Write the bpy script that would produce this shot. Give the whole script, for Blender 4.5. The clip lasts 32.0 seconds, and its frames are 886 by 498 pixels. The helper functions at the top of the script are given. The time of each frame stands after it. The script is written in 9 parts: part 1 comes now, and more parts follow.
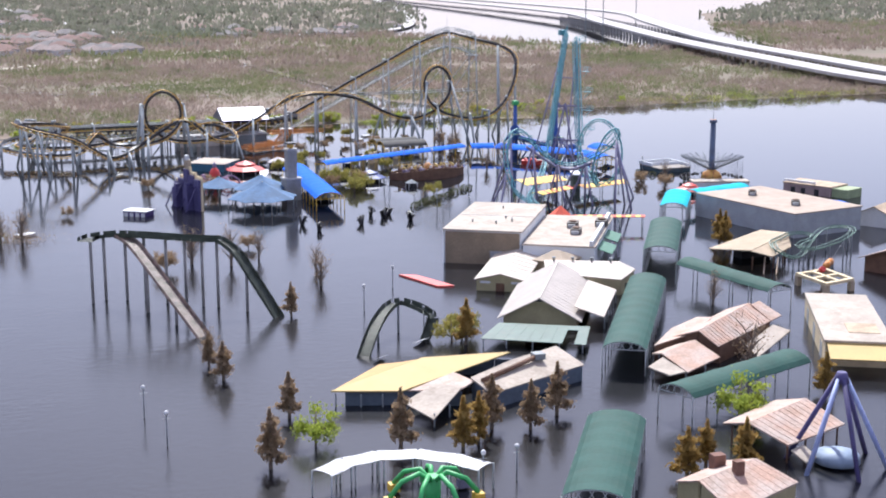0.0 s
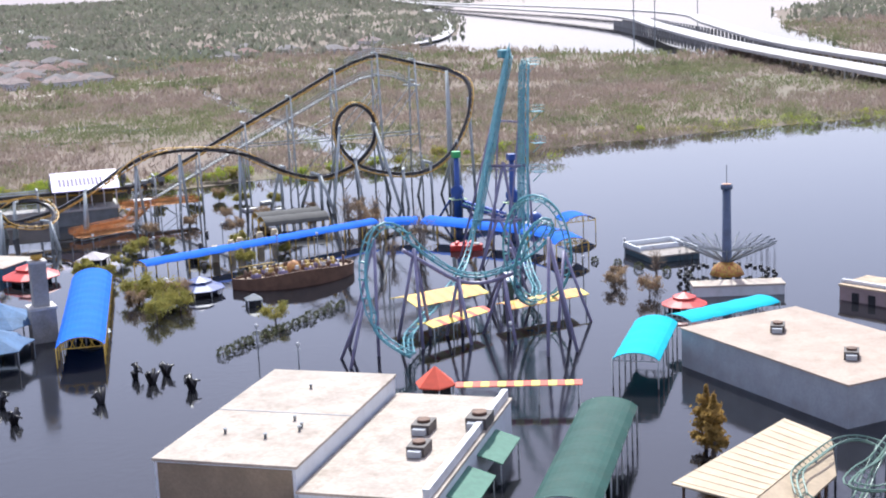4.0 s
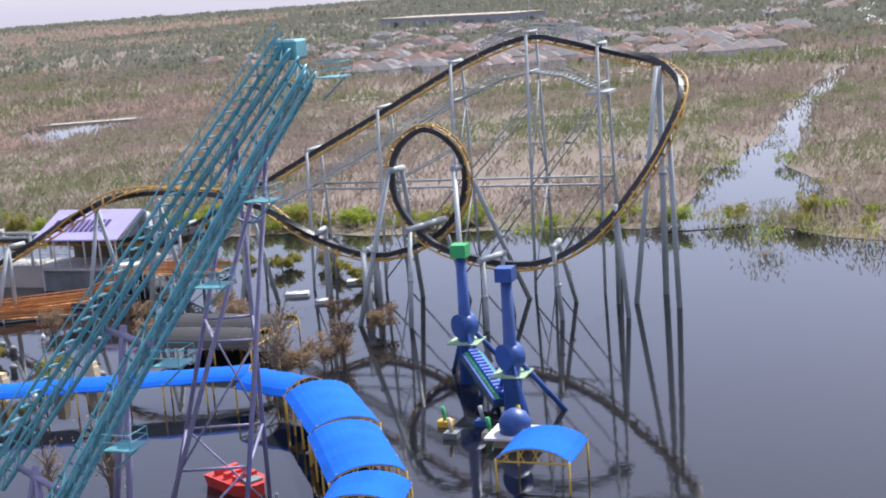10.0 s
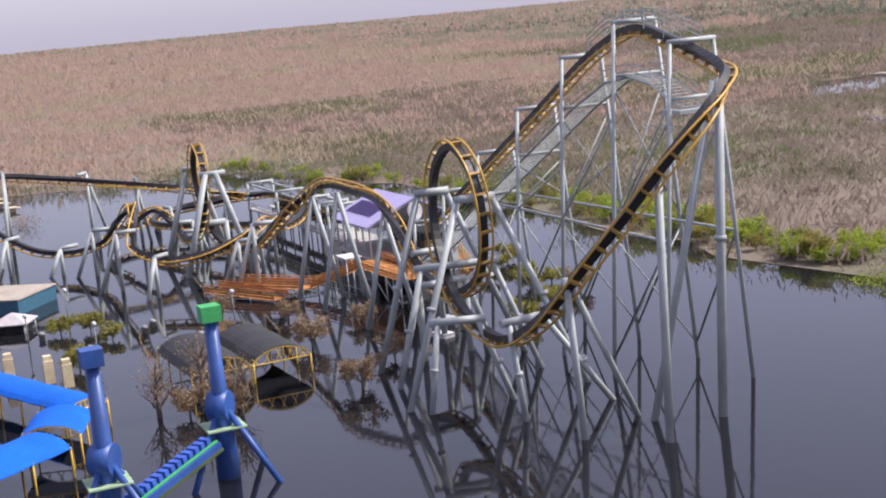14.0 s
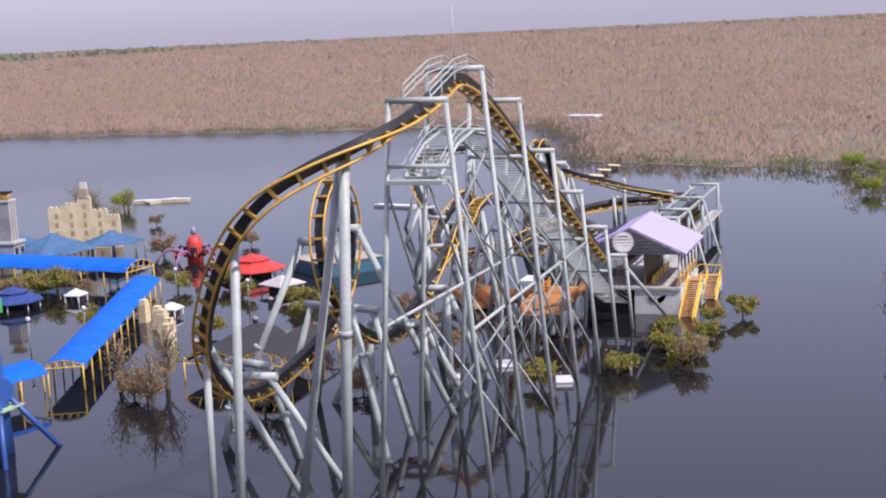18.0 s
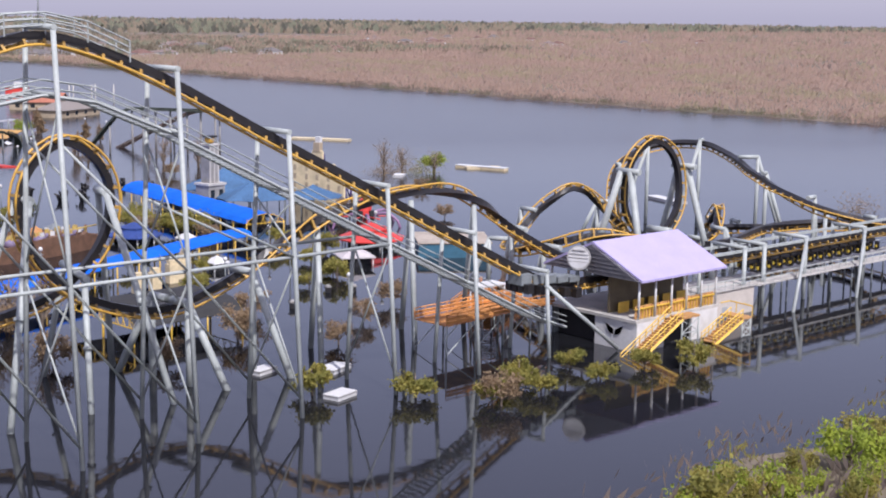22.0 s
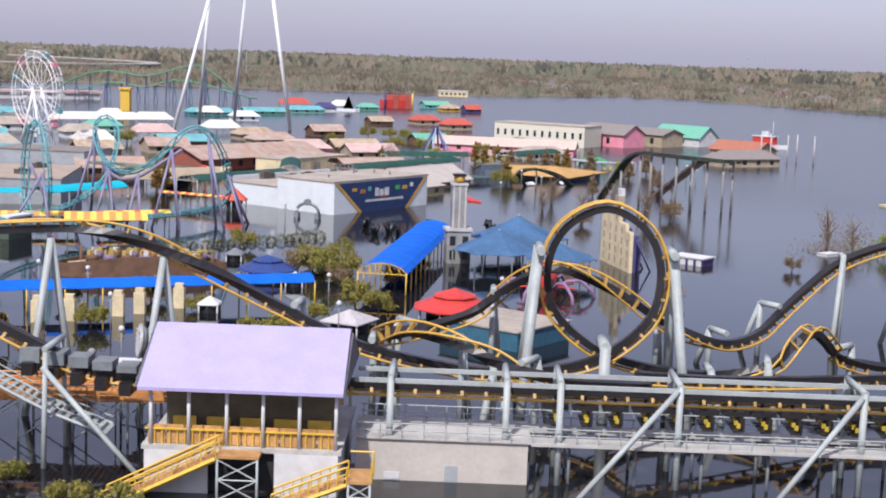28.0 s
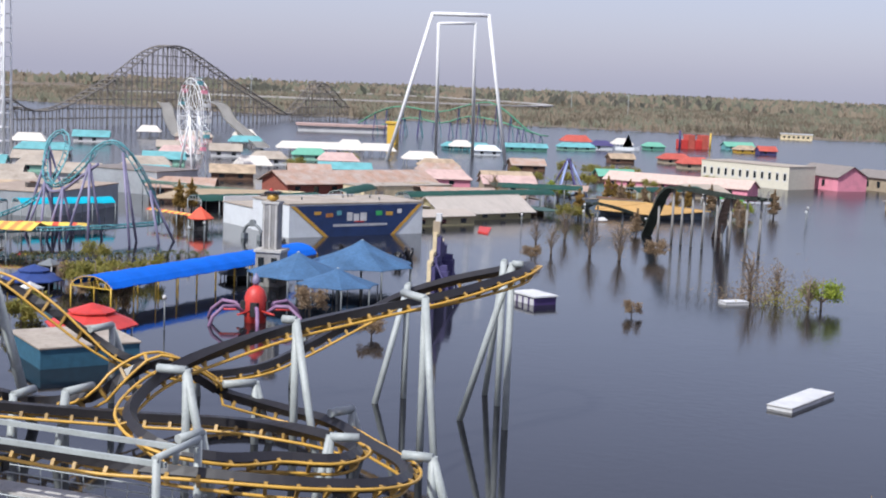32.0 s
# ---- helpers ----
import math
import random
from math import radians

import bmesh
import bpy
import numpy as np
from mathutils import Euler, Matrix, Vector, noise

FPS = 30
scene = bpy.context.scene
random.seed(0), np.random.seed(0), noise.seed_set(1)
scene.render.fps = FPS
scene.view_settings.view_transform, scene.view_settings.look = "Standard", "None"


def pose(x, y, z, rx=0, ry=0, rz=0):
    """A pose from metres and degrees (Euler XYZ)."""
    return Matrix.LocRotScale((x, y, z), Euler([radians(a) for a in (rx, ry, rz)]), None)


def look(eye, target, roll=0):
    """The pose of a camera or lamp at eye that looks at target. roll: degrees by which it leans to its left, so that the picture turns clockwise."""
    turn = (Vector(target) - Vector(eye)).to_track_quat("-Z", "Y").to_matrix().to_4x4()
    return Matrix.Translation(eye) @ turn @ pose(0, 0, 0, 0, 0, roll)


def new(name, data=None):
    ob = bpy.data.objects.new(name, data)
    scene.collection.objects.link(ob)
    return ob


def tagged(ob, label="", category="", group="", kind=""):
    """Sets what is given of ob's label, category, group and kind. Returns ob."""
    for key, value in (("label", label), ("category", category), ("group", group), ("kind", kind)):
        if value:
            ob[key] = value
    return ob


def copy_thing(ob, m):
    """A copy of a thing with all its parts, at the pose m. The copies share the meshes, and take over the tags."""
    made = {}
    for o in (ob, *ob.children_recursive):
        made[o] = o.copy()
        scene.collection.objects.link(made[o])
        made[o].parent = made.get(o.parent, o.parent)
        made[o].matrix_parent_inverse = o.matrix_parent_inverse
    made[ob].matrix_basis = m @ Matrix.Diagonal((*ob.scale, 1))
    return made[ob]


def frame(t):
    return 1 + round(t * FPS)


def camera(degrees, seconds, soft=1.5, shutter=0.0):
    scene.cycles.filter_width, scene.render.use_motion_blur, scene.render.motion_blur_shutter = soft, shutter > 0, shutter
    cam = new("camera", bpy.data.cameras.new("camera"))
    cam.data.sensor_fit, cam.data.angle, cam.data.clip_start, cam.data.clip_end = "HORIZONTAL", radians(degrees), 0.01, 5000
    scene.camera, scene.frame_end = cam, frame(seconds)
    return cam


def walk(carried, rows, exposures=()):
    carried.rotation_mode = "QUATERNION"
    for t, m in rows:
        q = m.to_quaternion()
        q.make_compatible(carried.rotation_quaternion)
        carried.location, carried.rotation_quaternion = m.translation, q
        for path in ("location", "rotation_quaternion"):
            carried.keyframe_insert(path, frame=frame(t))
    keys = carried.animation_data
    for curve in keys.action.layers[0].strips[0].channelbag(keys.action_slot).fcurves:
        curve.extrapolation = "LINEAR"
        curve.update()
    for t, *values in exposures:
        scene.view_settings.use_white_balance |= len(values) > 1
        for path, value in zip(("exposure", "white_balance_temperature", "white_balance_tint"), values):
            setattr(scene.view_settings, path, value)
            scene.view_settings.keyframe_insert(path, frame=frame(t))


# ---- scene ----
cam = camera(35.58, 32.0, soft=2.0)
PATH = [
    (0, 159.04, 388.28, 50.69, -112.00, -11.66, -0.08),
    (0.5, 150.77, 375.14, 50.72, -111.87, -11.70, -0.12),
    (1, 142.28, 362.21, 50.67, -111.86, -11.75, -0.16),
    (1.5, 133.34, 349.68, 50.44, -111.88, -11.84, -0.40),
    (2, 123.78, 337.58, 50.05, -111.87, -11.86, -0.67),
    (2.5, 113.80, 325.77, 49.52, -111.52, -11.81, -1.08),
    (3, 103.63, 314.17, 48.90, -110.74, -11.68, -1.56),
    (3.5, 93.30, 302.75, 48.19, -109.64, -11.46, -2.07),
    (4, 82.73, 291.52, 47.34, -108.22, -11.26, -2.52),
    (4.5, 71.95, 280.35, 46.42, -106.55, -11.04, -2.71),
    (5, 60.68, 269.03, 45.81, -104.33, -10.93, -2.99),
    (5.5, 49.21, 257.70, 45.27, -101.76, -10.85, -3.23),
    (6, 37.71, 246.39, 44.72, -98.93, -10.77, -3.43),
    (6.5, 26.33, 235.15, 44.07, -95.91, -10.67, -3.60),
    (7, 15.38, 224.10, 43.12, -92.78, -10.58, -3.69),
    (7.5, 4.52, 213.05, 42.18, -89.59, -10.33, -3.81),
    (8, -6.21, 202.06, 41.24, -86.33, -10.21, -3.94),
    (8.5, -16.71, 191.10, 40.27, -82.74, -10.30, -4.00),
    (9, -26.95, 180.11, 39.27, -78.29, -10.50, -4.04),
    (9.5, -37.16, 169.13, 38.17, -73.82, -10.64, -4.05),
    (10, -47.12, 158.03, 37.04, -69.35, -10.72, -4.28),
    (10.5, -56.68, 146.74, 35.95, -64.56, -10.89, -4.70),
    (11, -65.50, 135.20, 35.03, -59.19, -11.05, -5.09),
    (11.5, -73.48, 123.38, 34.27, -53.55, -11.05, -5.36),
    (12, -81.08, 111.42, 33.67, -47.64, -10.87, -5.45),
    (12.5, -88.15, 99.30, 33.28, -41.65, -10.73, -5.42),
    (13, -94.38, 87.32, 33.17, -35.62, -10.53, -5.46),
    (13.5, -99.61, 74.87, 33.34, -29.43, -10.20, -5.34),
    (14, -103.87, 62.12, 33.68, -23.08, -9.92, -5.28),
    (14.5, -107.38, 49.30, 34.15, -16.75, -9.70, -5.23),
    (15, -109.40, 35.98, 34.40, -10.45, -9.55, -5.00),
    (15.5, -110.24, 22.67, 34.55, -4.36, -9.46, -4.70),
    (16, -109.93, 9.62, 34.60, 1.40, -9.39, -4.34),
    (16.5, -108.50, -2.88, 34.56, 6.71, -9.33, -3.96),
    (17, -105.72, -14.35, 34.38, 11.26, -9.18, -3.64),
    (17.5, -102.47, -25.16, 34.23, 15.47, -9.14, -3.27),
    (18, -98.65, -35.33, 34.10, 19.50, -9.11, -2.81),
    (18.5, -94.11, -44.90, 33.93, 23.38, -9.17, -2.22),
    (19, -88.82, -54.00, 33.72, 26.98, -9.24, -1.58),
    (19.5, -83.15, -62.39, 33.56, 30.15, -9.42, -1.14),
    (20, -76.67, -70.05, 33.31, 33.34, -9.63, -0.66),
    (20.5, -69.41, -77.05, 33.03, 36.68, -9.81, -0.22),
    (21, -61.55, -83.27, 32.74, 40.24, -9.77, 0.24),
    (21.5, -53.13, -88.51, 32.42, 43.87, -9.60, 0.54),
    (22, -44.37, -92.87, 32.05, 47.73, -9.56, 0.76),
    (22.5, -35.32, -96.33, 31.62, 51.52, -9.60, 0.94),
    (23, -25.86, -99.20, 31.15, 55.37, -9.52, 1.07),
    (23.5, -15.92, -101.31, 30.80, 59.07, -9.35, 1.13),
    (24, -5.87, -102.93, 30.55, 62.73, -8.93, 1.18),
    (24.5, 4.23, -104.13, 30.32, 66.32, -8.55, 1.24),
    (25, 14.60, -104.51, 30.17, 70.07, -8.47, 1.37),
    (25.5, 25.10, -104.28, 30.04, 73.82, -8.49, 1.53),
    (26, 35.68, -103.53, 29.92, 77.51, -8.55, 1.70),
    (26.5, 46.27, -102.31, 29.79, 81.10, -8.56, 1.86),
    (27, 56.82, -100.67, 29.57, 84.52, -8.37, 1.98),
    (27.5, 67.29, -98.78, 29.44, 87.72, -8.16, 2.04),
    (28, 77.81, -96.61, 29.35, 90.65, -8.07, 2.03),
    (28.5, 88.39, -94.31, 29.34, 93.55, -7.97, 2.04),
    (29, 98.81, -91.74, 29.18, 96.43, -7.82, 2.07),
    (29.5, 109.10, -88.42, 28.86, 99.19, -7.65, 2.21),
    (30, 119.39, -84.57, 28.45, 101.46, -7.50, 2.31),
    (30.5, 129.71, -80.48, 28.12, 103.58, -7.40, 2.27),
    (31, 139.97, -76.14, 27.95, 105.60, -7.27, 2.31),
    (31.5, 150.41, -71.55, 27.96, 107.62, -7.07, 2.53),
    (32, 160.93, -66.80, 27.93, 109.73, -6.88, 2.37),
]


def aim(x, y, z, yaw, pitch, roll):
    a, b = radians(yaw), radians(pitch)
    way = Vector((math.cos(a) * math.cos(b), math.sin(a) * math.cos(b), math.sin(b)))
    return look((x, y, z), Vector((x, y, z)) + way * 10, roll)


walk(cam, [(t, aim(x, y, z, w, p, r)) for t, x, y, z, w, p, r in PATH],
     exposures=[(0, 0.55, 5950, 11), (5, 0.62, 5900, 9), (9, 0.58, 5900, 9), (12, 0.31, 6250, 13), (13, 0.28, 6300, 14), (17, 0.1, 6200, 18), (21, 0.03, 6020, 17), (28, -0.05, 6050, 13), (32, -0.05, 6000, 9)])

# ---- daylight: a high hazy sun in the south ----
SUN_AZ, SUN_EL = radians(-108), radians(50)      # azimuth from +x
world = bpy.data.worlds.new("sky")
scene.world = world
world.use_nodes = True
wn = world.node_tree.nodes
wl = world.node_tree.links
sky = wn.new("ShaderNodeTexSky")
sky.sky_type = "NISHITA"
sky.sun_disc = False
sky.sun_elevation = SUN_EL
sky.sun_rotation = math.pi / 2 - SUN_AZ
sky.air_density, sky.dust_density, sky.ozone_density = 1.0, 2.0, 2.0
tint = wn.new("ShaderNodeMixRGB")
tint.blend_type = "MULTIPLY"
tint.inputs[0].default_value = 1.0
tint.inputs[2].default_value = (1.0, 0.95, 1.0, 1)
wl.new(sky.outputs[0], tint.inputs[1])
haze = wn.new("ShaderNodeMixRGB")      # a hazy, nearly even lavender sky over the clear one
haze.inputs[0].default_value = 0.54
haze.inputs[2].default_value = (4.7, 4.42, 5.5, 1)
wl.new(tint.outputs[0], haze.inputs[1])
wl.new(haze.outputs[0], wn["Background"].inputs[0])
wn["Background"].inputs[1].default_value = 0.15
sun = new("sun", bpy.data.lights.new("sun", "SUN"))
sun.data.energy, sun.data.angle, sun.data.color = 5.0, radians(1.0), (1.0, 0.95, 0.87)
sd = Vector((math.cos(SUN_AZ) * math.cos(SUN_EL), math.sin(SUN_AZ) * math.cos(SUN_EL), math.sin(SUN_EL)))
sun.matrix_world = look(sd * 100, (0, 0, 0))

# ---- materials ----
MATS = {}


def mat(name, col, rough=0.6, metal=0.0, var=0.25, scale=1.5, col2=None, bump=0.0, bscale=12.0, grime=0.0, per=0.0, spec=0.5, soft=0.0, lift=0.0):
    """A surface with two scales of colour variation, optional stains, relief and change from piece to piece."""
    if name in MATS:
        return MATS[name]
    m = bpy.data.materials.new(name)
    m.use_nodes = True
    n, l = m.node_tree.nodes, m.node_tree.links
    b = n["Principled BSDF"]
    b.inputs["Roughness"].default_value = rough
    b.inputs["Metallic"].default_value = metal
    b.inputs["Specular IOR Level"].default_value = spec
    co = n.new("ShaderNodeNewGeometry")
    big = n.new("ShaderNodeTexNoise")
    big.inputs["Scale"].default_value, big.inputs["Detail"].default_value = scale, 6
    l.new(co.outputs["Position"], big.inputs["Vector"])
    fine = n.new("ShaderNodeTexNoise")
    fine.inputs["Scale"].default_value, fine.inputs["Detail"].default_value = scale * 9, 4
    l.new(co.outputs["Position"], fine.inputs["Vector"])
    mix = n.new("ShaderNodeMixRGB")
    c2 = col2 or tuple(c * (1 - var) for c in col)
    mix.inputs[1].default_value, mix.inputs[2].default_value = (*col, 1), (*c2, 1)
    ramp = n.new("ShaderNodeMapRange")
    ramp.inputs[1].default_value, ramp.inputs[2].default_value = 0.38, 0.66
    l.new(big.outputs[0], ramp.inputs[0])
    l.new(ramp.outputs[0], mix.inputs[0])
    hs = n.new("ShaderNodeHueSaturation")
    l.new(mix.outputs[0], hs.inputs["Color"])
    mr = n.new("ShaderNodeMapRange")
    mr.inputs[1].default_value, mr.inputs[2].default_value = 0.25, 0.75
    mr.inputs[3].default_value, mr.inputs[4].default_value = 1 - var * 0.8, 1 + var * 0.5
    l.new(fine.outputs[0], mr.inputs[0])
    last = mr.outputs[0]
    if per:
        info = n.new("ShaderNodeObjectInfo")
        pr = n.new("ShaderNodeMapRange")
        pr.inputs[3].default_value, pr.inputs[4].default_value = 1 - per, 1 + per
        l.new(info.outputs["Random"], pr.inputs[0])
        mu = n.new("ShaderNodeMath")
        mu.operation = "MULTIPLY"
        l.new(last, mu.inputs[0])
        l.new(pr.outputs[0], mu.inputs[1])
        last = mu.outputs[0]
    l.new(last, hs.inputs["Value"])
    out = hs.outputs[0]
    if grime:
        st = n.new("ShaderNodeTexNoise")
        st.inputs["Scale"].default_value, st.inputs["Detail"].default_value, st.inputs["Roughness"].default_value = 0.45, 8, 0.7
        l.new(co.outputs["Position"], st.inputs["Vector"])
        sr = n.new("ShaderNodeMapRange")
        sr.inputs[1].default_value, sr.inputs[2].default_value = 0.5, 0.7
        sr.inputs[4].default_value = grime
        l.new(st.outputs[0], sr.inputs[0])
        gm = n.new("ShaderNodeMixRGB")
        gm.inputs[2].default_value = (0.16, 0.12, 0.08, 1)
        l.new(sr.outputs[0], gm.inputs[0])
        l.new(out, gm.inputs[1])
        out = gm.outputs[0]
    l.new(out, b.inputs["Base Color"])
    if bump:
        bt = n.new("ShaderNodeTexNoise")
        bt.inputs["Scale"].default_value, bt.inputs["Detail"].default_value = bscale, 4
        l.new(co.outputs["Position"], bt.inputs["Vector"])
        bp = n.new("ShaderNodeBump")
        bp.inputs["Strength"].default_value, bp.inputs["Distance"].default_value = bump, 0.1
        l.new(bt.outputs[0], bp.inputs["Height"])
        l.new(bp.outputs[0], b.inputs["Normal"])
    if soft:
        # thin leaves and twigs let light through to their far side
        b.inputs["Specular IOR Level"].default_value = 0.1
        tr = n.new("ShaderNodeBsdfTranslucent")
        l.new(out, tr.inputs["Color"])
        if lift:
            lean_ = n.new("ShaderNodeVectorMath")
            lean_.operation = "ADD"
            lean_.inputs[1].default_value = (0, 0, lift)
            l.new(co.outputs["Normal"], lean_.inputs[0])
            unit = n.new("ShaderNodeVectorMath")
            unit.operation = "NORMALIZE"
            l.new(lean_.outputs[0], unit.inputs[0])
            l.new(unit.outputs[0], b.inputs["Normal"])
        ms = n.new("ShaderNodeMixShader")
        ms.inputs[0].default_value = soft
        l.new(b.outputs[0], ms.inputs[1])
        l.new(tr.outputs[0], ms.inputs[2])
        l.new(ms.outputs[0], n["Material Output"].inputs["Surface"])
    MATS[name] = m
    return m


def water_material(name="flood_water", gust=2.4):
    m = bpy.data.materials.new(name)
    m.use_nodes = True
    n, l = m.node_tree.nodes, m.node_tree.links
    b = n["Principled BSDF"]
    b.inputs["Roughness"].default_value = 0.06
    b.inputs["IOR"].default_value = 1.45
    co = n.new("ShaderNodeNewGeometry")
    silt = n.new("ShaderNodeTexNoise")
    silt.inputs["Scale"].default_value, silt.inputs["Detail"].default_value = 0.02, 5
    l.new(co.outputs["Position"], silt.inputs["Vector"])
    cm = n.new("ShaderNodeMixRGB")
    cm.inputs[1].default_value, cm.inputs[2].default_value = (0.008, 0.009, 0.012, 1), (0.015, 0.015, 0.017, 1)
    l.new(silt.outputs[0], cm.inputs[0])
    l.new(cm.outputs[0], b.inputs["Base Color"])
    r1 = n.new("ShaderNodeTexNoise")
    r1.inputs["Scale"].default_value, r1.inputs["Detail"].default_value = 0.9, 3
    r2 = n.new("ShaderNodeTexNoise")
    r2.inputs["Scale"].default_value, r2.inputs["Detail"].default_value = 0.06, 4
    for r in (r1, r2):
        l.new(co.outputs["Position"], r.inputs["Vector"])
    amp = n.new("ShaderNodeMapRange")
    amp.inputs[1].default_value, amp.inputs[2].default_value = 0.4, 0.7
    amp.inputs[3].default_value, amp.inputs[4].default_value = 0.1, 0.45
    l.new(r2.outputs[0], amp.inputs[0])
    wd = n.new("ShaderNodeVectorMath")
    wd.operation = "DOT_PRODUCT"
    wd.inputs[1].default_value = (0.6, 0.8, 0)
    l.new(co.outputs["Position"], wd.inputs[0])
    wind = n.new("ShaderNodeMapRange")
    wind.inputs[1].default_value, wind.inputs[2].default_value = 90, 260
    wind.inputs[3].default_value, wind.inputs[4].default_value = 0.35, gust
    l.new(wd.outputs["Value"], wind.inputs[0])
    rw = n.new("ShaderNodeMapRange")
    rw.inputs[1].default_value, rw.inputs[2].default_value = 0.35, 2.4
    rw.inputs[3].default_value, rw.inputs[4].default_value = 0.04, 0.2
    l.new(wind.outputs[0], rw.inputs[0])
    l.new(rw.outputs[0], b.inputs["Roughness"])
    wm = n.new("ShaderNodeMath")
    wm.operation = "MULTIPLY"
    l.new(amp.outputs[0], wm.inputs[0])
    l.new(wind.outputs[0], wm.inputs[1])
    mu = n.new("ShaderNodeMath")
    mu.operation = "MULTIPLY"
    l.new(r1.outputs[0], mu.inputs[0])
    l.new(wm.outputs[0], mu.inputs[1])
    bp = n.new("ShaderNodeBump")
    bp.inputs["Strength"].default_value, bp.inputs["Distance"].default_value = 0.45, 0.12
    l.new(mu.outputs[0], bp.inputs["Height"])
    l.new(bp.outputs[0], b.inputs["Normal"])
    return m


WATER = water_material()
CALM = water_material("calm_water", 0.35)
STEEL = mat("grey_painted_steel", (0.39, 0.42, 0.41), 0.5, 0.0, 0.18, 0.6, grime=0.12)
DARKSTEEL = mat("dark_steel_truss", (0.2, 0.22, 0.23), 0.55, 0.0, 0.25, 0.8)
BLACK = mat("black_track_paint", (0.022, 0.02, 0.022), 0.4, 0.0, 0.3, 0.7)
YELLOW = mat("yellow_rail_paint", (0.62, 0.36, 0.06), 0.4, 0.0, 0.2, 0.8)
TEAL = mat("teal_track_paint", (0.13, 0.37, 0.41), 0.4, 0.0, 0.25, 0.7)
PURPLE = mat("purple_support_paint", (0.235, 0.215, 0.33), 0.45, 0.0, 0.2, 0.6)
LILAC = mat("lilac_metal_roof", (0.42, 0.37, 0.6), 0.45, 0.0, 0.08, 0.5)
CREAM = mat("cream_stucco", (0.72, 0.6, 0.38), 0.85, 0.0, 0.2, 0.6, bump=0.2, grime=0.15)
WHITE = mat("white_painted_wall", (0.62, 0.62, 0.62), 0.7, 0.0, 0.12, 0.4, grime=0.25)
WHITEROOF = mat("white_roof_membrane", (0.43, 0.37, 0.305), 0.85, 0.0, 0.22, 0.25, grime=0.45)
TANROOF = mat("weathered_tan_roof", (0.5, 0.38, 0.26), 0.85, 0.0, 0.35, 0.5, grime=0.35)
RUSTROOF = mat("rusty_pink_metal_roof", (0.42, 0.27, 0.2), 0.75, 0.0, 0.35, 0.35, col2=(0.44, 0.36, 0.31), grime=0.5)
TANWALL = mat("tan_block_wall", (0.42, 0.34, 0.24), 0.85, 0.0, 0.2, 0.4, grime=0.3)
GREYWALL = mat("grey_metal_siding", (0.34, 0.36, 0.38), 0.7, 0.0, 0.15, 0.4, grime=0.25)
# near-black; in open recesses the shade inside is put into this colour
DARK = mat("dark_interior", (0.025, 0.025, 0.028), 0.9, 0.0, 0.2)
GREENCAN = mat("green_canvas", (0.02, 0.075, 0.06), 0.75, 0.0, 0.2, 0.3, grime=0.1, spec=0.25)
BLUECAN = mat("blue_canvas", (0.012, 0.13, 0.62), 0.85, 0.0, 0.15, 0.4, spec=0.15)
TEALCAN = mat("turquoise_canvas", (0.02, 0.42, 0.55), 0.85, 0.0, 0.15, 0.4, spec=0.15)
BLACKCAN = mat("black_canvas", (0.03, 0.03, 0.032), 0.8, 0.0, 0.2, 0.4)
BLUESHADE = mat("faded_blue_shade_cloth", (0.06, 0.14, 0.27), 0.8, 0.0, 0.3, 0.3)
YFRAME = mat("yellow_frame_paint", (0.7, 0.45, 0.06), 0.45, 0.0, 0.15)
RED = mat("red_paint", (0.6, 0.05, 0.04), 0.5, 0.0, 0.2, 0.8)
GREENP = mat("bright_green_paint", (0.06, 0.42, 0.12), 0.5, 0.0, 0.2)
NAVY = mat("blue_tower_paint", (0.03, 0.09, 0.32), 0.45, 0.0, 0.25, 0.6, grime=0.15)
WOOD = mat("pine_decking", (0.5, 0.27, 0.1), 0.75, 0.0, 0.3, 1.2, per=0.25)
ORANGEW = mat("orange_plank_ramp", (0.55, 0.24, 0.07), 0.75, 0.0, 0.35, 0.9, per=0.25)
BROWNW = mat("brown_hull_planks", (0.16, 0.085, 0.05), 0.75, 0.0, 0.35, 0.8)
BARK = mat("grey_bark", (0.22, 0.17, 0.13), 0.9, 0.0, 0.35, 3)
LEAFB = mat("dead_brown_foliage", (0.37, 0.27, 0.17), 0.95, 0.0, 0.3, 0.8, col2=(0.3, 0.22, 0.14), soft=0.45)
LEAFG = mat("olive_green_foliage", (0.38, 0.33, 0.09), 0.9, 0.0, 0.4, 0.8, col2=(0.24, 0.24, 0.07), soft=0.45)
LEAFL = mat("bright_green_foliage", (0.4, 0.46, 0.07), 0.9, 0.0, 0.35, 0.8, col2=(0.26, 0.33, 0.06), soft=0.45)
CONC = mat("pale_concrete", (0.5, 0.48, 0.45), 0.85, 0.0, 0.2, 0.6, grime=0.2)
PVC = mat("purple_tower_paint", (0.07, 0.04, 0.16), 0.6, 0.0, 0.25, 0.6)
PINK = mat("pink_paint", (0.75, 0.28, 0.36), 0.7, 0.0, 0.15, 0.5)
STONE = mat("grey_cast_stone", (0.3, 0.29, 0.28), 0.85, 0.0, 0.25, 0.5, grime=0.25)
GLASS = mat("dark_window_glass", (0.02, 0.025, 0.03), 0.08, 0.0, 0.1)
MURAL = mat("navy_mural_paint", (0.02, 0.045, 0.14), 0.6, 0.0, 0.25, 0.5)


# ---- mesh helpers ----
def part(name, bm, material, parent=None, label=""):
    me = bpy.data.meshes.new(name)
    bm.to_mesh(me)
    bm.free()
    me.materials.append(material)
    ob = new(name, me)
    if parent:
        ob.parent = parent
    if label:
        ob["label"] = label
    return ob


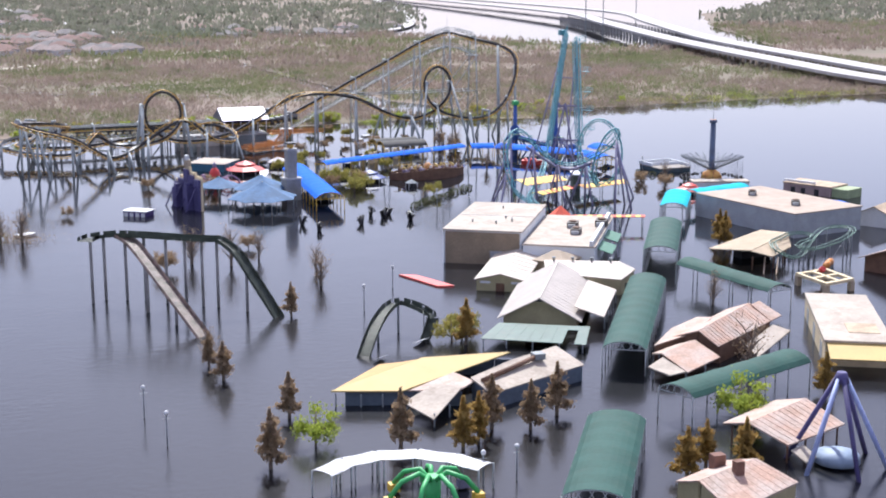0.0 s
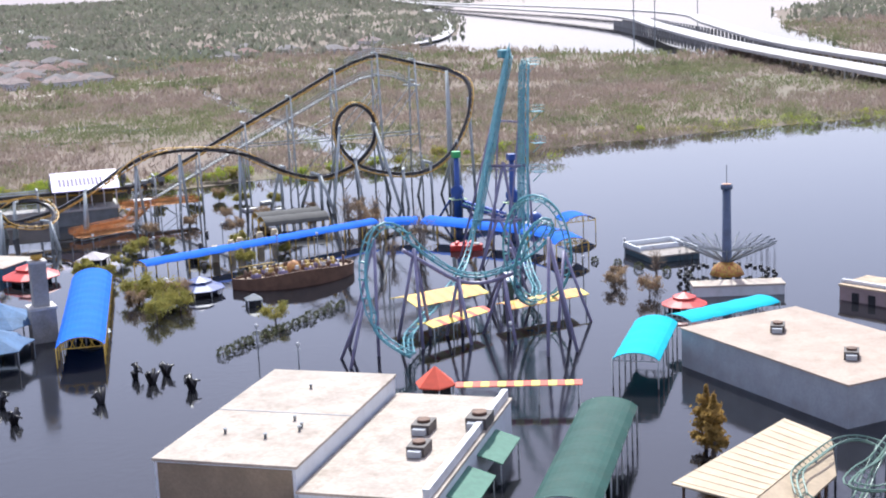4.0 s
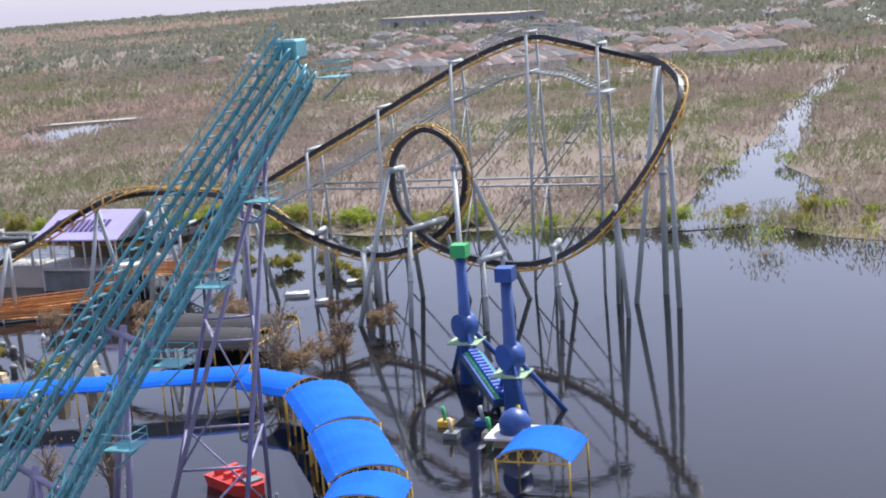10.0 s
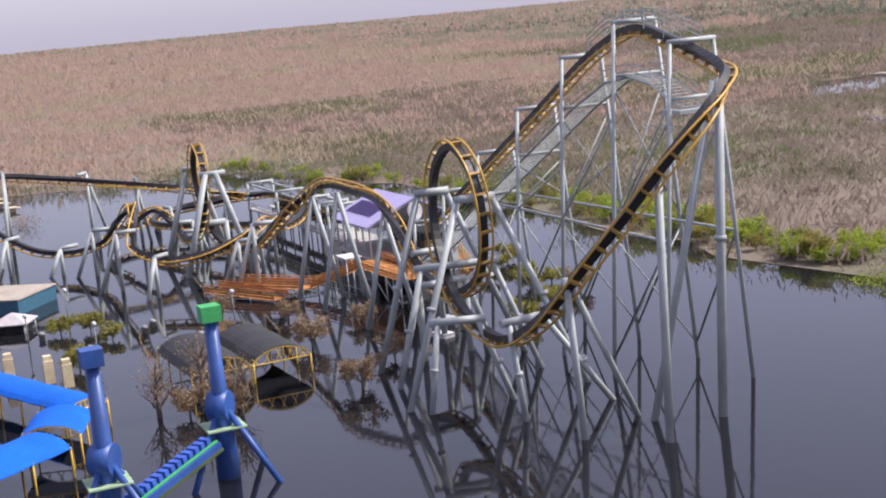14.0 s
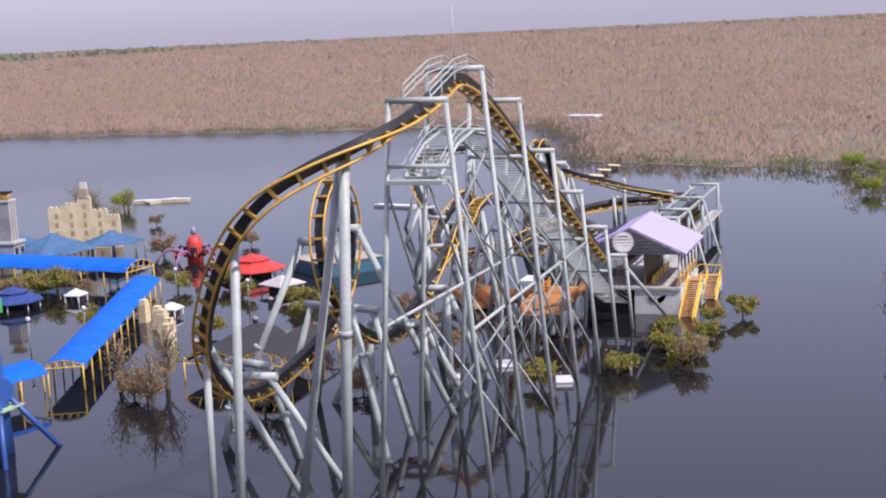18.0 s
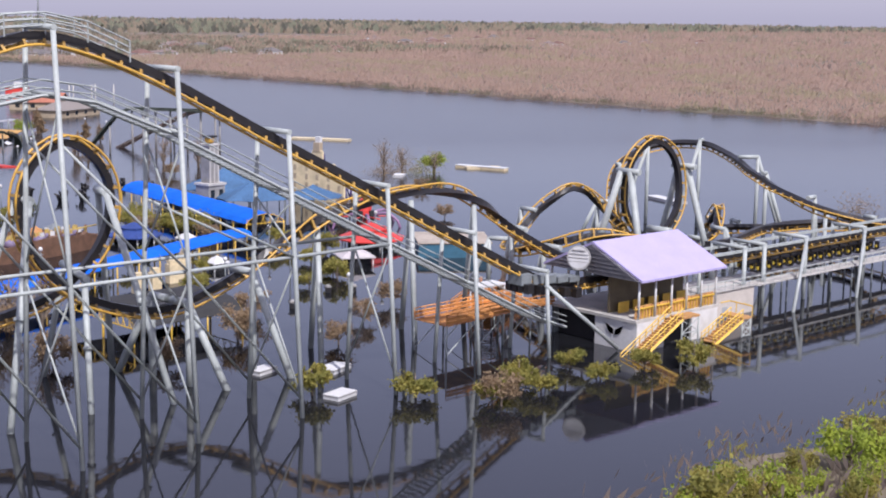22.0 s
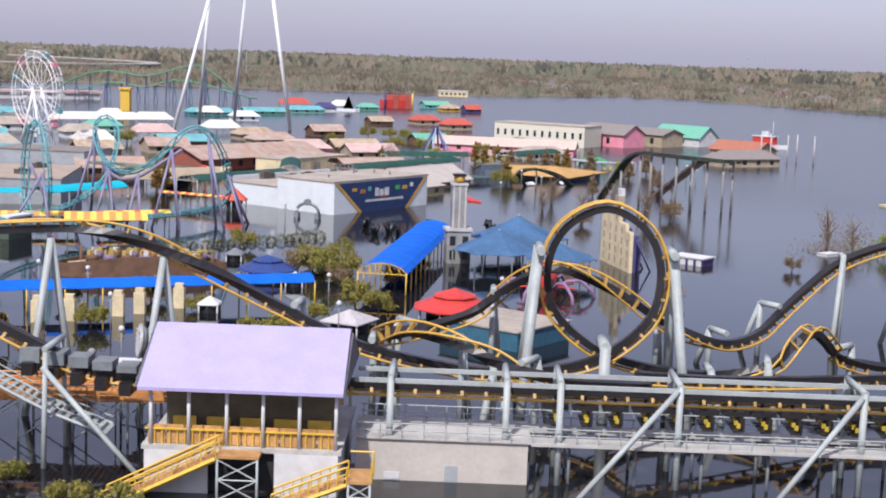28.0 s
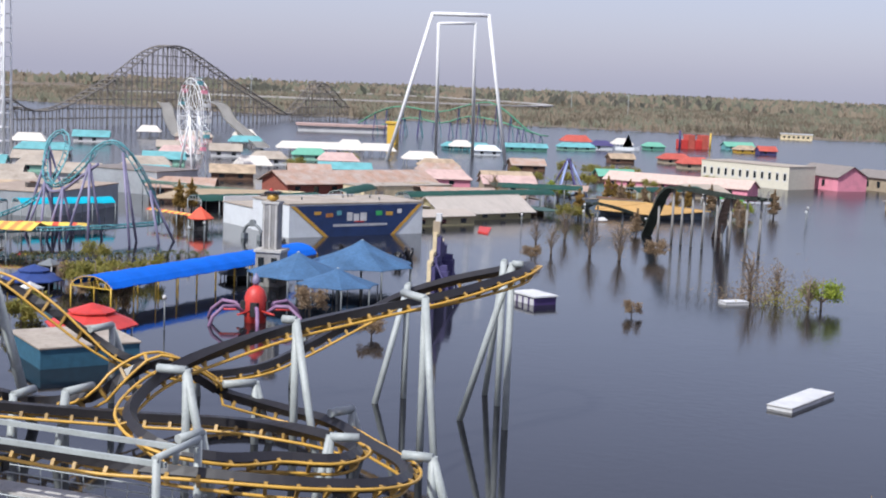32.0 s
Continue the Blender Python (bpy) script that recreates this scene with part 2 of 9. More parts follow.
def mesh_part(name, verts, faces, material, parent=None, label="", smooth=False):
    me = bpy.data.meshes.new(name)
    me.from_pydata([tuple(v) for v in verts], [], faces)
    me.materials.append(material)
    if smooth:
        me.polygons.foreach_set("use_smooth", [True] * len(me.polygons))
    ob = new(name, me)
    if parent:
        ob.parent = parent
    if label:
        ob["label"] = label
    return ob


def thing(name, label, category, group="", kind="", at=(0, 0, 0), turn=0.0):
    ob = new(name)
    ob.location = at
    ob.rotation_euler = (0, 0, radians(turn))
    return tagged(ob, label, category, group, kind)


def box(bm, x0, y0, z0, x1, y1, z1, m=None):
    v = [Vector((x, y, z)) for z in (z0, z1) for y in (y0, y1) for x in (x0, x1)]
    if m:
        v = [m @ p for p in v]
    vs = [bm.verts.new(p) for p in v]
    for f in ((0, 2, 3, 1), (4, 5, 7, 6), (0, 1, 5, 4), (2, 6, 7, 3), (0, 4, 6, 2), (1, 3, 7, 5)):
        bm.faces.new([vs[i] for i in f])


def tube(bm, pts, r, sides=8, caps=True):
    """A round bar along points; r may be one radius or one for each point."""
    pts = [Vector(p) for p in pts]
    rings, prev = [], None
    for i, p in enumerate(pts):
        d = (pts[min(i + 1, len(pts) - 1)] - pts[max(i - 1, 0)]).normalized()
        if prev is None:
            a = d.cross(Vector((0, 0, 1)))
            if a.length < 0.05:
                a = d.cross(Vector((1, 0, 0)))
        else:
            a = prev - d * prev.dot(d)
        a.normalize()
        prev = a
        b = d.cross(a)
        rr = r[i] if isinstance(r, (list, tuple)) else r
        rings.append([bm.verts.new(p + (a * math.cos(2 * math.pi * k / sides) + b * math.sin(2 * math.pi * k / sides)) * rr) for k in range(sides)])
    for u, w in zip(rings[:-1], rings[1:]):
        for k in range(sides):
            f = bm.faces.new((u[k], u[(k + 1) % sides], w[(k + 1) % sides], w[k]))
            f.smooth = sides > 5
    if caps:
        bm.faces.new(rings[0][::-1])
        bm.faces.new(rings[-1])


def bar(name, p, q, r, material, parent, sides=8, label=""):
    bm = bmesh.new()
    tube(bm, [p, q], r, sides)
    return part(name, bm, material, parent, label)


def plate(bm, pts, thick, m=None):
    """A flat or folded sheet with thickness, from a ring of points."""
    top = [Vector(p) for p in pts]
    bot = [p - Vector((0, 0, thick)) for p in top]
    t = [bm.verts.new(m @ p if m else p) for p in top]
    b = [bm.verts.new(m @ p if m else p) for p in bot]
    bm.faces.new(t)
    bm.faces.new(b[::-1])
    for i in range(len(t)):
        j = (i + 1) % len(t)
        bm.faces.new((t[i], b[i], b[j], t[j]))


def boxpart(name, x0, y0, z0, x1, y1, z1, material, parent, label=""):
    bm = bmesh.new()
    box(bm, x0, y0, z0, x1, y1, z1)
    return part(name, bm, material, parent, label)


def slab(name, pts, thick, material, parent, label=""):
    bm = bmesh.new()
    plate(bm, pts, thick)
    return part(name, bm, material, parent, label)


def spline(P, step=1.0):
    """Catmull-Rom through rows of numbers, sampled about every step metres of the first three."""
    P = [np.array(p, float) for p in P]
    out = []
    for i in range(len(P) - 1):
        p0, p1, p2, p3 = P[max(i - 1, 0)], P[i], P[i + 1], P[min(i + 2, len(P) - 1)]
        n = max(2, int(np.linalg.norm((p2 - p1)[:3]) / step))
        for k in range(n):
            u = k / n
            out.append(0.5 * (2 * p1 + (p2 - p0) * u + (2 * p0 - 5 * p1 + 4 * p2 - p3) * u * u + (3 * p1 - p0 - 3 * p2 + p3) * u ** 3))
    out.append(P[-1])
    return np.array(out)


rng = random.Random(5)

# ---- flood water, marsh ground ----
bm = bmesh.new()
rings = [0, 60, 150, 400, 1000, 2200, 4700]
box_v = [bm.verts.new((60 + r * math.cos(a * math.pi / 16), 100 + r * math.sin(a * math.pi / 16), 0)) for r in rings[1:] for a in range(32)]
c0 = bm.verts.new((60, 100, 0))
for a in range(32):
    bm.faces.new((c0, box_v[a], box_v[(a + 1) % 32]))
for k in range(len(rings) - 2):
    for a in range(32):
        b2 = (a + 1) % 32
        bm.faces.new((box_v[k * 32 + a], box_v[(k + 1) * 32 + a], box_v[(k + 1) * 32 + b2], box_v[k * 32 + b2]))
tagged(part("water", bm, WATER), "still dark flood water covering the whole park", "water", kind="structure")
LAKE = [(-1500, -70), (-171, -56), (-100, -54), (-60, -52), (-43, -30), (-25, -42), (16, -37), (60, -36), (98, -39), (138, -36), (162, -33), (206, -23), (215, -6),
        (216, 10), (228, 42), (300, 62), (352, 85), (350, 300), (356, 530), (350, 780), (245, 1000), (195, 1000), (100, 890), (-100, 862), (-300, 830), (-1500, 900)]


def wavy(ring, step, amp):
    out = []
    for (x0, y0), (x1, y1) in zip(ring, ring[1:] + ring[:1]):
        n = max(1, int(math.hypot(x1 - x0, y1 - y0) / step))
        for k in range(n):
            x, y = x0 + (x1 - x0) * k / n, y0 + (y1 - y0) * k / n
            out.append((x + amp * noise.noise((x * 0.05, y * 0.05, 1)), y + amp * noise.noise((x * 0.05, y * 0.05, 9))))
    return out


SHORE = wavy(LAKE, 9, 7.0)


POOLS = [[(-186, -564), (-229, -675), (-279, -747), (-404, -1100), (-530, -1632), (-1000, -2600), (-1500, -2000), (-900, -1100), (-627, -849), (-480, -600), (-353, -328), (-300, -300), (-256, -397)],
         [(205, -180), (246, -216), (240, -255), (215, -262), (200, -230)],
         [(-28, -44), (-30, -76), (-18, -100), (-19, -140), (-13, -222), (-18, -345), (-14, -400), (-10, -400), (-12, -345), (-6, -222), (-9, -140), (-5, -100), (-6, -70), (-8, -36)]]


for k, (cx, cy, rx, ry) in enumerate(((92, -176, 20, 6), (54, -204, 24, 7), (34, -182, 15, 5), (62, -156, 14, 4), (41, -146, 11, 4), (108, -192, 18, 5), (-42, -96, 9, 5), (14, -120, 10, 4), (76, -120, 12, 4), (130, -150, 16, 5), (20, -70, 9, 4), (150, -230, 26, 7), (-60, -130, 14, 5), (-90, -95, 12, 4), (180, -120, 16, 5))):
    POOLS.append([(cx + rx * (0.75 + 0.5 * noise.noise((math.cos(a) * 1.5, math.sin(a) * 1.5, k))) * math.cos(a), cy + ry * (0.75 + 0.5 * noise.noise((math.cos(a) * 1.5, math.sin(a) * 1.5, k + 50))) * math.sin(a)) for a in np.linspace(0, 2 * math.pi, 27)[:-1]])


def in_ring(LAKE, x, y):
    inside, j = False, len(LAKE) - 1
    for i in range(len(LAKE)):
        (xi, yi), (xj, yj) = LAKE[i], LAKE[j]
        if (yi > y) != (yj > y) and x < (xj - xi) * (y - yi) / (yj - yi) + xi:
            inside = not inside
        j = i
    return inside


def in_lake(x, y):
    return in_ring(LAKE, x, y) or any(in_ring(r, x, y) for r in POOLS)


def land_material():
    m = bpy.data.materials.new("marsh_ground")
    m.use_nodes = True
    n, l = m.node_tree.nodes, m.node_tree.links
    b = n["Principled BSDF"]
    b.inputs["Roughness"].default_value = 0.95
    co = n.new("ShaderNodeNewGeometry")
    prev = None
    for sc, lo, hi, c in ((0.006, 0.42, 0.62, (0.18, 0.135, 0.105)), (0.013, 0.48, 0.66, (0.135, 0.125, 0.08)), (0.05, 0.5, 0.75, (0.19, 0.15, 0.11)), (0.35, 0.5, 0.75, (0.15, 0.125, 0.09))):
        t = n.new("ShaderNodeTexNoise")
        t.inputs["Scale"].default_value, t.inputs["Detail"].default_value = sc, 7
        l.new(co.outputs["Position"], t.inputs["Vector"])
        r = n.new("ShaderNodeMapRange")
        r.inputs[1].default_value, r.inputs[2].default_value = lo, hi
        l.new(t.outputs[0], r.inputs[0])
        x = n.new("ShaderNodeMixRGB")
        if prev:
            l.new(prev, x.inputs[1])
        else:
            x.inputs[1].default_value = (0.16, 0.125, 0.09, 1)
        x.inputs[2].default_value = (*c, 1)
        l.new(r.outputs[0], x.inputs[0])
        prev = x.outputs[0]
    l.new(prev, b.inputs["Base Color"])
    return m


LAND = land_material()
from mathutils.geometry import tessellate_polygon
outer = [Vector((60 + 4650 * math.cos(a * math.pi / 60), 100 + 4650 * math.sin(a * math.pi / 60), 0.06)) for a in range(120)]
inner = [Vector((x, y, 0.06)) for x, y in SHORE]
tris = tessellate_polygon([outer, inner])
ground = mesh_part("ground", outer + inner, [tuple(t) for t in tris], LAND)
for k, ring in enumerate(POOLS):
    ring = wavy(ring, 12, 5.0 if k != 2 else 3.0) if k < 3 else ring
    tri_ = tessellate_polygon([[Vector((x, y, 0.12)) for x, y in ring]])
    tagged(mesh_part("water_pool", [(x, y, 0.12) for x, y in ring], [tuple(t) for t in tri_], CALM), "sheet of flood water lying in the marsh", "water", kind="structure")
tagged(ground, "flat brown and olive marsh reaching the horizon", "ground", kind="structure")


# ---- inverted roller coaster ----
coaster = thing("roller_coaster", "black inverted steel coaster with yellow rails on grey supports", "roller coaster")

D, U = (0, 0, -1), (0, 0, 1)
MAIN = [(57, -2, 6.2, *D), (53, -2, 6.4, *D), (49.7, -2, 7.6, *D), (40, -2, 12.3, *D), (30, -2, 17.3, *D), (19.7, -2, 22.3, *D), (9.7, -2, 27.3, *D), (3.5, -2, 29.7, *D),
        (-0.5, -2, 30.4, *D), (-4, -2.1, 29.7, *D), (-9.5, -1.8, 28.3, -0.1, -0.3, -0.9), (-14.8, -0.6, 27, -0.5, -0.5, -0.7), (-17.6, 2.1, 25.6, -0.7, -0.4, -0.5),
        (-18.8, 4.4, 24.2, -0.85, 0, -0.5), (-18.8, 6.6, 22.2, -0.85, 0.3, -0.5), (-18, 8.6, 19.8, -0.75, 0.5, -0.5), (-16.7, 10.5, 17, -0.6, 0.6, -0.6), (-14.5, 12.5, 13.8, -0.4, 0.5, -0.8),
        (-12, 13.8, 10.8, -0.3, 0.4, -0.9), (-9, 14.6, 8.4, -0.2, 0.2, -1), (-5.5, 15, 6.8, 0, 0.1, -1), (-1.5, 14.8, 6.3, *D), (4, 14.4, 7.1, 0.1, 0, -1),
        (8.9, 13.7, 8.9, 0.5, 0, -0.9), (12.3, 13.15, 12.5, 0.95, 0, -0.3), (13.2, 12.8, 16.4, 1, 0, 0.1), (12, 12.6, 19.6, 0.7, 0, 0.7), (8.9, 12.4, 21.4, 0, 0, 1), (5.8, 12.2, 19.6, -0.7, 0, 0.7),
        (4.6, 12.0, 16.4, -1, 0, 0.1), (5.5, 11.6, 12.5, -0.95, 0, -0.3), (8.9, 11.0, 8.9, -0.5, 0, -0.9), (14, 10.8, 6.9, -0.1, 0, -1), (17.6, 10.8, 6.6, *D), (20.7, 10.9, 7.3, *D),
        (24.2, 10.7, 8.6, 0.2, -0.2, -1), (27.1, 10.6, 10.1, 0.3, -0.5, -0.8), (30.2, 10.3, 11.7, 0, -0.9, -0.3), (33.3, 10.2, 13, 0, -0.9, 0.3), (36.8, 10, 13.8, 0, -0.5, 0.8), (41, 10.4, 14.3, *U),
        (45.6, 11, 14.6, *U), (49.7, 11.2, 14.4, 0, 0.5, 0.8), (53.3, 11, 13.6, 0, 0.9, 0.3), (56.4, 11.5, 12.4, 0, 0.9, -0.4), (58.8, 12.4, 11.2, 0, 0.6, -0.7), (61.8, 13.2, 9.5, 0, 0.2, -1),
        (64.7, 13.6, 8, *D), (68, 13.8, 6.4, *D), (71, 14.2, 5.2, *D), (76, 14.5, 4.1, *D), (81, 14.7, 3.5, *D), (86, 14.9, 3.9, 0.1, 0, -1), (90.2, 15.1, 5.2, 0.5, 0, -0.9),
        (93.8, 15.4, 8.4, 0.95, 0, -0.3), (94.5, 15.8, 12.4, 1, 0, 0.1), (93.1, 16, 15.6, 0.7, 0, 0.7), (89.9, 16.2, 17.2, 0, 0, 1), (86.7, 16.4, 15.6, -0.7, 0, 0.7), (85.3, 16.7, 12.4, -1, 0, 0.1),
        (86, 17, 8.4, -0.95, 0, -0.3), (89.6, 17.3, 5.2, -0.5, 0, -0.9), (94, 17.4, 3.8, *D), (99, 17.2, 3.4, *D), (104, 17.2, 4.2, 0, -0.7, -0.7), (106.3, 18.3, 5.8, 0, -0.9, 0.4), (108.3, 19.6, 6.8, *U),
        (110, 21.6, 5.6, 0.5, 0.5, 0.4), (111.7, 23.6, 4, 0.6, 0.6, -0.5), (115, 25.6, 2.9, 0.2, 0.4, -0.9), (120, 24.6, 2.6, 0.4, 0.4, -0.8), (125, 20, 2.7, 0.5, 0.4, -0.7), (130, 14, 3.3, 0.7, 0.1, -0.7), (131.5, 8, 4.0, 0.7, -0.2, -0.7),
        (128.5, 3, 4.8, 0.4, -0.6, -0.7), (122, 0, 5.4, 0.1, -0.6, -0.8), (116, -1.6, 5.9, *D), (108, -2, 6.2, *D), (90, -2, 6.2, *D), (70, -2, 6.2, *D), (57, -2, 6.2, *D)]
BACK = [(92, 0.5, 6.1, *D), (87, 3, 5.7, 0, 0.4, -0.9), (83, 6, 5.6, 0, 0.8, -0.5), (80.3, 8.2, 6.1, 0, 0.7, 0.5), (77.6, 9.6, 6.9, *U), (74.5, 12, 7.2, -0.6, -0.2, 0.6), (72, 16, 6.2, -0.9, 0, -0.3), (71.6, 21, 4.9, -0.7, 0.1, -0.7), (74, 25.6, 4.5, -0.4, 0.4, -0.8),
        (79, 28.3, 5.7, 0, 0.5, -0.8), (81.2, 28, 7.4, 0, 0.9, -0.4), (83.4, 27.2, 9.1, 0, 0.9, 0.3), (86.2, 26.6, 10.4, 0, 0.4, 0.9), (89.5, 27, 9.7, 0, -0.4, 0.9), (93.3, 28, 7.8, 0, -0.9, 0.3), (96.4, 28.7, 5.9, 0, -0.9, -0.4), (99.5, 29.3, 4.4, 0, -0.4, -0.9),
        (103.4, 32.6, 3.0, *D), (107.3, 36.8, 3.1, 0.1, -0.1, -1), (110, 40, 4.5, *D), (113.3, 43, 6.7, -0.1, 0.1, -1), (116.7, 45.4, 8.9, -0.2, 0.3, -0.9), (120.8, 47, 10.5, -0.2, 0.5, -0.8), (125.8, 47.2, 11.9, 0.2, 0.6, -0.7),
        (128.8, 44.5, 12.8, 0.6, 0.4, -0.7), (129.9, 40.5, 13.1, 0.8, 0, -0.6), (129.7, 37.3, 12.9, 0.7, -0.2, -0.7), (127.1, 32, 12.1, 0.4, -0.3, -0.9), (124.2, 27.8, 11.5, 0.2, -0.2, -1), (120.7, 23.4, 10.8, *D), (118.3, 19.6, 10.2, *D), (116.3, 16.2, 9.5, -0.3, 0, -0.9),
        (114.7, 12, 8.7, -0.6, 0, -0.8), (114.3, 8.4, 7.8, -0.7, -0.1, -0.7), (115.4, 4.6, 6.9, -0.6, -0.4, -0.7), (118.6, 2.6, 6.0, -0.3, -0.6, -0.7), (122, 3.4, 5.4, 0.1, -0.7, -0.7), (124, 7.4, 4.7, 0.4, -0.6, -0.7), (127, 10, 4.3, 0.7, -0.2, -0.7), (126.5, 14, 4.0, 0.7, 0.3, -0.7), (122, 17, 3.8, 0.2, 0.6, -0.8), (116, 17.5, 3.7, *D), (108, 15, 3.8, *D), (99, 11, 4.4, *D), (92, 9, 5, *D)]


def track(name, rows, parent, spine_mat, rail_mat, half=0.62, deep=0.62, box_w=0.34, box_h=0.3, step=0.8, tie_every=2, tie_mat=None, rail_r=0.11):
    S = spline(rows, step)
    C, N = S[:, :3], S[:, 3:6]
    T = np.gradient(C, axis=0)
    T /= np.linalg.norm(T, axis=1)[:, None]
    N = N - (N * T).sum(1)[:, None] * T
    N /= np.linalg.norm(N, axis=1)[:, None]
    B = np.cross(T, N)
    v = np.concatenate([np.stack([C + B * sx * box_w + N * sn * box_h for sx, sn in ((-1, -1), (1, -1), (1, 1), (-1, 1))], 1).reshape(-1, 3)])
    f = []
    for i in range(len(C) - 1):
        for k in range(4):
            f.append((4 * i + k, 4 * i + (k + 1) % 4, 4 * i + 4 + (k + 1) % 4, 4 * i + 4 + k))
    f += [(3, 2, 1, 0), tuple(4 * (len(C) - 1) + k for k in range(4))]
    mesh_part("track_spine", v, f, spine_mat, parent, name + " box spine")
    for side in (-1, 1):
        b2 = bmesh.new()
        tube(b2, C + B * side * half + N * deep, rail_r, 6)
        part("rail", b2, rail_mat, parent, "painted steel running rail")
    tv, tf = [], []
    for i in range(0, len(C) - 1, tie_every):
        base = len(tv)
        for e in (-1, 1):
            for sx, d0 in ((-half, deep), (half, deep), (half * 0.55, box_h * 0.6), (-half * 0.55, box_h * 0.6)):
                tv.append(C[i] + B[i] * sx + N[i] * d0 + T[i] * e * 0.11)
        tf += [(base, base + 1, base + 2, base + 3), (base + 7, base + 6, base + 5, base + 4)] + [(base + k, base + 4 + k, base + 4 + (k + 1) % 4, base + (k + 1) % 4) for k in range(4)]
    tagged(mesh_part("cross_tie", tv, tf, tie_mat or spine_mat, parent), "row of short steel cross ties under the track", kind="stuff")
    return C, N, B


TIE = mat("yellow_black_tie_paint", (0.48, 0.29, 0.07), 0.5, 0.0, 0.5, 1.0)
mainC, mainN, mainB = track("black main", MAIN, coaster, BLACK, YELLOW, tie_mat=TIE)
backC, backN, backB = track("black return", BACK, coaster, BLACK, YELLOW, tie_mat=TIE)


def column(p, q, r=0.3, parent=coaster, m=STEEL, name="support_column"):
    return bar(name, p, q, r, m, parent, 10)


def support(x, y, z, dx, dy, sx=0.0, sy=0.0, r=0.3, legs=2):
    """Arm over the track, an upright under its outer end and a raked leg beside it."""
    h = z + 0.75
    ox, oy = x + dx, y + dy
    b2 = bmesh.new()
    tube(b2, [(x - dx * 0.12, y - dy * 0.12, h), (ox, oy, h)], r * 1.05, 10)
    part("support_arm", b2, STEEL, coaster)
    column((ox, oy, h + 0.1), (ox, oy, -1), r)
    if legs > 1:
        column((ox, oy, h - 0.1), (ox + sx, oy + sy, -1), r)


# lift hill gantries
GX = [(-8.5, 29.2), (0, 31.0), (9.7, 28.0), (19.7, 22.9), (29.9, 17.9), (40.1, 12.9), (49.7, 8.3)]
for i, (gx, gz) in enumerate(GX):
    out = 2.4 * gz / 31
    column((gx, -4.1, gz), (gx, -4.1 - out, -1), 0.19)
    column((gx, 0.1, gz), (gx, 0.1 + out, -1), 0.19)
    bar("gantry_beam", (gx, -4.3, gz), (gx, 0.3, gz), 0.22, STEEL, coaster)
    if gz > 12:
        bar("gantry_beam", (gx, -4.5, gz - 4.6), (gx, 0.5, gz - 4.6), 0.16, STEEL, coaster)


def on_col(i, side, z):
    gx, gz = GX[i]
    out = 2.4 * gz / 31 * (1 - z / gz)
    return (gx, (-4.1 - out) if side < 0 else (0.1 + out), z)


for side in (-1, 1):
    for i in range(5):
        top = min(GX[i][1], GX[i + 1][1])
        for z0, z1 in ((13.0, min(top - 5, 23.0)), (13.0, 1.5)):
            if i < 3 and abs(z1 - z0) > 3:
                a, b2 = (i, i + 1) if z1 > z0 else (i + 1, i)
                bar("diagonal_brace", on_col(a, side, z1), on_col(b2, side, z0), 0.1, STEEL, coaster)
                if z1 < z0:
                    bar("diagonal_brace", on_col(i, side, z0), on_col(i + 1, side, z1), 0.1, STEEL, coaster)
    bar("long_brace", on_col(0, side, 13.0), on_col(4, side, 13.0), 0.14, STEEL, coaster)
for i in range(1, 5):
    for z0, z1 in ((1.5, 12.5), (13.5, GX[i][1] - 5.5)):
        if z1 - z0 > 3:
            bar("cross_brace", on_col(i, -1, z0), on_col(i, 1, z1), 0.08, STEEL, coaster)
            bar("cross_brace", on_col(i, 1, z0), on_col(i, -1, z1), 0.08, STEEL, coaster)

# lift catwalk
WALKROWS = [(53.5, 2.2), (49.7, 3.6), (9.7, 23.2), (3.5, 25.7), (-0.5, 26.3), (-4, 25.7), (-8.6, 23.6)]
for y in (-3.3, -0.7):
    b2 = bmesh.new()
    for (xa, za), (xb, zb) in zip(WALKROWS[:-1], WALKROWS[1:]):
        tube(b2, [(xa, y, za), (xb, y, zb)], 0.14, 4)
        tube(b2, [(xa, y, za + 0.55), (xb, y, zb + 0.55)], 0.05, 4)
        tube(b2, [(xa, y, za + 1.1), (xb, y, zb + 1.1)], 0.05, 4)
    part("catwalk_rail", b2, STEEL, coaster)
b2 = bmesh.new()
for (xa, za), (xb, zb) in zip(WALKROWS[:-1], WALKROWS[1:]):
    n = max(2, int(math.hypot(xb - xa, zb - za) / 0.55))
    for k in range(n):
        x, z = xa + (xb - xa) * k / n, za + (zb - za) * k / n
        box(b2, x - 0.2, -3.2, z - 0.03, x + 0.2, -0.8, z + 0.03)
tagged(part("catwalk_tread", b2, STEEL, coaster), "grated steel catwalk treads", kind="stuff")
# crest handrails above the track
for y in (-3.0, -1.0):
    b2 = bmesh.new()
    crest = [(6.5, 29.1), (3.2, 30.5), (0, 31.1), (-3, 30.9), (-6, 30.1), (-8.5, 29.4)]
    for h in (0.0, 0.45, 0.9):
        tube(b2, [(x, y, z + h) for x, z in crest], 0.06, 4)
    for x, z in crest:
        tube(b2, [(x, y, z - 0.6), (x, y, z + 0.9)], 0.06, 4)
    part("crest_handrail", b2, STEEL, coaster)
bar("lightning_mast", (0, -2, 31), (0, -2, 35.6), 0.05, STEEL, coaster, 6)
boxpart("crest_platform", -9.6, -4.0, 23.4, -6.8, 0.2, 23.7, STEEL, coaster)

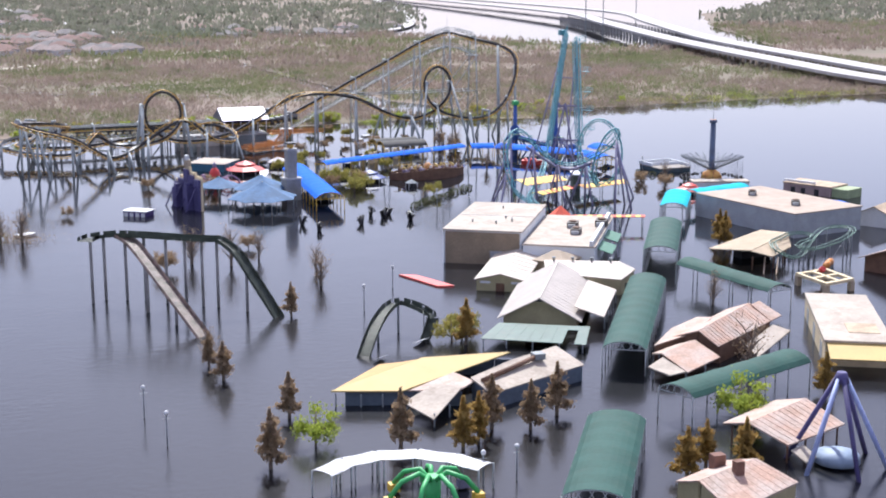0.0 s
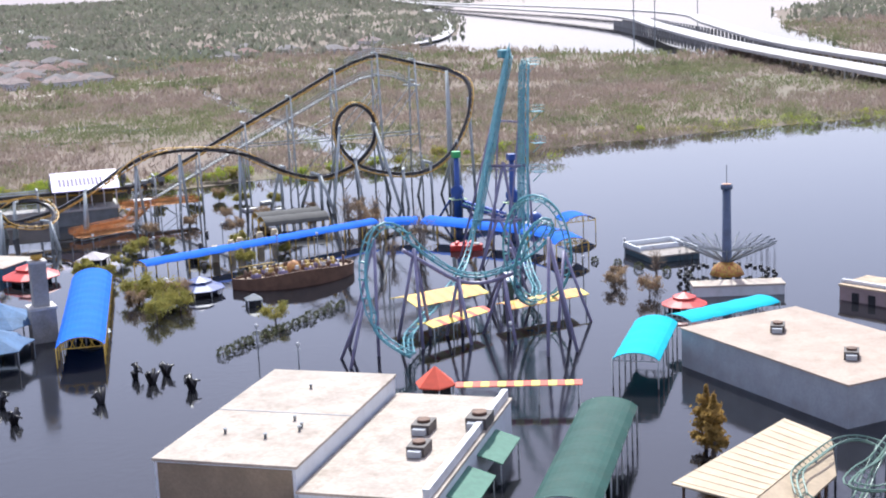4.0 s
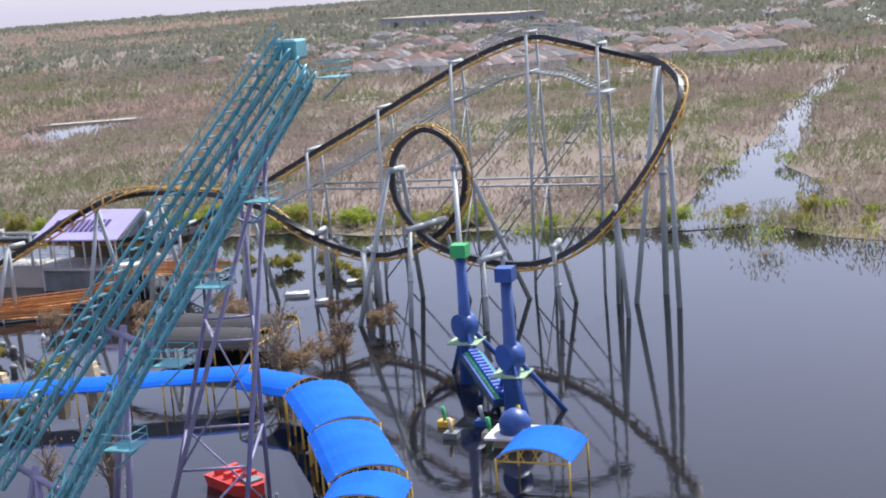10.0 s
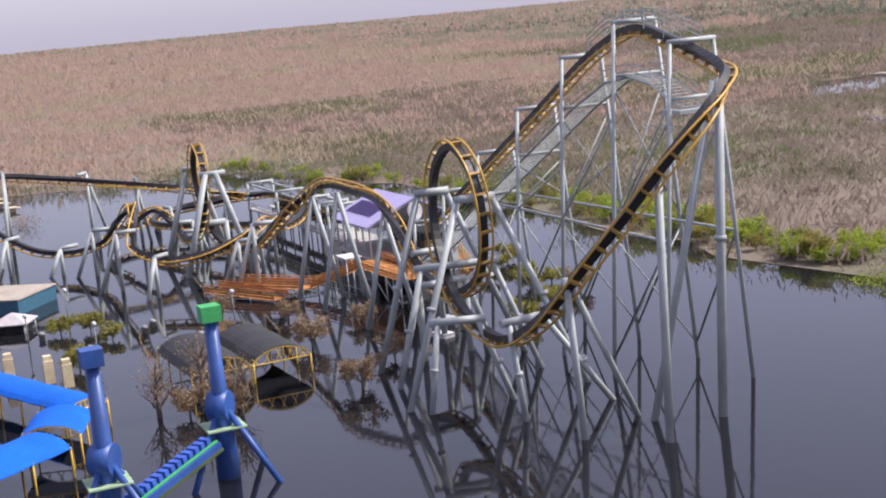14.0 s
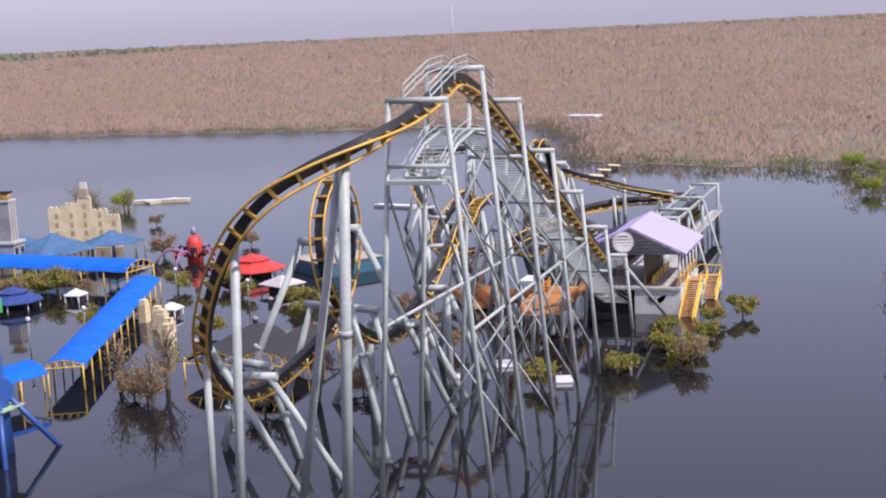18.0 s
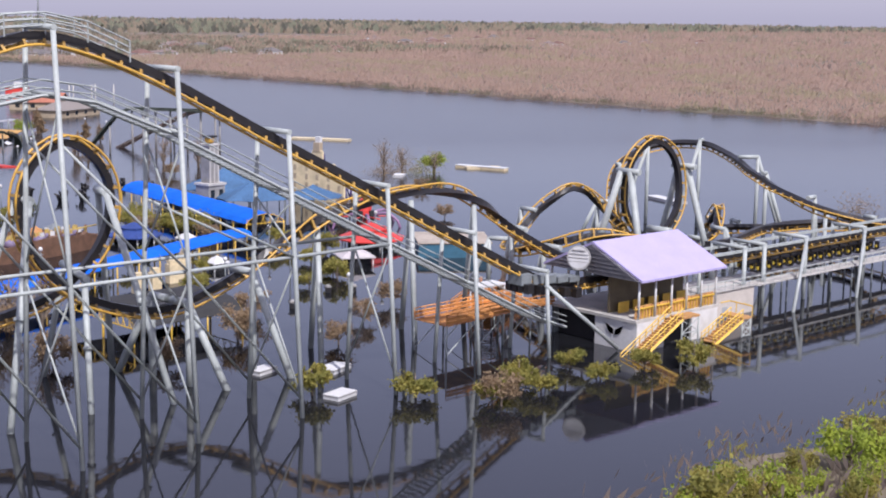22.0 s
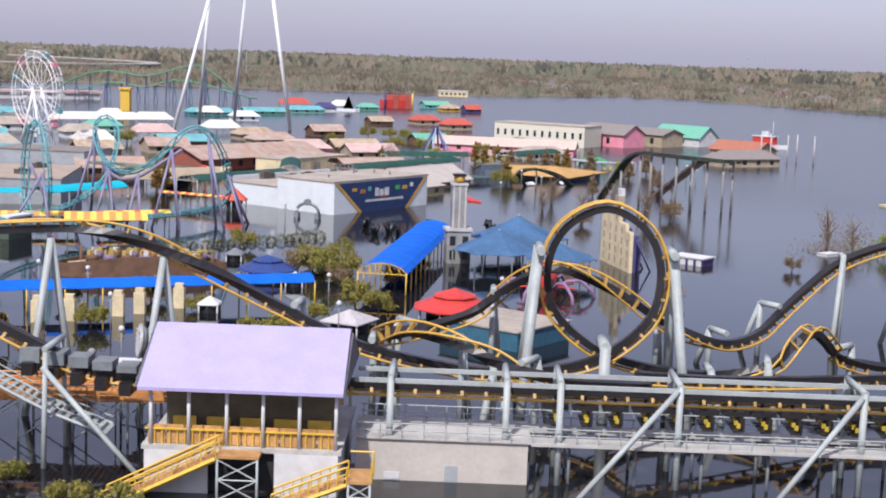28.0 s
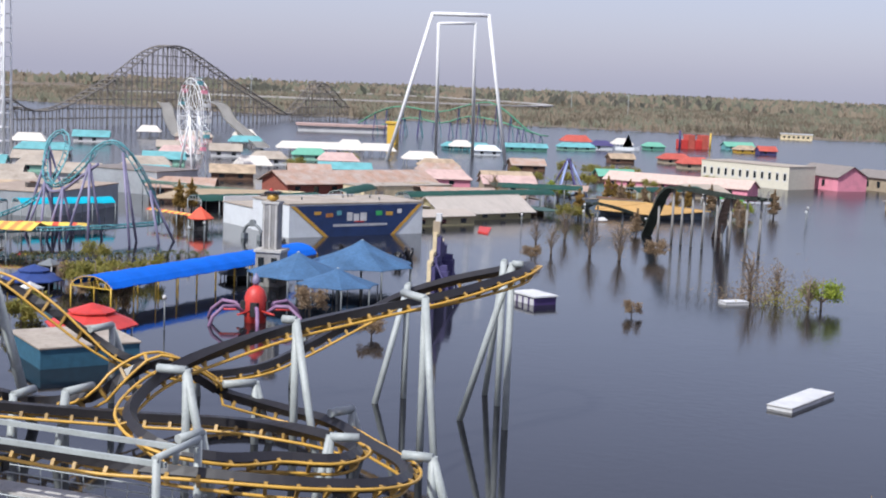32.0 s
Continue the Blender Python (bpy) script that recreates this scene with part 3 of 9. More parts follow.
# supports along the rest of the track
def portal(a, b, fa, fb, r=0.27, over=0.7):
    """A level arm from a to b over the track on two legs that rake out to fa and fb."""
    a, b = Vector(a), Vector(b)
    d = (b - a).normalized() * over
    bar("support_arm", a - d, b + d, r * 1.25, STEEL, coaster, 10)
    for top, foot in ((a, fa), (b, fb)):
        column(top, (foot[0], foot[1], -1), r)
        mid = top.lerp(Vector((foot[0], foot[1], 0)), 0.52)
        way = (Vector((foot[0], foot[1], 0)) - top).normalized() * 0.14
        bar("splice_flange", mid - way, mid + way, r * 1.4, STEEL, coaster, 10)


column((-15.7, 0.6, 26.4), (-15.7, 2.0, -1), 0.38)
column((-15.5, 0.9, 26.3), (-13.1, 6.9, -1), 0.3)
column((-17.9, 7.9, 20.9), (-18.5, 8.7, -1), 0.32)
bar("splice_flange", (-15.7, 1.25, 14.4), (-15.7, 1.27, 14.0), 0.5, STEEL, coaster, 10)
column((-12.9, 13.5, 12.6), (-13.8, 13.3, -1), 0.28)
column((-12.9, 13.3, 12.4), (-11.0, 6.4, -1), 0.26)
portal((-6.2, 15.4, 8.3), (-5.9, 12.2, 8.3), (-6.6, 14.6), (-6.0, 5.5))
portal((0.9, 18.6, 7.6), (-0.2, 15.4, 7.6), (0.4, 20.2), (-0.4, 12.3))
portal((10.3, 15.8, 10.5), (8.8, 9.4, 10.5), (9.6, 19.5), (7.1, 5.6))
for p, q, fp, fq in (((5.2, 13.9, 17.0), (4.9, 10.8, 17.0), (2.3, 21.6), (-0.3, 4.8)), ((12.9, 14.4, 17.0), (12.3, 11.9, 17.0), (16.3, 18.8), (14.0, 3.8))):
    portal(p, q, fp, fq, 0.3, 0.3)
support(17.6, 10.8, 6.6, 0.3, -2.6, 2.0, -3.5, 0.34)
support(17.6, 10.8, 6.6, -0.3, 2.6, -2.0, 3.5, 0.34)
support(24.2, 10.7, 8.6, 0.3, -2.6, 2.0, -3.5, 0.32)
for x, y, z in ((33.3, 10.2, 12.4), (45.6, 11, 13.8), (54.5, 11.2, 12.6)):
    column((x, y, z), (x - 1.5, y - 2.6, -1), 0.28)
    column((x, y, z), (x + 1.2, y + 2.8, -1), 0.28)
support(64.7, 13.6, 8, 0.4, 2.4, 1, 3)
support(71, 14.2, 5.2, 0, 2.4, 1, 2.6)
support(81, 14.7, 3.5, 0, -2.2, -1, -2)
for lx, s in ((85.3, -1), (94.5, 1)):
    column((lx + s * 0.9, 15.2, 13.8), (lx + s * 2.2, 11.2, -1), 0.42)
    column((lx + s * 0.9, 16.6, 13.8), (lx + s * 2.0, 21.2, -1), 0.42)
    bar("support_arm", (lx + s * 0.8, 13.8, 13.8), (lx + s * 0.8, 17.4, 13.8), 0.38, STEEL, coaster)
support(90, 16.3, 5.4, 0, -3.2, 0, -0.2, 0.46, 1)
support(99, 17.2, 3.4, 0, -2.2, 1, -1.8)
support(104, 17.2, 4.2, -0.4, -2.4, 0.5, -2)
support(111.7, 23.6, 4, 1.6, 1.6, 1, 1.2)
support(120, 24.6, 2.6, 0.8, 1.8, 0.8, 1.2)
support(130, 14, 3.3, 1.8, 0.2, 1.4, 0.5)
for x, y, z, dx, dy, sx, sy in ((74, 25.6, 4.5, -1.4, 1.8, -1.5, 2), (81.2, 28, 7.2, 0, 2.4, 1, 3), (96.4, 28.7, 5.9, 0.3, 2.4, 1, 3), (103.4, 32.6, 3.2, -1, 2.4, -1, 2.5), (110, 40, 4.7, -1.4, 1.8, -1.6, 2.4),
                                (117.5, 45.8, 9.3, 0.1, -0.6, -1.6, -3.4), (125.8, 47.2, 11.9, 0.1, -0.6, -2.5, 3.8), (129.8, 39, 12.9, -0.8, -0.1, -4.6, 1.2), (124.2, 27.8, 11.5, 2.2, -1.6, 2.6, -3.4), (118.3, 19.6, 10.2, 0.9, 0.1, 3.4, -2.2),
                                (114.5, 9.6, 8.1, 1.8, 0.2, 2, 0.5), (120, 2.9, 5.7, 0.4, 1.8, 0.6, 1.4), (77.6, 9.6, 6.2, 0.8, 1.9, 0.8, 1.6), (83, 6, 5.6, 1.2, 1.8, 1.4, 1.2), (126.5, 14, 4, -1.6, -0.6, -1, -0.6)):
    support(x, y, z, dx, dy, sx, sy, 0.28)

# brake run gantries over the long platform
for x in (73.5, 81.5, 85.2, 93.4, 106, 122.6):
    column((x, -4.0, 7.3), (x, -4.0, -1), 0.24)
    column((x, 0.4, 7.3), (x, 0.4, -1), 0.24)
    bar("gantry_beam", (x, -4.2, 7.3), (x, 0.6, 7.3), 0.22, STEEL, coaster)
    bar("gantry_hanger", (x, -2, 7.3), (x, -2, 6.5), 0.2, STEEL, coaster)
for xa, xb in ((57, 49.5), (86, 93.2), (99, 105.8)):
    bar("diagonal_brace", (xa, -7.0, 0.2) if xa > xb else (xa, -7.6, -0.3), (xb, -4.2, 7.0), 0.2, STEEL, coaster)
b2 = bmesh.new()
for y in (-3.7, -0.3):
    box(b2, 71, y - 0.12, 6.75, 123, y + 0.12, 7.05)
part("brake_girder", b2, STEEL, coaster)

# ---- boomerang coaster ----
boomer = thing("boomerang_coaster", "teal boomerang coaster on purple supports with two steep lifts", "roller coaster")


def pipe_track(rows, parent, step=1.0, gauge=0.55, m=TEAL):
    S = spline(rows, step)
    C, N = S[:, :3], S[:, 3:6]
    T = np.gradient(C, axis=0)
    T /= np.linalg.norm(T, axis=1)[:, None]
    N = N - (N * T).sum(1)[:, None] * T
    N /= np.linalg.norm(N, axis=1)[:, None]
    B = np.cross(T, N)
    for side in (-1, 1):
        b3 = bmesh.new()
        tube(b3, C + B * side * gauge, 0.095, 6)
        part("rail", b3, m, parent)
    b3 = bmesh.new()
    tube(b3, C - N * 0.5, 0.15, 8)
    part("track_spine", b3, m, parent)
    b3 = bmesh.new()
    for i in range(0, len(C)):
        tube(b3, [C[i] - B[i] * gauge, C[i] - N[i] * 0.5, C[i] + B[i] * gauge], 0.07, 4, False)
        if i % 2 == 0:
            tube(b3, [C[i] - B[i] * gauge * 1.5 - N[i] * 0.05, C[i] + B[i] * gauge * 1.5 - N[i] * 0.05], 0.085, 4, False)
    tagged(part("cross_tie", b3, m, parent), "teal steel track ties", kind="stuff")
    return C


up = (0.45, -0.55, 0.7)
LIFT_A = [(-3.1, 69.6, 33.4, *up), (1.1, 75.3, 26.0, *up), (4.4, 80.0, 20.0, *up), (7.8, 84.6, 14.0, *up), (11.1, 89.3, 8.0, *up), (14.0, 94.0, 4.2, 0.2, -0.3, 0.9), (19.0, 102.5, 2.7, *U), (27, 116, 2.4, *U)]
LIFT_B = [(-5.2, 71.8, 32.3, *up), (-2.6, 77.3, 26.0, *up), (-0.3, 82.4, 20.0, *up), (2.0, 87.6, 14.0, *up), (4.2, 92.7, 8.0, *up), (6.0, 98.6, 4.6, 0.25, -0.4, 0.85), (7.4, 104.0, 2.9, 0.1, -0.15, 0.95), (9.0, 110.1, 2.4, *U), (11.0, 114.6, 2.4, *U)]
pipe_track(LIFT_A, boomer)
pipe_track(LIFT_B, boomer)
def lift_dress(rows, out):
    """Deep spine truss, stepped walkway and handrails beside a steep lift."""
    S = spline(rows[:5], 0.9)
    C, N = S[:, :3], S[:, 3:6]
    T = np.gradient(C, axis=0)
    T /= np.linalg.norm(T, axis=1)[:, None]
    N = N - (N * T).sum(1)[:, None] * T
    N /= np.linalg.norm(N, axis=1)[:, None]
    B = np.cross(T, N) * out
    for k, (bo, no, r) in enumerate(((-0.75, -0.8, 0.09), (0.75, -0.8, 0.09), (0.0, -1.25, 0.11))):
        b3 = bmesh.new()
        tube(b3, C + B * bo + N * no, r, 6)
        part("truss_chord", b3, TEAL, boomer)
    b3 = bmesh.new()
    for i in range(0, len(C) - 2, 2):
        for bo in (-0.62, 0.62):
            tube(b3, [C[i] + B[i] * bo * 0.9, C[i + 2] + B[i + 2] * bo * 1.2 - N[i + 2] * 0.8], 0.05, 4, False)
            tube(b3, [C[i] + B[i] * bo * 1.2 - N[i] * 0.8, C[i + 2] - N[i + 2] * 1.25], 0.05, 4, False)
        tube(b3, [C[i] - B[i] * 0.75 - N[i] * 0.8, C[i] + B[i] * 0.75 - N[i] * 0.8], 0.06, 4, False)
    tagged(part("truss_lacing", b3, TEAL, boomer), "teal steel lacing bars", kind="stuff")
    b3 = bmesh.new()
    for i in range(len(C) - 1):
        p = Vector(C[i] + B[i] * 1.45 - N[i] * 0.2)
        d = Vector(B[i])
        d.z = 0
        d.normalize()
        e = d.cross(Vector((0, 0, 1)))
        box(b3, -0.5, -0.2, -0.04, 0.5, 0.2, 0.04, Matrix.Translation(p) @ Matrix((d, e, (0, 0, 1))).transposed().to_4x4())
    tagged(part("stair_tread", b3, TEAL, boomer), "teal grating stair treads", kind="stuff")
    for off in (0.95, 1.95):
        for hgt in (0.0, 0.9):
            b3 = bmesh.new()
            tube(b3, C + B * off - N * 0.2 + np.array((0, 0, hgt)), 0.055 if hgt else 0.12, 5)
            part("handrail" if hgt else "stringer", b3, TEAL, boomer)
    b3 = bmesh.new()
    for i in range(0, len(C), 2):
        for off in (0.95, 1.95):
            p = C[i] + B[i] * off - N[i] * 0.2
            tube(b3, [p, p + (0, 0, 0.9)], 0.05, 4, False)
    tagged(part("handrail_post", b3, TEAL, boomer), "thin teal handrail posts", kind="stuff")


lift_dress(LIFT_A, -1)
lift_dress(LIFT_B, 1)
# maintenance platforms with rails on the outer lift
for x, y, z in ((-7.4, 71.2, 31.6), (-4.9, 78.4, 24.3), (-3.2, 82.8, 19.6), (-1.7, 86.2, 15.4), (-0.1, 90.0, 11.2)):
    pf = boxpart("platform", x - 0.9, y - 1.0, z - 0.08, x + 1.0, y + 1.0, z, TEAL, boomer)
    for hgt in (0.5, 1.0):
        b3 = bmesh.new()
        tube(b3, [(x + 1.0, y - 1.0, z + hgt), (x - 0.9, y - 1.0, z + hgt), (x - 0.9, y + 1.0, z + hgt), (x + 1.0, y + 1.0, z + hgt)], 0.035, 5)
        part("guard_rail", b3, TEAL, boomer)
    b3 = bmesh.new()
    for dx, dy in ((1.0, -1.0), (-0.9, -1.0), (-0.9, 1.0), (1.0, 1.0)):
        tube(b3, [(x + dx, y + dy, z - 0.1), (x + dx, y + dy, z + 1.0)], 0.035, 4)
    tagged(part("guard_post", b3, TEAL, boomer), "thin teal guard posts", kind="stuff")
    bar("platform_brace", (x - 0.8, y, z - 0.1), (x + 1.0, y, z - 1.6), 0.07, TEAL, boomer, 5)
bm = bmesh.new()
box(bm, -4.0, 67.9, 32.8, -2.2, 69.9, 34.2)
bmesh.ops.bevel(bm, geom=bm.edges[:], offset=0.15, segments=1, affect="EDGES")
part("lift_motor", bm, TEAL, boomer)
# purple lattice tower carrying the lifts
TOP = ((-3.7, 74.9, 27.6), (-0.4, 73.2, 27.8))
FEET = ((-2.4, 82.0, -1), (8.2, 73.6, -1), (3.6, 84.0, -1), (1.0, 71.0, -1))
for tp, ft in ((TOP[0], FEET[0]), (TOP[1], FEET[1]), (TOP[0], FEET[2]), (TOP[1], FEET[3])):
    bar("tower_leg", tp, ft, 0.17, PURPLE, boomer, 10)
lerp = lambda p, q, f: tuple(p[i] + (q[i] - p[i]) * f for i in range(3))
LEGS = [(TOP[0], FEET[0]), (TOP[0], FEET[2]), (TOP[1], FEET[1]), (TOP[1], FEET[3])]
for f in (0.18, 0.45, 0.74):
    P = [lerp(*q, f) for q in LEGS]
    for i in range(4):
        bar("tower_ring", P[i], P[(i + 1) % 4], 0.1, PURPLE, boomer, 6)
for f0, f1 in ((0.45, 0.74), (0.74, 0.97)):
    for i in (0, 2):
        bar("diagonal_brace", lerp(*LEGS[i], f0), lerp(*LEGS[(i + 1) % 4], f1), 0.08, PURPLE, boomer, 6)
for (x, y, z), feet in (((3.4, 83.7, 17.0), ((2.2, 88.0), (7.4, 82.4))), ((6.9, 89.8, 9.4), ((3.6, 94.0), (10.8, 89.2)))):
    for fx, fy in feet:
        bar("tower_leg", (x, y, z), (fx, fy, -1), 0.24, PURPLE, boomer)
    bar("tower_brace", (x - 3.4, y + 2.2, z - 0.6), (x + 2.2, y - 1.2, z - 0.6), 0.22, PURPLE, boomer)

# ---- station of the inverted coaster ----
station = thing("coaster_station", "raised coaster station with a lilac metal roof and yellow wooden stairs", "station")
slab("roof_slope", [(57.2, -3.1, 10.3), (57.3, -9.5, 7.25), (70.7, -9.5, 7.25), (70.6, -3.1, 10.3)], 0.22, LILAC, station, "smooth lilac sheet metal roof slope")
slab("roof_slope", [(70.6, -3.1, 10.3), (70.7, 3.6, 7.3), (57.3, 3.6, 7.3), (57.2, -3.1, 10.3)], 0.22, LILAC, station)
GABLE = mat("charcoal_gable_board", (0.13, 0.125, 0.14), 0.8, 0, 0.25)
for x in (57.0, 70.6):
    v = [(x + o, y, z) for o in (0.0, 0.2) for y, z in ((-9.2, 7.15), (-3.1, 10.0), (3.3, 7.15))]
    mesh_part("gable_panel", v, [(0, 1, 2), (5, 4, 3), (0, 3, 4, 1), (1, 4, 5, 2), (2, 5, 3, 0)], GABLE, station)
    for k in range(1, 7):
        z = 7.15 + k * 0.4
        f = (z - 7.15) / 2.85
        boxpart("lap_board", x - 0.05, -9.2 + 6.1 * f, z - 0.03, x, 3.3 - 6.4 * f, z + 0.03, GABLE, station)
boxpart("inner_wall", 58.2, -4.6, 3.2, 70.0, -4.45, 7.0, mat("dim_olive_panel", (0.16, 0.13, 0.08), 0.7, 0, 0.25, 0.8), station)
for k in range(10):
    x = 57.75 + k * 1.25
    boxpart("plank_panel", x, -8.4, 3.25, x + 1.15, -8.3, 4.5, WOOD, station)
boxpart("platform_floor", 57.4, -8.8, 2.9, 70.6, 3.2, 3.2, CONC, station)
for x in (58.0, 60.5, 63.0, 65.4, 67.8, 70.2):
    for y in (-8.6, 3.0):
        bar("roof_post", (x, y, 3.2), (x, y, 7.25), 0.13, WHITE, station, 6)
for x0, x1 in ((57.6, 61.8), (66.2, 70.4)):
    boxpart("lower_wall", x0, -8.8, -1, x1, -8.5, 2.9, WHITE, station)
boxpart("lower_wall", 57.6, -8.5, -1, 57.9, -3.4, 2.9, WHITE, station)
# added dark sheet behind the gap, standing in for the shade under the floor
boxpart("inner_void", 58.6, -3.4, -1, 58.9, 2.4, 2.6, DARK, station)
boxpart("lower_wall", 70.1, -8.5, -1, 70.4, 2.8, 2.9, WHITE, station)
boxpart("lower_wall", 57.9, 2.5, -1, 70.1, 2.8, 2.9, DARKSTEEL, station)
# same between the front walls: shade of the open gap as a near-black sheet
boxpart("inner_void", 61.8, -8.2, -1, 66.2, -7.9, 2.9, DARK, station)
bm = bmesh.new()   # emblem on the end wall: a plain winged shape
for s in (-1, 1):
    plate(bm, [Vector((0, s * 0.1, 0.2)), Vector((0, s * 1.1, 0.7)), Vector((0, s * 0.9, 0.1)), Vector((0, s * 0.6, -0.2)), Vector((0, s * 0.1, -0.3))], 0.02, pose(57.5, -6.0, 1.7))
part("wall_emblem", bm, BLACK, station)
for k in range(24):
    x = 58.2 + k * 0.5
    boxpart("baluster", x, -8.55, 3.2, x + 0.08, -8.47, 4.2, YFRAME, station)
boxpart("handrail", 57.6, -8.6, 4.2, 70.4, -8.42, 4.3, YFRAME, station)
for k in range(5):
    boxpart("queue_gate", 58.8 + k * 2.3, -5.4, 3.2, 60.4 + k * 2.3, -5.3, 4.3, YFRAME, station)


def stairs(x0, x1, y0, y1, z0, z1, steps):
    for k in range(steps):
        f = k / steps
        boxpart("stair_tread", x0 + (x1 - x0) * f - 0.22, y0, z0 + (z1 - z0) * f - 0.12, x0 + (x1 - x0) * f + 0.22, y1, z0 + (z1 - z0) * f, WOOD, station)
    for y in (y0, y1):
        b2 = bmesh.new()
        tube(b2, [(x0, y, z0 - 0.25), (x1, y, z1 - 0.25)], 0.16, 4)
        tube(b2, [(x0, y, z0 + 0.95), (x1, y, z1 + 0.95)], 0.07, 4)
        tube(b2, [(x0, y, z0 + 0.5), (x1, y, z1 + 0.5)], 0.05, 4)
        n = 8
        for k in range(n + 1):
            x, z = x0 + (x1 - x0) * k / n, z0 + (z1 - z0) * k / n
            tube(b2, [(x, y, z - 0.2), (x, y, z + 0.95)], 0.05, 4)
        part("stair_stringer", b2, YFRAME, station, "yellow painted stair stringer and rail")


stairs(55.2, 62.6, -10.4, -8.9, -0.6, 3.1, 20)
boxpart("landing", 62.6, -10.4, 2.9, 65.4, -8.9, 3.1, WOOD, station)
stairs(66.4, 71.2, -11.4, -9.9, 0.0, 2.0, 11)
boxpart("landing", 71.2, -11.4, 1.85, 72.8, -8.6, 2.05, WOOD, station)
b2 = bmesh.new()
for y in (-11.4, -9.4):
    tube(b2, [(72.8, y, 2.0), (72.8, y, 3.1)], 0.06, 4)
tube(b2, [(71.2, -8.6, 3.2), (72.8, -8.6, 3.2), (72.8, -11.4, 3.1)], 0.07, 4)
part("handrail", b2, YFRAME, station)
for x0, x1, y in ((62.7, 65.3, -10.3), (71.3, 72.7, -11.3)):
    top = 2.9 if x0 < 70 else 1.85
    for x in (x0, x1):
        bar("stair_post", (x, y, -1), (x, y, top), 0.09, STEEL, station, 6)
    for z0 in (0.1, top / 2):
        bar("stair_brace", (x0, y, z0), (x1, y, z0 + top / 2 - 0.1), 0.05, STEEL, station, 5)
        bar("stair_brace", (x1, y, z0), (x0, y, z0 + top / 2 - 0.1), 0.05, STEEL, station, 5)
        bar("stair_brace", (x0, y, z0), (x1, y, z0), 0.06, STEEL, station, 5)

block = thing("control_block", "plain beige block room under the brake run, half drowned", "building")
boxpart("wall", 71.2, -4.3, -1, 83.1, 0.8, 2.95, mat("beige_block_paint", (0.52, 0.47, 0.42), 0.85, 0, 0.12, 0.4, grime=0.12), block)
boxpart("door", 77.4, -4.34, -0.5, 78.3, -4.28, 1.15, GREYWALL, block)
boxpart("wall_vent", 73.2, -4.36, 0.1, 74.3, -4.28, 0.6, WHITE, block)
boxpart("roof_edge", 71.0, -4.5, 2.95, 83.3, 1.0, 3.1, CONC, block)

for k in range(11):
    x0, z0 = 69.2 - k * 0.82, 0.0
    b2 = bmesh.new()
    plate(b2, [(x0, -0.6, 9.24), (x0 - 0.5, -0.6, 9.24), (x0 - 0.5, 1.9, 8.12), (x0, 1.9, 8.12)], -0.05)
    part("letter_bar", b2, PVC, station)
lamp_disc = thing("emblem_disc", "round silver spotlight prop standing by the station roof", "prop")
SILVER = mat("silver_paint", (0.45, 0.44, 0.43), 0.4, 0.2, 0.2)
axis = Vector((-0.93, -0.34, 0.1)).normalized()
HEAD = Vector((56.3, -2.4, 8.7))
for k, (off, r0, r1, m_) in enumerate(((0.0, 0.8, 1.2, DARKSTEEL), (0.4, 1.24, 1.24, SILVER), (0.56, 1.1, 1.1, WHITE))):
    c = HEAD + axis * off
    bm = bmesh.new()
    tube(bm, [c, c + axis * (0.4 if k == 0 else 0.18 if k == 1 else 0.05)], [r0, r1], 22)
    part(("housing", "rim", "lens")[k], bm, m_, lamp_disc)
side_ = axis.cross(Vector((0, 0, 1))).normalized()
for k in range(5):
    dz = -0.76 + 0.38 * k
    c = HEAD + axis * 0.62 + Vector((0, 0, dz))
    w_ = math.sqrt(max(0.1, 1.05 ** 2 - dz ** 2))
    bar("louvre", c - side_ * w_, c + side_ * w_, 0.05, SILVER, lamp_disc, 5)
bar("stand", (56.1, -2.2, 8.0), (56.1, -2.2, 5.5), 0.2, DARKSTEEL, lamp_disc)
bar("yoke", (55.5, -1.4, 7.5), (56.7, -3.0, 7.5), 0.12, DARKSTEEL, lamp_disc)

# long unloading deck under the brake run
deck = thing("brake_deck", "long grey steel service deck on thin posts", "platform")
boxpart("deck_floor", 83.3, -4.6, 2.85, 123.2, -2.9, 3.05, CONC, deck)
boxpart("deck_floor", 83.3, -1.1, 2.85, 123.2, 0.6, 3.05, CONC, deck)
for x in np.arange(86, 123.5, 4.6):
    for y in (-3.6, 0.2):
        bar("deck_post", (x, y, -1), (x, y, 2.85), 0.12, DARKSTEEL, deck, 6)
for y in (-4.55, 0.55):
    b2 = bmesh.new()
    for h in (3.6, 4.1):
        tube(b2, [(71.2, y, h), (123.2, y, h)], 0.045, 4)
    for x in np.arange(71.4, 123.3, 1.5):
        tube(b2, [(x, y, 3.0), (x, y, 4.1)], 0.04, 4)
    part("guard_rail", b2, STEEL, deck)
train_mat = mat("yellow_seat_plastic", (0.5, 0.36, 0.04), 0.5, 0, 0.15)


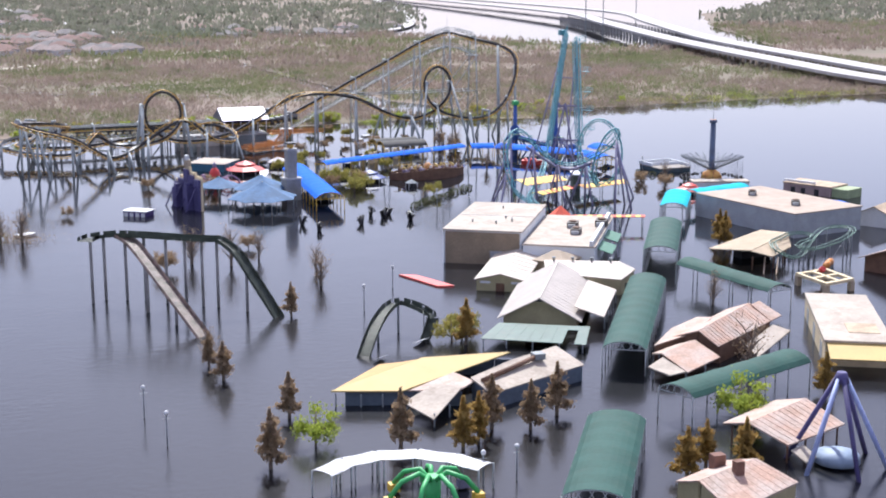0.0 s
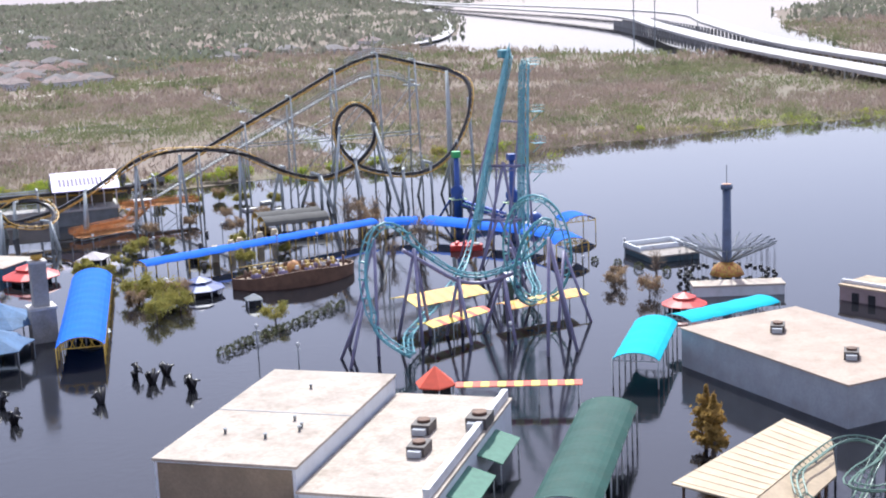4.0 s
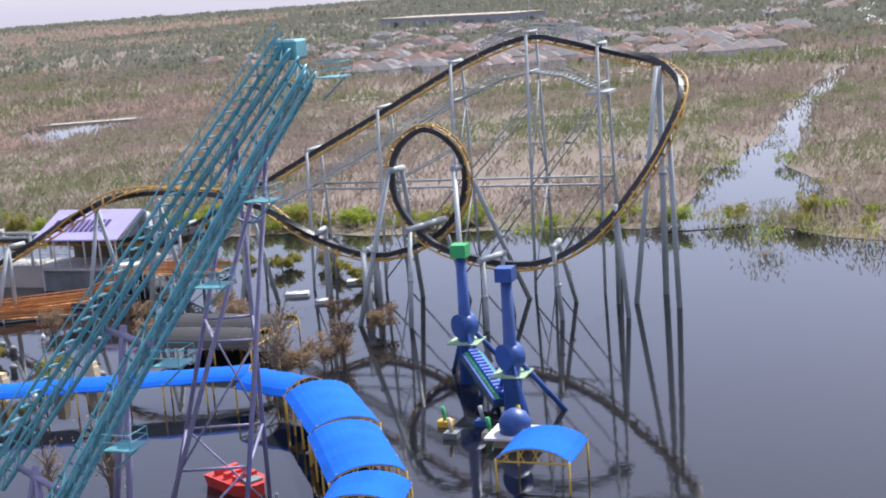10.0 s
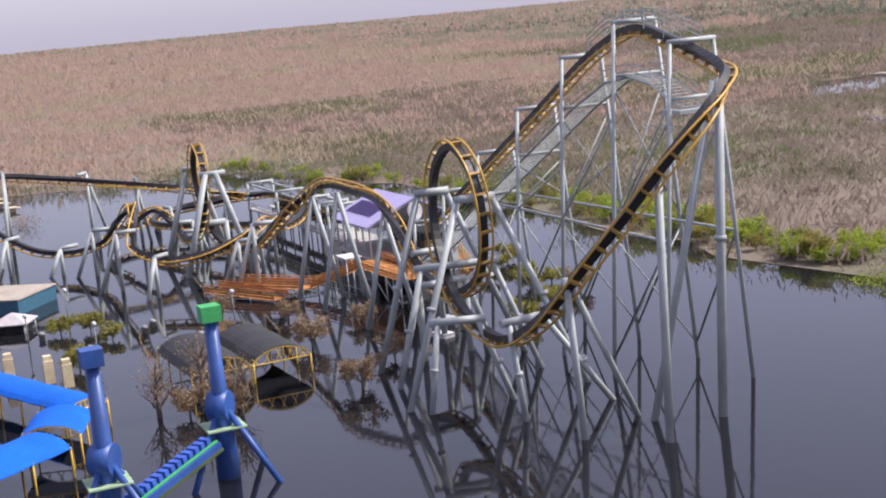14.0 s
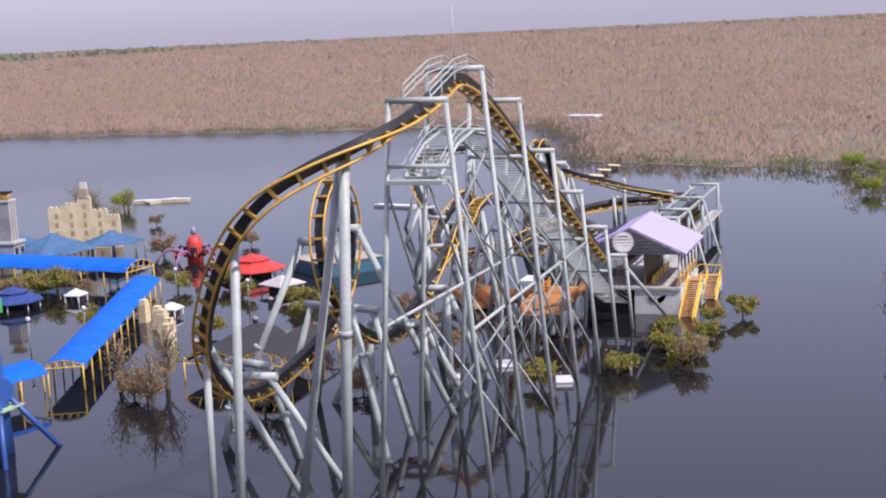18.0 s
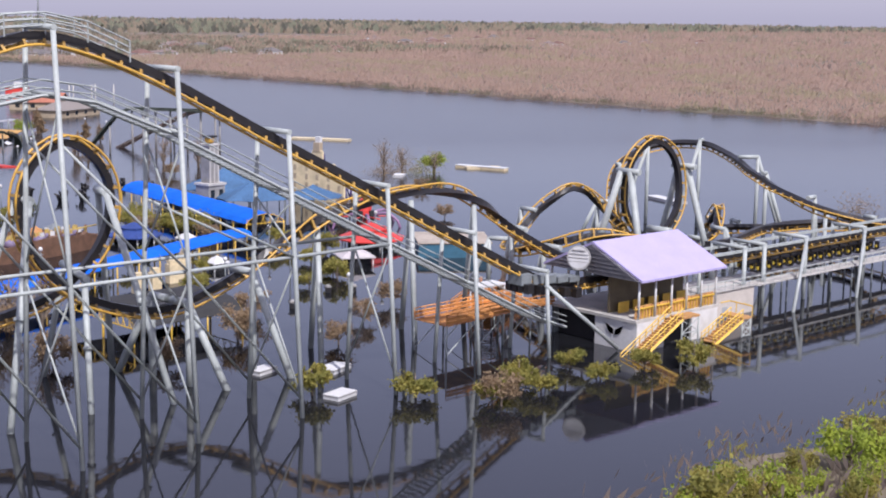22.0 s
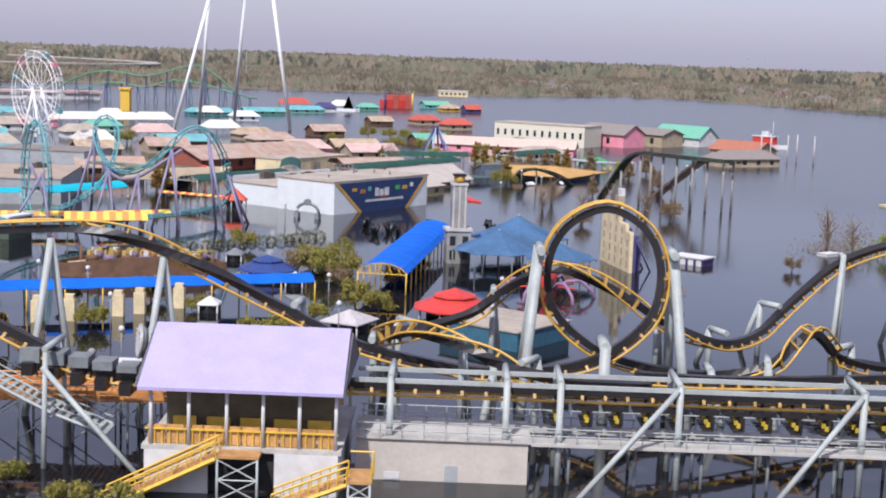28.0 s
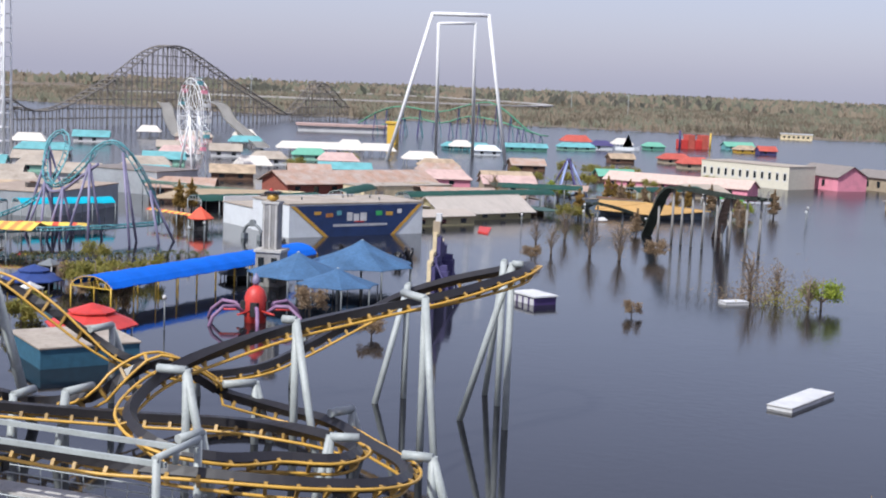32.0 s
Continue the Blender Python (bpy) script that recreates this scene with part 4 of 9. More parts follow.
def train(x0, cars, label):
    tr = thing("coaster_train", label, "train", "parked trains")
    for c in range(cars):
        x = x0 + c * 2.1
        boxpart("car_frame", x - 0.9, -2.7, 5.0, x + 0.9, -1.3, 5.35, BLACK, tr)
        bar("hanger", (x, -2, 5.3), (x, -2, 5.9), 0.12, BLACK, tr, 6)
        for y in (-3.3, -2.45, -1.55, -0.7):
            b3 = bmesh.new()
            plate(b3, [(x - 0.35, y - 0.3, 4.2), (x + 0.35, y - 0.3, 4.2), (x + 0.35, y + 0.3, 4.2), (x - 0.35, y + 0.3, 4.2)], 0.12)
            plate(b3, [(x + 0.25, y - 0.28, 5.1), (x + 0.42, y - 0.28, 5.1), (x + 0.42, y + 0.28, 5.1), (x + 0.25, y + 0.28, 5.1)], 0.95)
            seat = part("seat", b3, BLACK, tr)
            boxpart("harness", x - 0.1, y - 0.13, 4.36, x + 0.16, y + 0.13, 4.66, train_mat, seat)
    return tr


train(85.0, 7, "black coaster train with yellow seats parked on the brake run")
train(99.5, 6, "black coaster train with yellow seats parked behind the first")
dark_train = thing("coaster_train", "dark covered coaster train at the bottom of the lift", "train", "parked trains")
for c in range(5):
    x = 55 - c * 1.7
    boxpart("car_frame", x - 0.7, -2.9, 6.5 + c * 0.12, x + 0.7, -1.1, 7.0 + c * 0.25, DARKSTEEL, dark_train)
    for y in (-3.2, -2.4, -1.6, -0.8):
        boxpart("seat", x - 0.4, y - 0.32, 5.0 + c * 0.3, x + 0.4, y + 0.32, 5.9 + c * 0.3, BLACK, dark_train)

# orange plank ramps and their trestles
ramp = thing("queue_ramp", "orange plank queue ramp with rails on steel trestles", "ramp")


def ramp_run(a, b, w, z0, z1):
    a, b = Vector((*a, 0)), Vector((*b, 0))
    d = (b - a)
    L = d.length
    d.normalize()
    s = Vector((-d.y, d.x, 0))
    n = int(L / 0.45)
    for k in range(n):
        f = (k + 0.5) / n
        c = a + d * (L * f)
        m = Matrix.Translation((c.x, c.y, z0 + (z1 - z0) * f)) @ Matrix.Rotation(math.atan2(d.y, d.x), 4, "Z")
        b3 = bmesh.new()
        box(b3, -0.2, -w / 2, -0.08, 0.2, w / 2, 0.0, m)
        part("plank", b3, ORANGEW, ramp)
    for e in (-1, 1):
        b3 = bmesh.new()
        p, q = a + s * e * w / 2, b + s * e * w / 2
        for h in (0.35, 0.7, 1.05):
            tube(b3, [(p.x, p.y, z0 + h), (q.x, q.y, z1 + h)], 0.06, 4)
        for k in range(int(L / 1.5) + 1):
            f = k * 1.5 / L
            c = p + (q - p) * f
            tube(b3, [(c.x, c.y, z0 + (z1 - z0) * f), (c.x, c.y, z0 + (z1 - z0) * f + 1.1)], 0.06, 4)
        part("ramp_rail", b3, ORANGEW, ramp)
        for h in (0.12, 0.48):
            b3 = bmesh.new()
            vs_ = [b3.verts.new((u.x + s.x * e * o, u.y + s.y * e * o, zz + h + dh)) for o in (0.0, 0.06) for u, zz in ((p, z0), (q, z1)) for dh in (0.0, 0.28)]
            for f_ in ((0, 1, 3, 2), (4, 6, 7, 5), (0, 4, 5, 1), (2, 3, 7, 6), (1, 5, 7, 3), (0, 2, 6, 4)):
                b3.faces.new([vs_[i] for i in f_])
            part("side_board", b3, ORANGEW, ramp)
        for k in range(int(L / 4) + 1):
            f = min(1, k * 4 / L)
            c = p + (q - p) * f
            bar("trestle_post", (c.x, c.y, -1), (c.x, c.y, z0 + (z1 - z0) * f), 0.1, STEEL, ramp, 6)
            if k:
                bar("trestle_brace", (prev.x, prev.y, 0.2), (c.x, c.y, z0 + (z1 - z0) * f - 0.2), 0.06, STEEL, ramp, 5)
            prev = c


ramp_run((41.8, 3.6), (57.5, 4.4), 4.4, 3.1, 3.2)
ramp_run((53.0, 6.9), (56.6, 11.4), 2.6, 3.1, 1.2)
ramp_run((56.6, 11.9), (68.3, 18.6), 2.8, 1.2, 0.9)
ramp_run((67.6, 21.6), (57.2, 15.6), 2.6, 0.7, 0.3)
roof_small = thing("ramp_shelter", "flat white shelter roof over the ramp", "shelter")
slab("roof", [(51.6, 6.6, 4.9), (55.1, 6.6, 4.9), (55.1, 8.8, 4.9), (51.6, 8.8, 4.9)], 0.15, WHITE, roof_small)
for x, y in ((51.8, 6.8), (54.9, 6.8), (51.8, 8.6), (54.9, 8.6)):
    bar("post", (x, y, -1.0), (x, y, 4.8), 0.07, WHITE, roof_small, 6)


# ---- canopies ----
def canopy(p0, p1, width, z, rise, m, group, label, post=YFRAME, zend=None, arches=True, bays=None):
    """A barrel-vaulted fabric walkway cover on two rows of posts, with arched end trusses."""
    a, b = Vector((*p0, 0)), Vector((*p1, 0))
    d = b - a
    L = d.length
    d.normalize()
    th = thing("walkway_canopy", label, "canopy", group, at=(a.x, a.y, 0), turn=math.degrees(math.atan2(d.y, d.x)))
    n, h = 10, width / 2
    bays = bays or max(1, round(L / 4.2))
    dz = 0 if zend is None else zend - z
    for k in range(bays):
        xa, xb = L * k / bays, L * (k + 1) / bays
        v, f = [], []
        for t_ in (0.0, 0.09):
            for x in (xa, (xa + xb) / 2, xb):
                sag = -0.07 if x not in (xa, xb) else 0
                for i in range(n + 1):
                    u = -1 + 2 * i / n
                    v.append((x, u * h, z + dz * x / L + rise * (1 - u * u) ** 0.75 - t_ + sag))
        w = n + 1
        for r in range(2):
            for i in range(n):
                f.append((r * w + i, (r + 1) * w + i, (r + 1) * w + i + 1, r * w + i + 1))
                o = 3 * w
                f.append((o + r * w + i, o + r * w + i + 1, o + (r + 1) * w + i + 1, o + (r + 1) * w + i))
        for i in range(n):
            f.append((i, i + 1, 3 * w + i + 1, 3 * w + i))
            f.append((2 * w + i + 1, 2 * w + i, 5 * w + i, 5 * w + i + 1))
        for r in range(2):
            f.append((r * w, 3 * w + r * w, 3 * w + (r + 1) * w, (r + 1) * w))
            f.append((r * w + n, (r + 1) * w + n, 3 * w + (r + 1) * w + n, 3 * w + r * w + n))
        mesh_part("cover", v, f, m, th, smooth=False)
    for k in range(bays + 1):
        x = L * k / bays
        for e in (-1, 1):
            bar("post", (x, e * (h - 0.1), -1), (x, e * (h - 0.1), z + dz * x / L + 0.05), 0.09, post, th, 6)
    if arches:
        for x in (0.06, L - 0.06):
            b3 = bmesh.new()
            zz = z + dz * x / L
            tube(b3, [(x, -h + 2 * h * i / n, zz - 0.1 + rise * (1 - (-1 + 2 * i / n) ** 2) ** 0.75) for i in range(n + 1)], 0.08, 5)
            tube(b3, [(x, -h, zz - 0.15), (x, h, zz - 0.15)], 0.07, 5)
            for i in range(1, n):
                u = -1 + 2 * i / n
                tube(b3, [(x, u * h, zz - 0.15), (x, (u + (0.18 if i % 2 else -0.18)) * h, zz - 0.1 + rise * max(0.05, 1 - u * u) ** 0.75)], 0.045, 4)
            part("end_truss", b3, post, th)
    return th


BL = "bright blue fabric walkway canopy on yellow posts, knee-deep in flood water"
canopy((60.5, 63.8), (15.5, 46.0), 4.2, 2.5, 0.7, BLUECAN, "blue canopies", BL)
for p, q, w_ in (((13.8, 48.4), (7.8, 50.4), 5.2), ((6.2, 51.0), (-0.8, 60.6), 6.0), ((-1.0, 61.4), (-7.2, 71.0), 5.9), ((-7.9, 72.0), (-8.8, 76.6), 5.9), ((-8.8, 77.6), (-8.2, 84.2), 5.8), ((-18.1, 60.5), (-18.1, 65.9), 5.8)):
    canopy(p, q, w_, 2.5, 1.0, BLUECAN, "blue canopies", BL)
canopy((68.6, 69.4), (73.8, 114.2), 6.2, 2.6, 1.3, BLUECAN, "blue canopies", BL)
BK = "black fabric canopy with yellow arched end trusses"
canopy((21.2, 26.6), (34.0, 27.0), 6.0, 1.9, 1.3, BLACKCAN, "black canopies", BK)
canopy((21.2, 32.6), (34.0, 33.0), 6.0, 1.9, 1.3, BLACKCAN, "black canopies", BK)
GR = "dark green barrel-vaulted walkway canopy on steel posts"
for p, q, w_ in (((102.4, 284.6), (89.4, 265.2), 6.2), ((75.4, 241.9), (52.5, 208.5), 5.6), ((40.1, 191.3), (25.0, 168.2), 5.8), ((40.7, 200.8), (38.3, 222.6), 4.6), ((79.0, 260.0), (58.0, 253.0), 5.2)):
    canopy(p, q, w_, 3.4, 0.95, GREENCAN, "green canopies", GR, STEEL)
TQ = "turquoise fabric walkway canopy"
canopy((15.1, 154.3), (5.0, 139.8), 5.4, 3.3, 0.9, TEALCAN, "turquoise canopies", TQ, STEEL)
canopy((1.9, 139.8), (-13.3, 136.0), 4.8, 3.3, 0.5, TEALCAN, "turquoise canopies", TQ, STEEL)
GC = mat("galvanised_sheet", (0.5, 0.5, 0.52), 0.5, 0.3, 0.2, 0.5, grime=0.2)
CP = [(122.7, 267.0), (119.6, 264.9), (116.0, 264.3), (112.2, 265.3), (109.2, 268.0), (107.3, 271.4)]
for p, q in zip(CP[:-1], CP[1:]):
    canopy(p, q, 2.6, 2.6, 0.25, GC, "curved grey canopy", "pale grey sheet-metal canopy bay of a curved walkway", STEEL, arches=False, bays=1)


# ---- pavilions and shade umbrellas ----
def pavilion(x, y, r, eave, ridge, m, label, sides=8, tiers=1, turn=22.5, group="", post=WHITE):
    th = thing("pavilion", label, "pavilion", group, at=(x, y, 0), turn=turn)
    lo = eave
    for t_ in range(tiers):
        r0 = r * (1 if t_ == 0 else 0.52)
        z0 = eave + (ridge - eave) * (0.0 if t_ == 0 else 0.62)
        z1 = eave + (ridge - eave) * (0.55 if t_ == 0 and tiers > 1 else 1.0)
        r1 = r * 0.42 if t_ == 0 and tiers > 1 else 0.06
        v, f = [], []
        for rr, zz in ((r0, z0), (r1, z1), (r1, z1 - 0.12), (r0, z0 - 0.14)):
            v += [(rr * math.cos(2 * math.pi * k / sides), rr * math.sin(2 * math.pi * k / sides), zz) for k in range(sides)]
        for a in range(3):
            for k in range(sides):
                j = (k + 1) % sides
                f.append((a * sides + k, a * sides + j, (a + 1) * sides + j, (a + 1) * sides + k))
        for k in range(sides):
            j = (k + 1) % sides
            f.append((3 * sides + k, 3 * sides + j, j, k))
        mesh_part("roof", v, f, m, th)
        if t_:
            b3 = bmesh.new()
            tube(b3, [(0, 0, z0 - 0.5), (0, 0, z0)], r * 0.4, sides)
            part("lantern", b3, post, th)
    for k in range(sides):
        a = 2 * math.pi * k / sides
        bar("post", (r * 0.86 * math.cos(a), r * 0.86 * math.sin(a), -1), (r * 0.86 * math.cos(a), r * 0.86 * math.sin(a), eave + 0.1), 0.1, post, th, 6)
    boxpart("counter", -r * 0.5, -r * 0.5, -1, r * 0.5, r * 0.5, eave - 0.15, DARK, th)
    return th


pavilion(77.6, 56.4, 4.9, 1.15, 3.3, RED, "bright red two-tiered octagonal pavilion roof just above the flood", 8, 2)
pavilion(53.2, 79.6, 4.0, 1.0, 2.8, mat("dark_blue_roof", (0.03, 0.06, 0.22), 0.5, 0, 0.2), "dark blue two-tiered kiosk roof just above the water", 8, 2)
pavilion(66.6, 46.4, 3.3, 1.2, 2.3, mat("pale_grey_roof", (0.5, 0.46, 0.46), 0.7, 0, 0.2, grime=0.2), "pale grey kiosk roof standing in the flood", 4, 1, 20)
pavilion(71.4, 100.2, 2.8, 0.9, 1.9, DARKSTEEL, "dark low kiosk roof in the flood", 8, 1)
pavilion(-7.2, 124.6, 3.2, 1.0, 2.6, RED, "red domed ticket kiosk beside the swing ride", 12, 2)
for k, (x, y) in enumerate(((50.4, 54.0), (57.6, 72.8), (47.0, 91.5))):
    pavilion(x, y, 1.7, 1.0, 1.8, WHITE if k < 2 else DARKSTEEL, "small square vending kiosk in the flood", 4, 1, 45)


def shade(x, y, r, top, label, turn=0):
    th = thing("shade_umbrella", label, "umbrella", "blue shade umbrellas", at=(x, y, 0), turn=turn)
    n, rings_ = 8, 5
    v, f = [], []
    for lay in (0, 0.08):
        for i in range(rings_ + 1):
            q = i / rings_
            for k in range(n * 2):
                a = math.pi * k / n
                rr = r * q * (1.0 if k % 2 == 0 else 0.86 + 0.1 * (1 - q))
                v.append((rr * math.cos(a), rr * math.sin(a), top - (top - 2.6) * q ** 0.8 - lay))
    w = n * 2
    for lay in range(2):
        o = lay * (rings_ + 1) * w
        for i in range(rings_):
            for k in range(w):
                j = (k + 1) % w
                q = (o + i * w + k, o + (i + 1) * w + k, o + (i + 1) * w + j, o + i * w + j)
                f.append(q if lay == 0 else q[::-1])
    o = (rings_ + 1) * w
    for k in range(w):
        j = (k + 1) % w
        f.append((rings_ * w + k, o + rings_ * w + k, o + rings_ * w + j, rings_ * w + j))
    mesh_part("cloth", v, f, BLUESHADE, th)
    bar("mast", (0, 0, -1), (0, 0, top), 0.16, STEEL, th)
    for k in range(n):
        a = 2 * math.pi * k / n
        bar("post", (r * 0.97 * math.cos(a), r * 0.97 * math.sin(a), -1), (r * 0.97 * math.cos(a), r * 0.97 * math.sin(a), 2.6), 0.1, DARKSTEEL, th, 6)
    return th


SH = "large faded blue conical shade cloth on dark posts"
shade(86.6, 107.4, 7.6, 6.0, SH)
shade(83.4, 94.0, 6.8, 5.4, SH, 15)
shade(91.5, 88.5, 5.2, 4.6, SH, 30)

# ---- two-tower blue thrill ride ----
ride = thing("tower_ride", "blue two-tower spinning ride with a green-topped mast and tilted seat row", "ride")
for (x, y), topm in (((-3.9, 38.9), GREENP), ((-11.5, 49.0), NAVY)):
    bm = bmesh.new()
    tube(bm, [(x, y, -1), (x, y, 5.5), (x, y, 6.2), (x, y, 12.2)], [0.95, 0.8, 0.62, 0.5], 8)
    part("mast", bm, NAVY, ride)
    bm = bmesh.new()
    box(bm, x - 0.75, y - 0.75, 12.2, x + 0.75, y + 0.75, 13.4)
    part("mast_head", bm, topm, ride)
    bm = bmesh.new()
    tube(bm, [(x - 0.4, y - 0.6, 5.6), (x + 0.5, y + 0.7, 5.6)], [1.15, 1.15], 14)
    part("drive_hub", bm, NAVY, ride)
    boxpart("service_deck", x - 1.5, y - 1.5, 4.0, x + 1.5, y + 1.5, 4.12, mat("pale_green_deck", (0.35, 0.5, 0.3), 0.7), ride)
    for dx, dy in ((-3.4, -3.2), (2.6, -4.0), (-2.2, 3.6)):
        bar("raked_leg", (x, y, 6.0), (x + dx * 1.2, y + dy, -0.6), 0.24, NAVY, ride)
bm = bmesh.new()
m = look((-7.6, 44.2, 2.2), (-3.9, 38.9, 3.4))
box(bm, -1.0, -0.25, -5.0, 1.0, 0.25, 5.0, m)
part("gondola", bm, NAVY, ride)
bm = bmesh.new()
box(bm, -1.05, -0.5, -5.05, 1.05, -0.26, 5.05, m)
part("gondola_back", bm, mat("olive_gondola_back", (0.07, 0.1, 0.03), 0.6, 0, 0.3, 1.0), ride, "olive ribbed seat backs")
bm = bmesh.new()
box(bm, -0.7, 0.26, -5.0, -0.4, 0.34, 5.0, m)
box(bm, 0.5, 0.26, -5.0, 0.75, 0.34, 5.0, m)
part("gondola_stripe", bm, GREENP, ride)
for k in range(14):
    bm = bmesh.new()
    box(bm, -0.45, 0.28, -4.6 + k * 0.68, 0.4, 0.75, -4.2 + k * 0.68, m)
    part("seat", bm, mat("seat_blue", (0.05, 0.12, 0.5), 0.5), ride)
bm = bmesh.new()
tube(bm, [(-13.5, 55.2, 1.0), (-13.5, 55.2, 2.0), (-13.5, 55.2, 2.6), (-13.5, 55.2, 2.95)], [1.3, 1.35, 0.95, 0.3], 14)
part("control_dome", bm, NAVY, ride)
boxpart("control_roof", -15.6, 53.4, 0.8, -11.4, 57.2, 1.0, WHITE, ride)
boxpart("control_booth", -15.0, 54.0, -1, -12.0, 56.6, 0.8, TANWALL, ride)
for k in range(5):
    prop = thing("ride_prop", "small green and yellow figure-shaped prop frame in the flood", "prop", "ride props")
    x, y = -12.5 + k * 1.6, 50.5 + (k % 2) * 3.2 + k * 0.3
    boxpart("base", x - 0.6, y - 0.5, -0.6, x + 0.6, y + 0.5, 0.5, (GREENP, CREAM, NAVY, DARKSTEEL, YFRAME)[k], prop)
    bar("pole", (x, y, 0.5), (x + 0.2, y, 1.7), 0.18, (YFRAME, GREENP, STEEL, CREAM, GREENP)[k], prop, 6)

# ---- pirate ship stage ----
ship = thing("ship_theatre", "brown planked ship-shaped stage with tiers of seats, aground in the flood", "ship")
HULL = [(48.0, 79.0), (45.2, 81.8), (40.5, 83.2), (35.0, 82.4), (30.0, 79.6), (27.2, 75.6), (29.0, 73.2), (36.0, 74.2), (43.0, 76.4)]
hw = spline([(x, y, 0) for x, y in HULL] + [(48.0, 79.0, 0)], 0.9)
for i in range(len(hw) - 1):
    p, q = hw[i], hw[i + 1]
    bm = bmesh.new()
    c = Vector((37.5, 78.2, 0))
    pi_, qi = Vector(p) + (c - Vector(p)).normalized() * 0.25, Vector(q) + (c - Vector(q)).normalized() * 0.25
    top = 2.1 + 0.5 * math.cos((p[0] - 37.5) / 4)
    vs = [bm.verts.new(t) for t in ((p[0], p[1], -1), (q[0], q[1], -1), (q[0], q[1], top), (p[0], p[1], top), (pi_.x, pi_.y, -1), (qi.x, qi.y, -1), (qi.x, qi.y, top), (pi_.x, pi_.y, top))]
    for f in ((0, 1, 2, 3), (5, 4, 7, 6), (3, 2, 6, 7), (1, 0, 4, 5), (0, 3, 7, 4), (2, 1, 5, 6)):
        bm.faces.new([vs[k] for k in f])
    part("hull_panel", bm, BROWNW, ship)
slab("deck", [(x * 0.9 + 37.5 * 0.1, y * 0.9 + 78.2 * 0.1, 1.5) for x, y in HULL], 0.2, TANROOF, ship)
SEATY = mat("yellow_brown_seat", (0.5, 0.36, 0.1), 0.6, 0, 0.25)
for k in range(14):
    x, y = 31.2 + (k % 7) * 2.2, 76.6 + (k // 7) * 2.5 + (k % 7) * 0.28
    bm = bmesh.new()
    tube(bm, [(x, y, 1.6), (x, y, 2.2), (x, y, 2.5)], [0.8, 0.85, 0.6], 10)
    tub = part("seat_tub", bm, mat("dull_purple_tub", (0.2, 0.16, 0.26), 0.6, 0, 0.25) if k % 2 else BROWNW, ship)
    for e in range(3):
        a_ = 2.1 * e + k
        bm = bmesh.new()
        box(bm, -0.28, -0.12, 2.1, 0.28, 0.12, 3.0, Matrix.Translation((x + 0.5 * math.cos(a_), y + 0.5 * math.sin(a_), 0)) @ Matrix.Rotation(a_ + 1.57, 4, "Z"))
        part("seat_back", bm, SEATY if (k + e) % 4 else WHITE, tub)
bm = bmesh.new()
tube(bm, [(38, 79, 1.6), (38, 79, 2.6), (38, 79, 3.2), (38, 79, 3.7)], [1.1, 1.2, 0.8, 0.1], 12)
part("centre_drum", bm, mat("rusty_orange_drum", (0.5, 0.24, 0.08), 0.7, 0, 0.3), ship)
bar("stern_rail", (40.5, 76.0, 3.0), (46.6, 78.2, 3.2), 0.1, SEATY, ship)
for x, y, h in ((29.5, 77.8, 3.4), (46.0, 80.2, 3.0), (38, 79, 3.2)):
    bar("stub_mast", (x, y, 0), (x, y, h), 0.22, BROWNW, ship)

# ---- buildings ----
def along(p, q):
    return math.degrees(math.atan2(q[1] - p[1], q[0] - p[0]))


def flat_house(name, at, L, W, h, turn, wall, roof, label, category="building", group="", windows=0, vents=0, parapet=0.25, seams=0, doors=0):
    """A box-shaped building from corner `at`, L along its own x and W along its own y, with a flat roof."""
    th = thing(name, label, category, group, at=(*at, 0), turn=turn)
    t = 0.25
    boxpart("wall", 0, 0, -1.5, L, t, h, wall, th)
    boxpart("wall", 0, W - t, -1.5, L, W, h, wall, th)
    boxpart("wall", 0, t, -1.5, t, W - t, h, wall, th)
    boxpart("wall", L - t, t, -1.5, L, W - t, h, wall, th)
    boxpart("roof", -0.15, -0.15, h, L + 0.15, W + 0.15, h + parapet, roof, th)
    for k in range(seams):
        x = L * (k + 1) / (seams + 1)
        boxpart("roof_seam", x - 0.06, -0.1, h + parapet, x + 0.06, W + 0.1, h + parapet + 0.05, GREYWALL, th)
    n = windows
    for side in (0, 1):
        for k in range(n):
            x = L * (k + 0.5) / n
            y0, y1 = (-0.04, 0.06) if side == 0 else (W - 0.06, W + 0.04)
            win = boxpart("window", x - 0.55, y0, h * 0.35, x + 0.55, y1, h * 0.75, WHITE, th)
            boxpart("pane", x - 0.45, y0 - 0.02, h * 0.4, x + 0.45, y1 + 0.02, h * 0.7, GLASS, win)
    for k in range(doors):
        x = L * (k + 0.5) / doors
        boxpart("door", x - 1.2, W - 0.05, -1, x + 1.2, W + 0.05, min(2.2, h - 0.6), GREYWALL, th)
    for k in range(vents):
        x, y = L * (0.2 + 0.6 * rng.random()), W * (0.2 + 0.6 * rng.random())
        b3 = bmesh.new()
        tube(b3, [(x, y, h + parapet), (x, y, h + parapet + 0.35), (x, y, h + parapet + 0.5)], [0.14, 0.14, 0.24], 8)
        part("roof_vent", b3, DARKSTEEL, th)
    return th


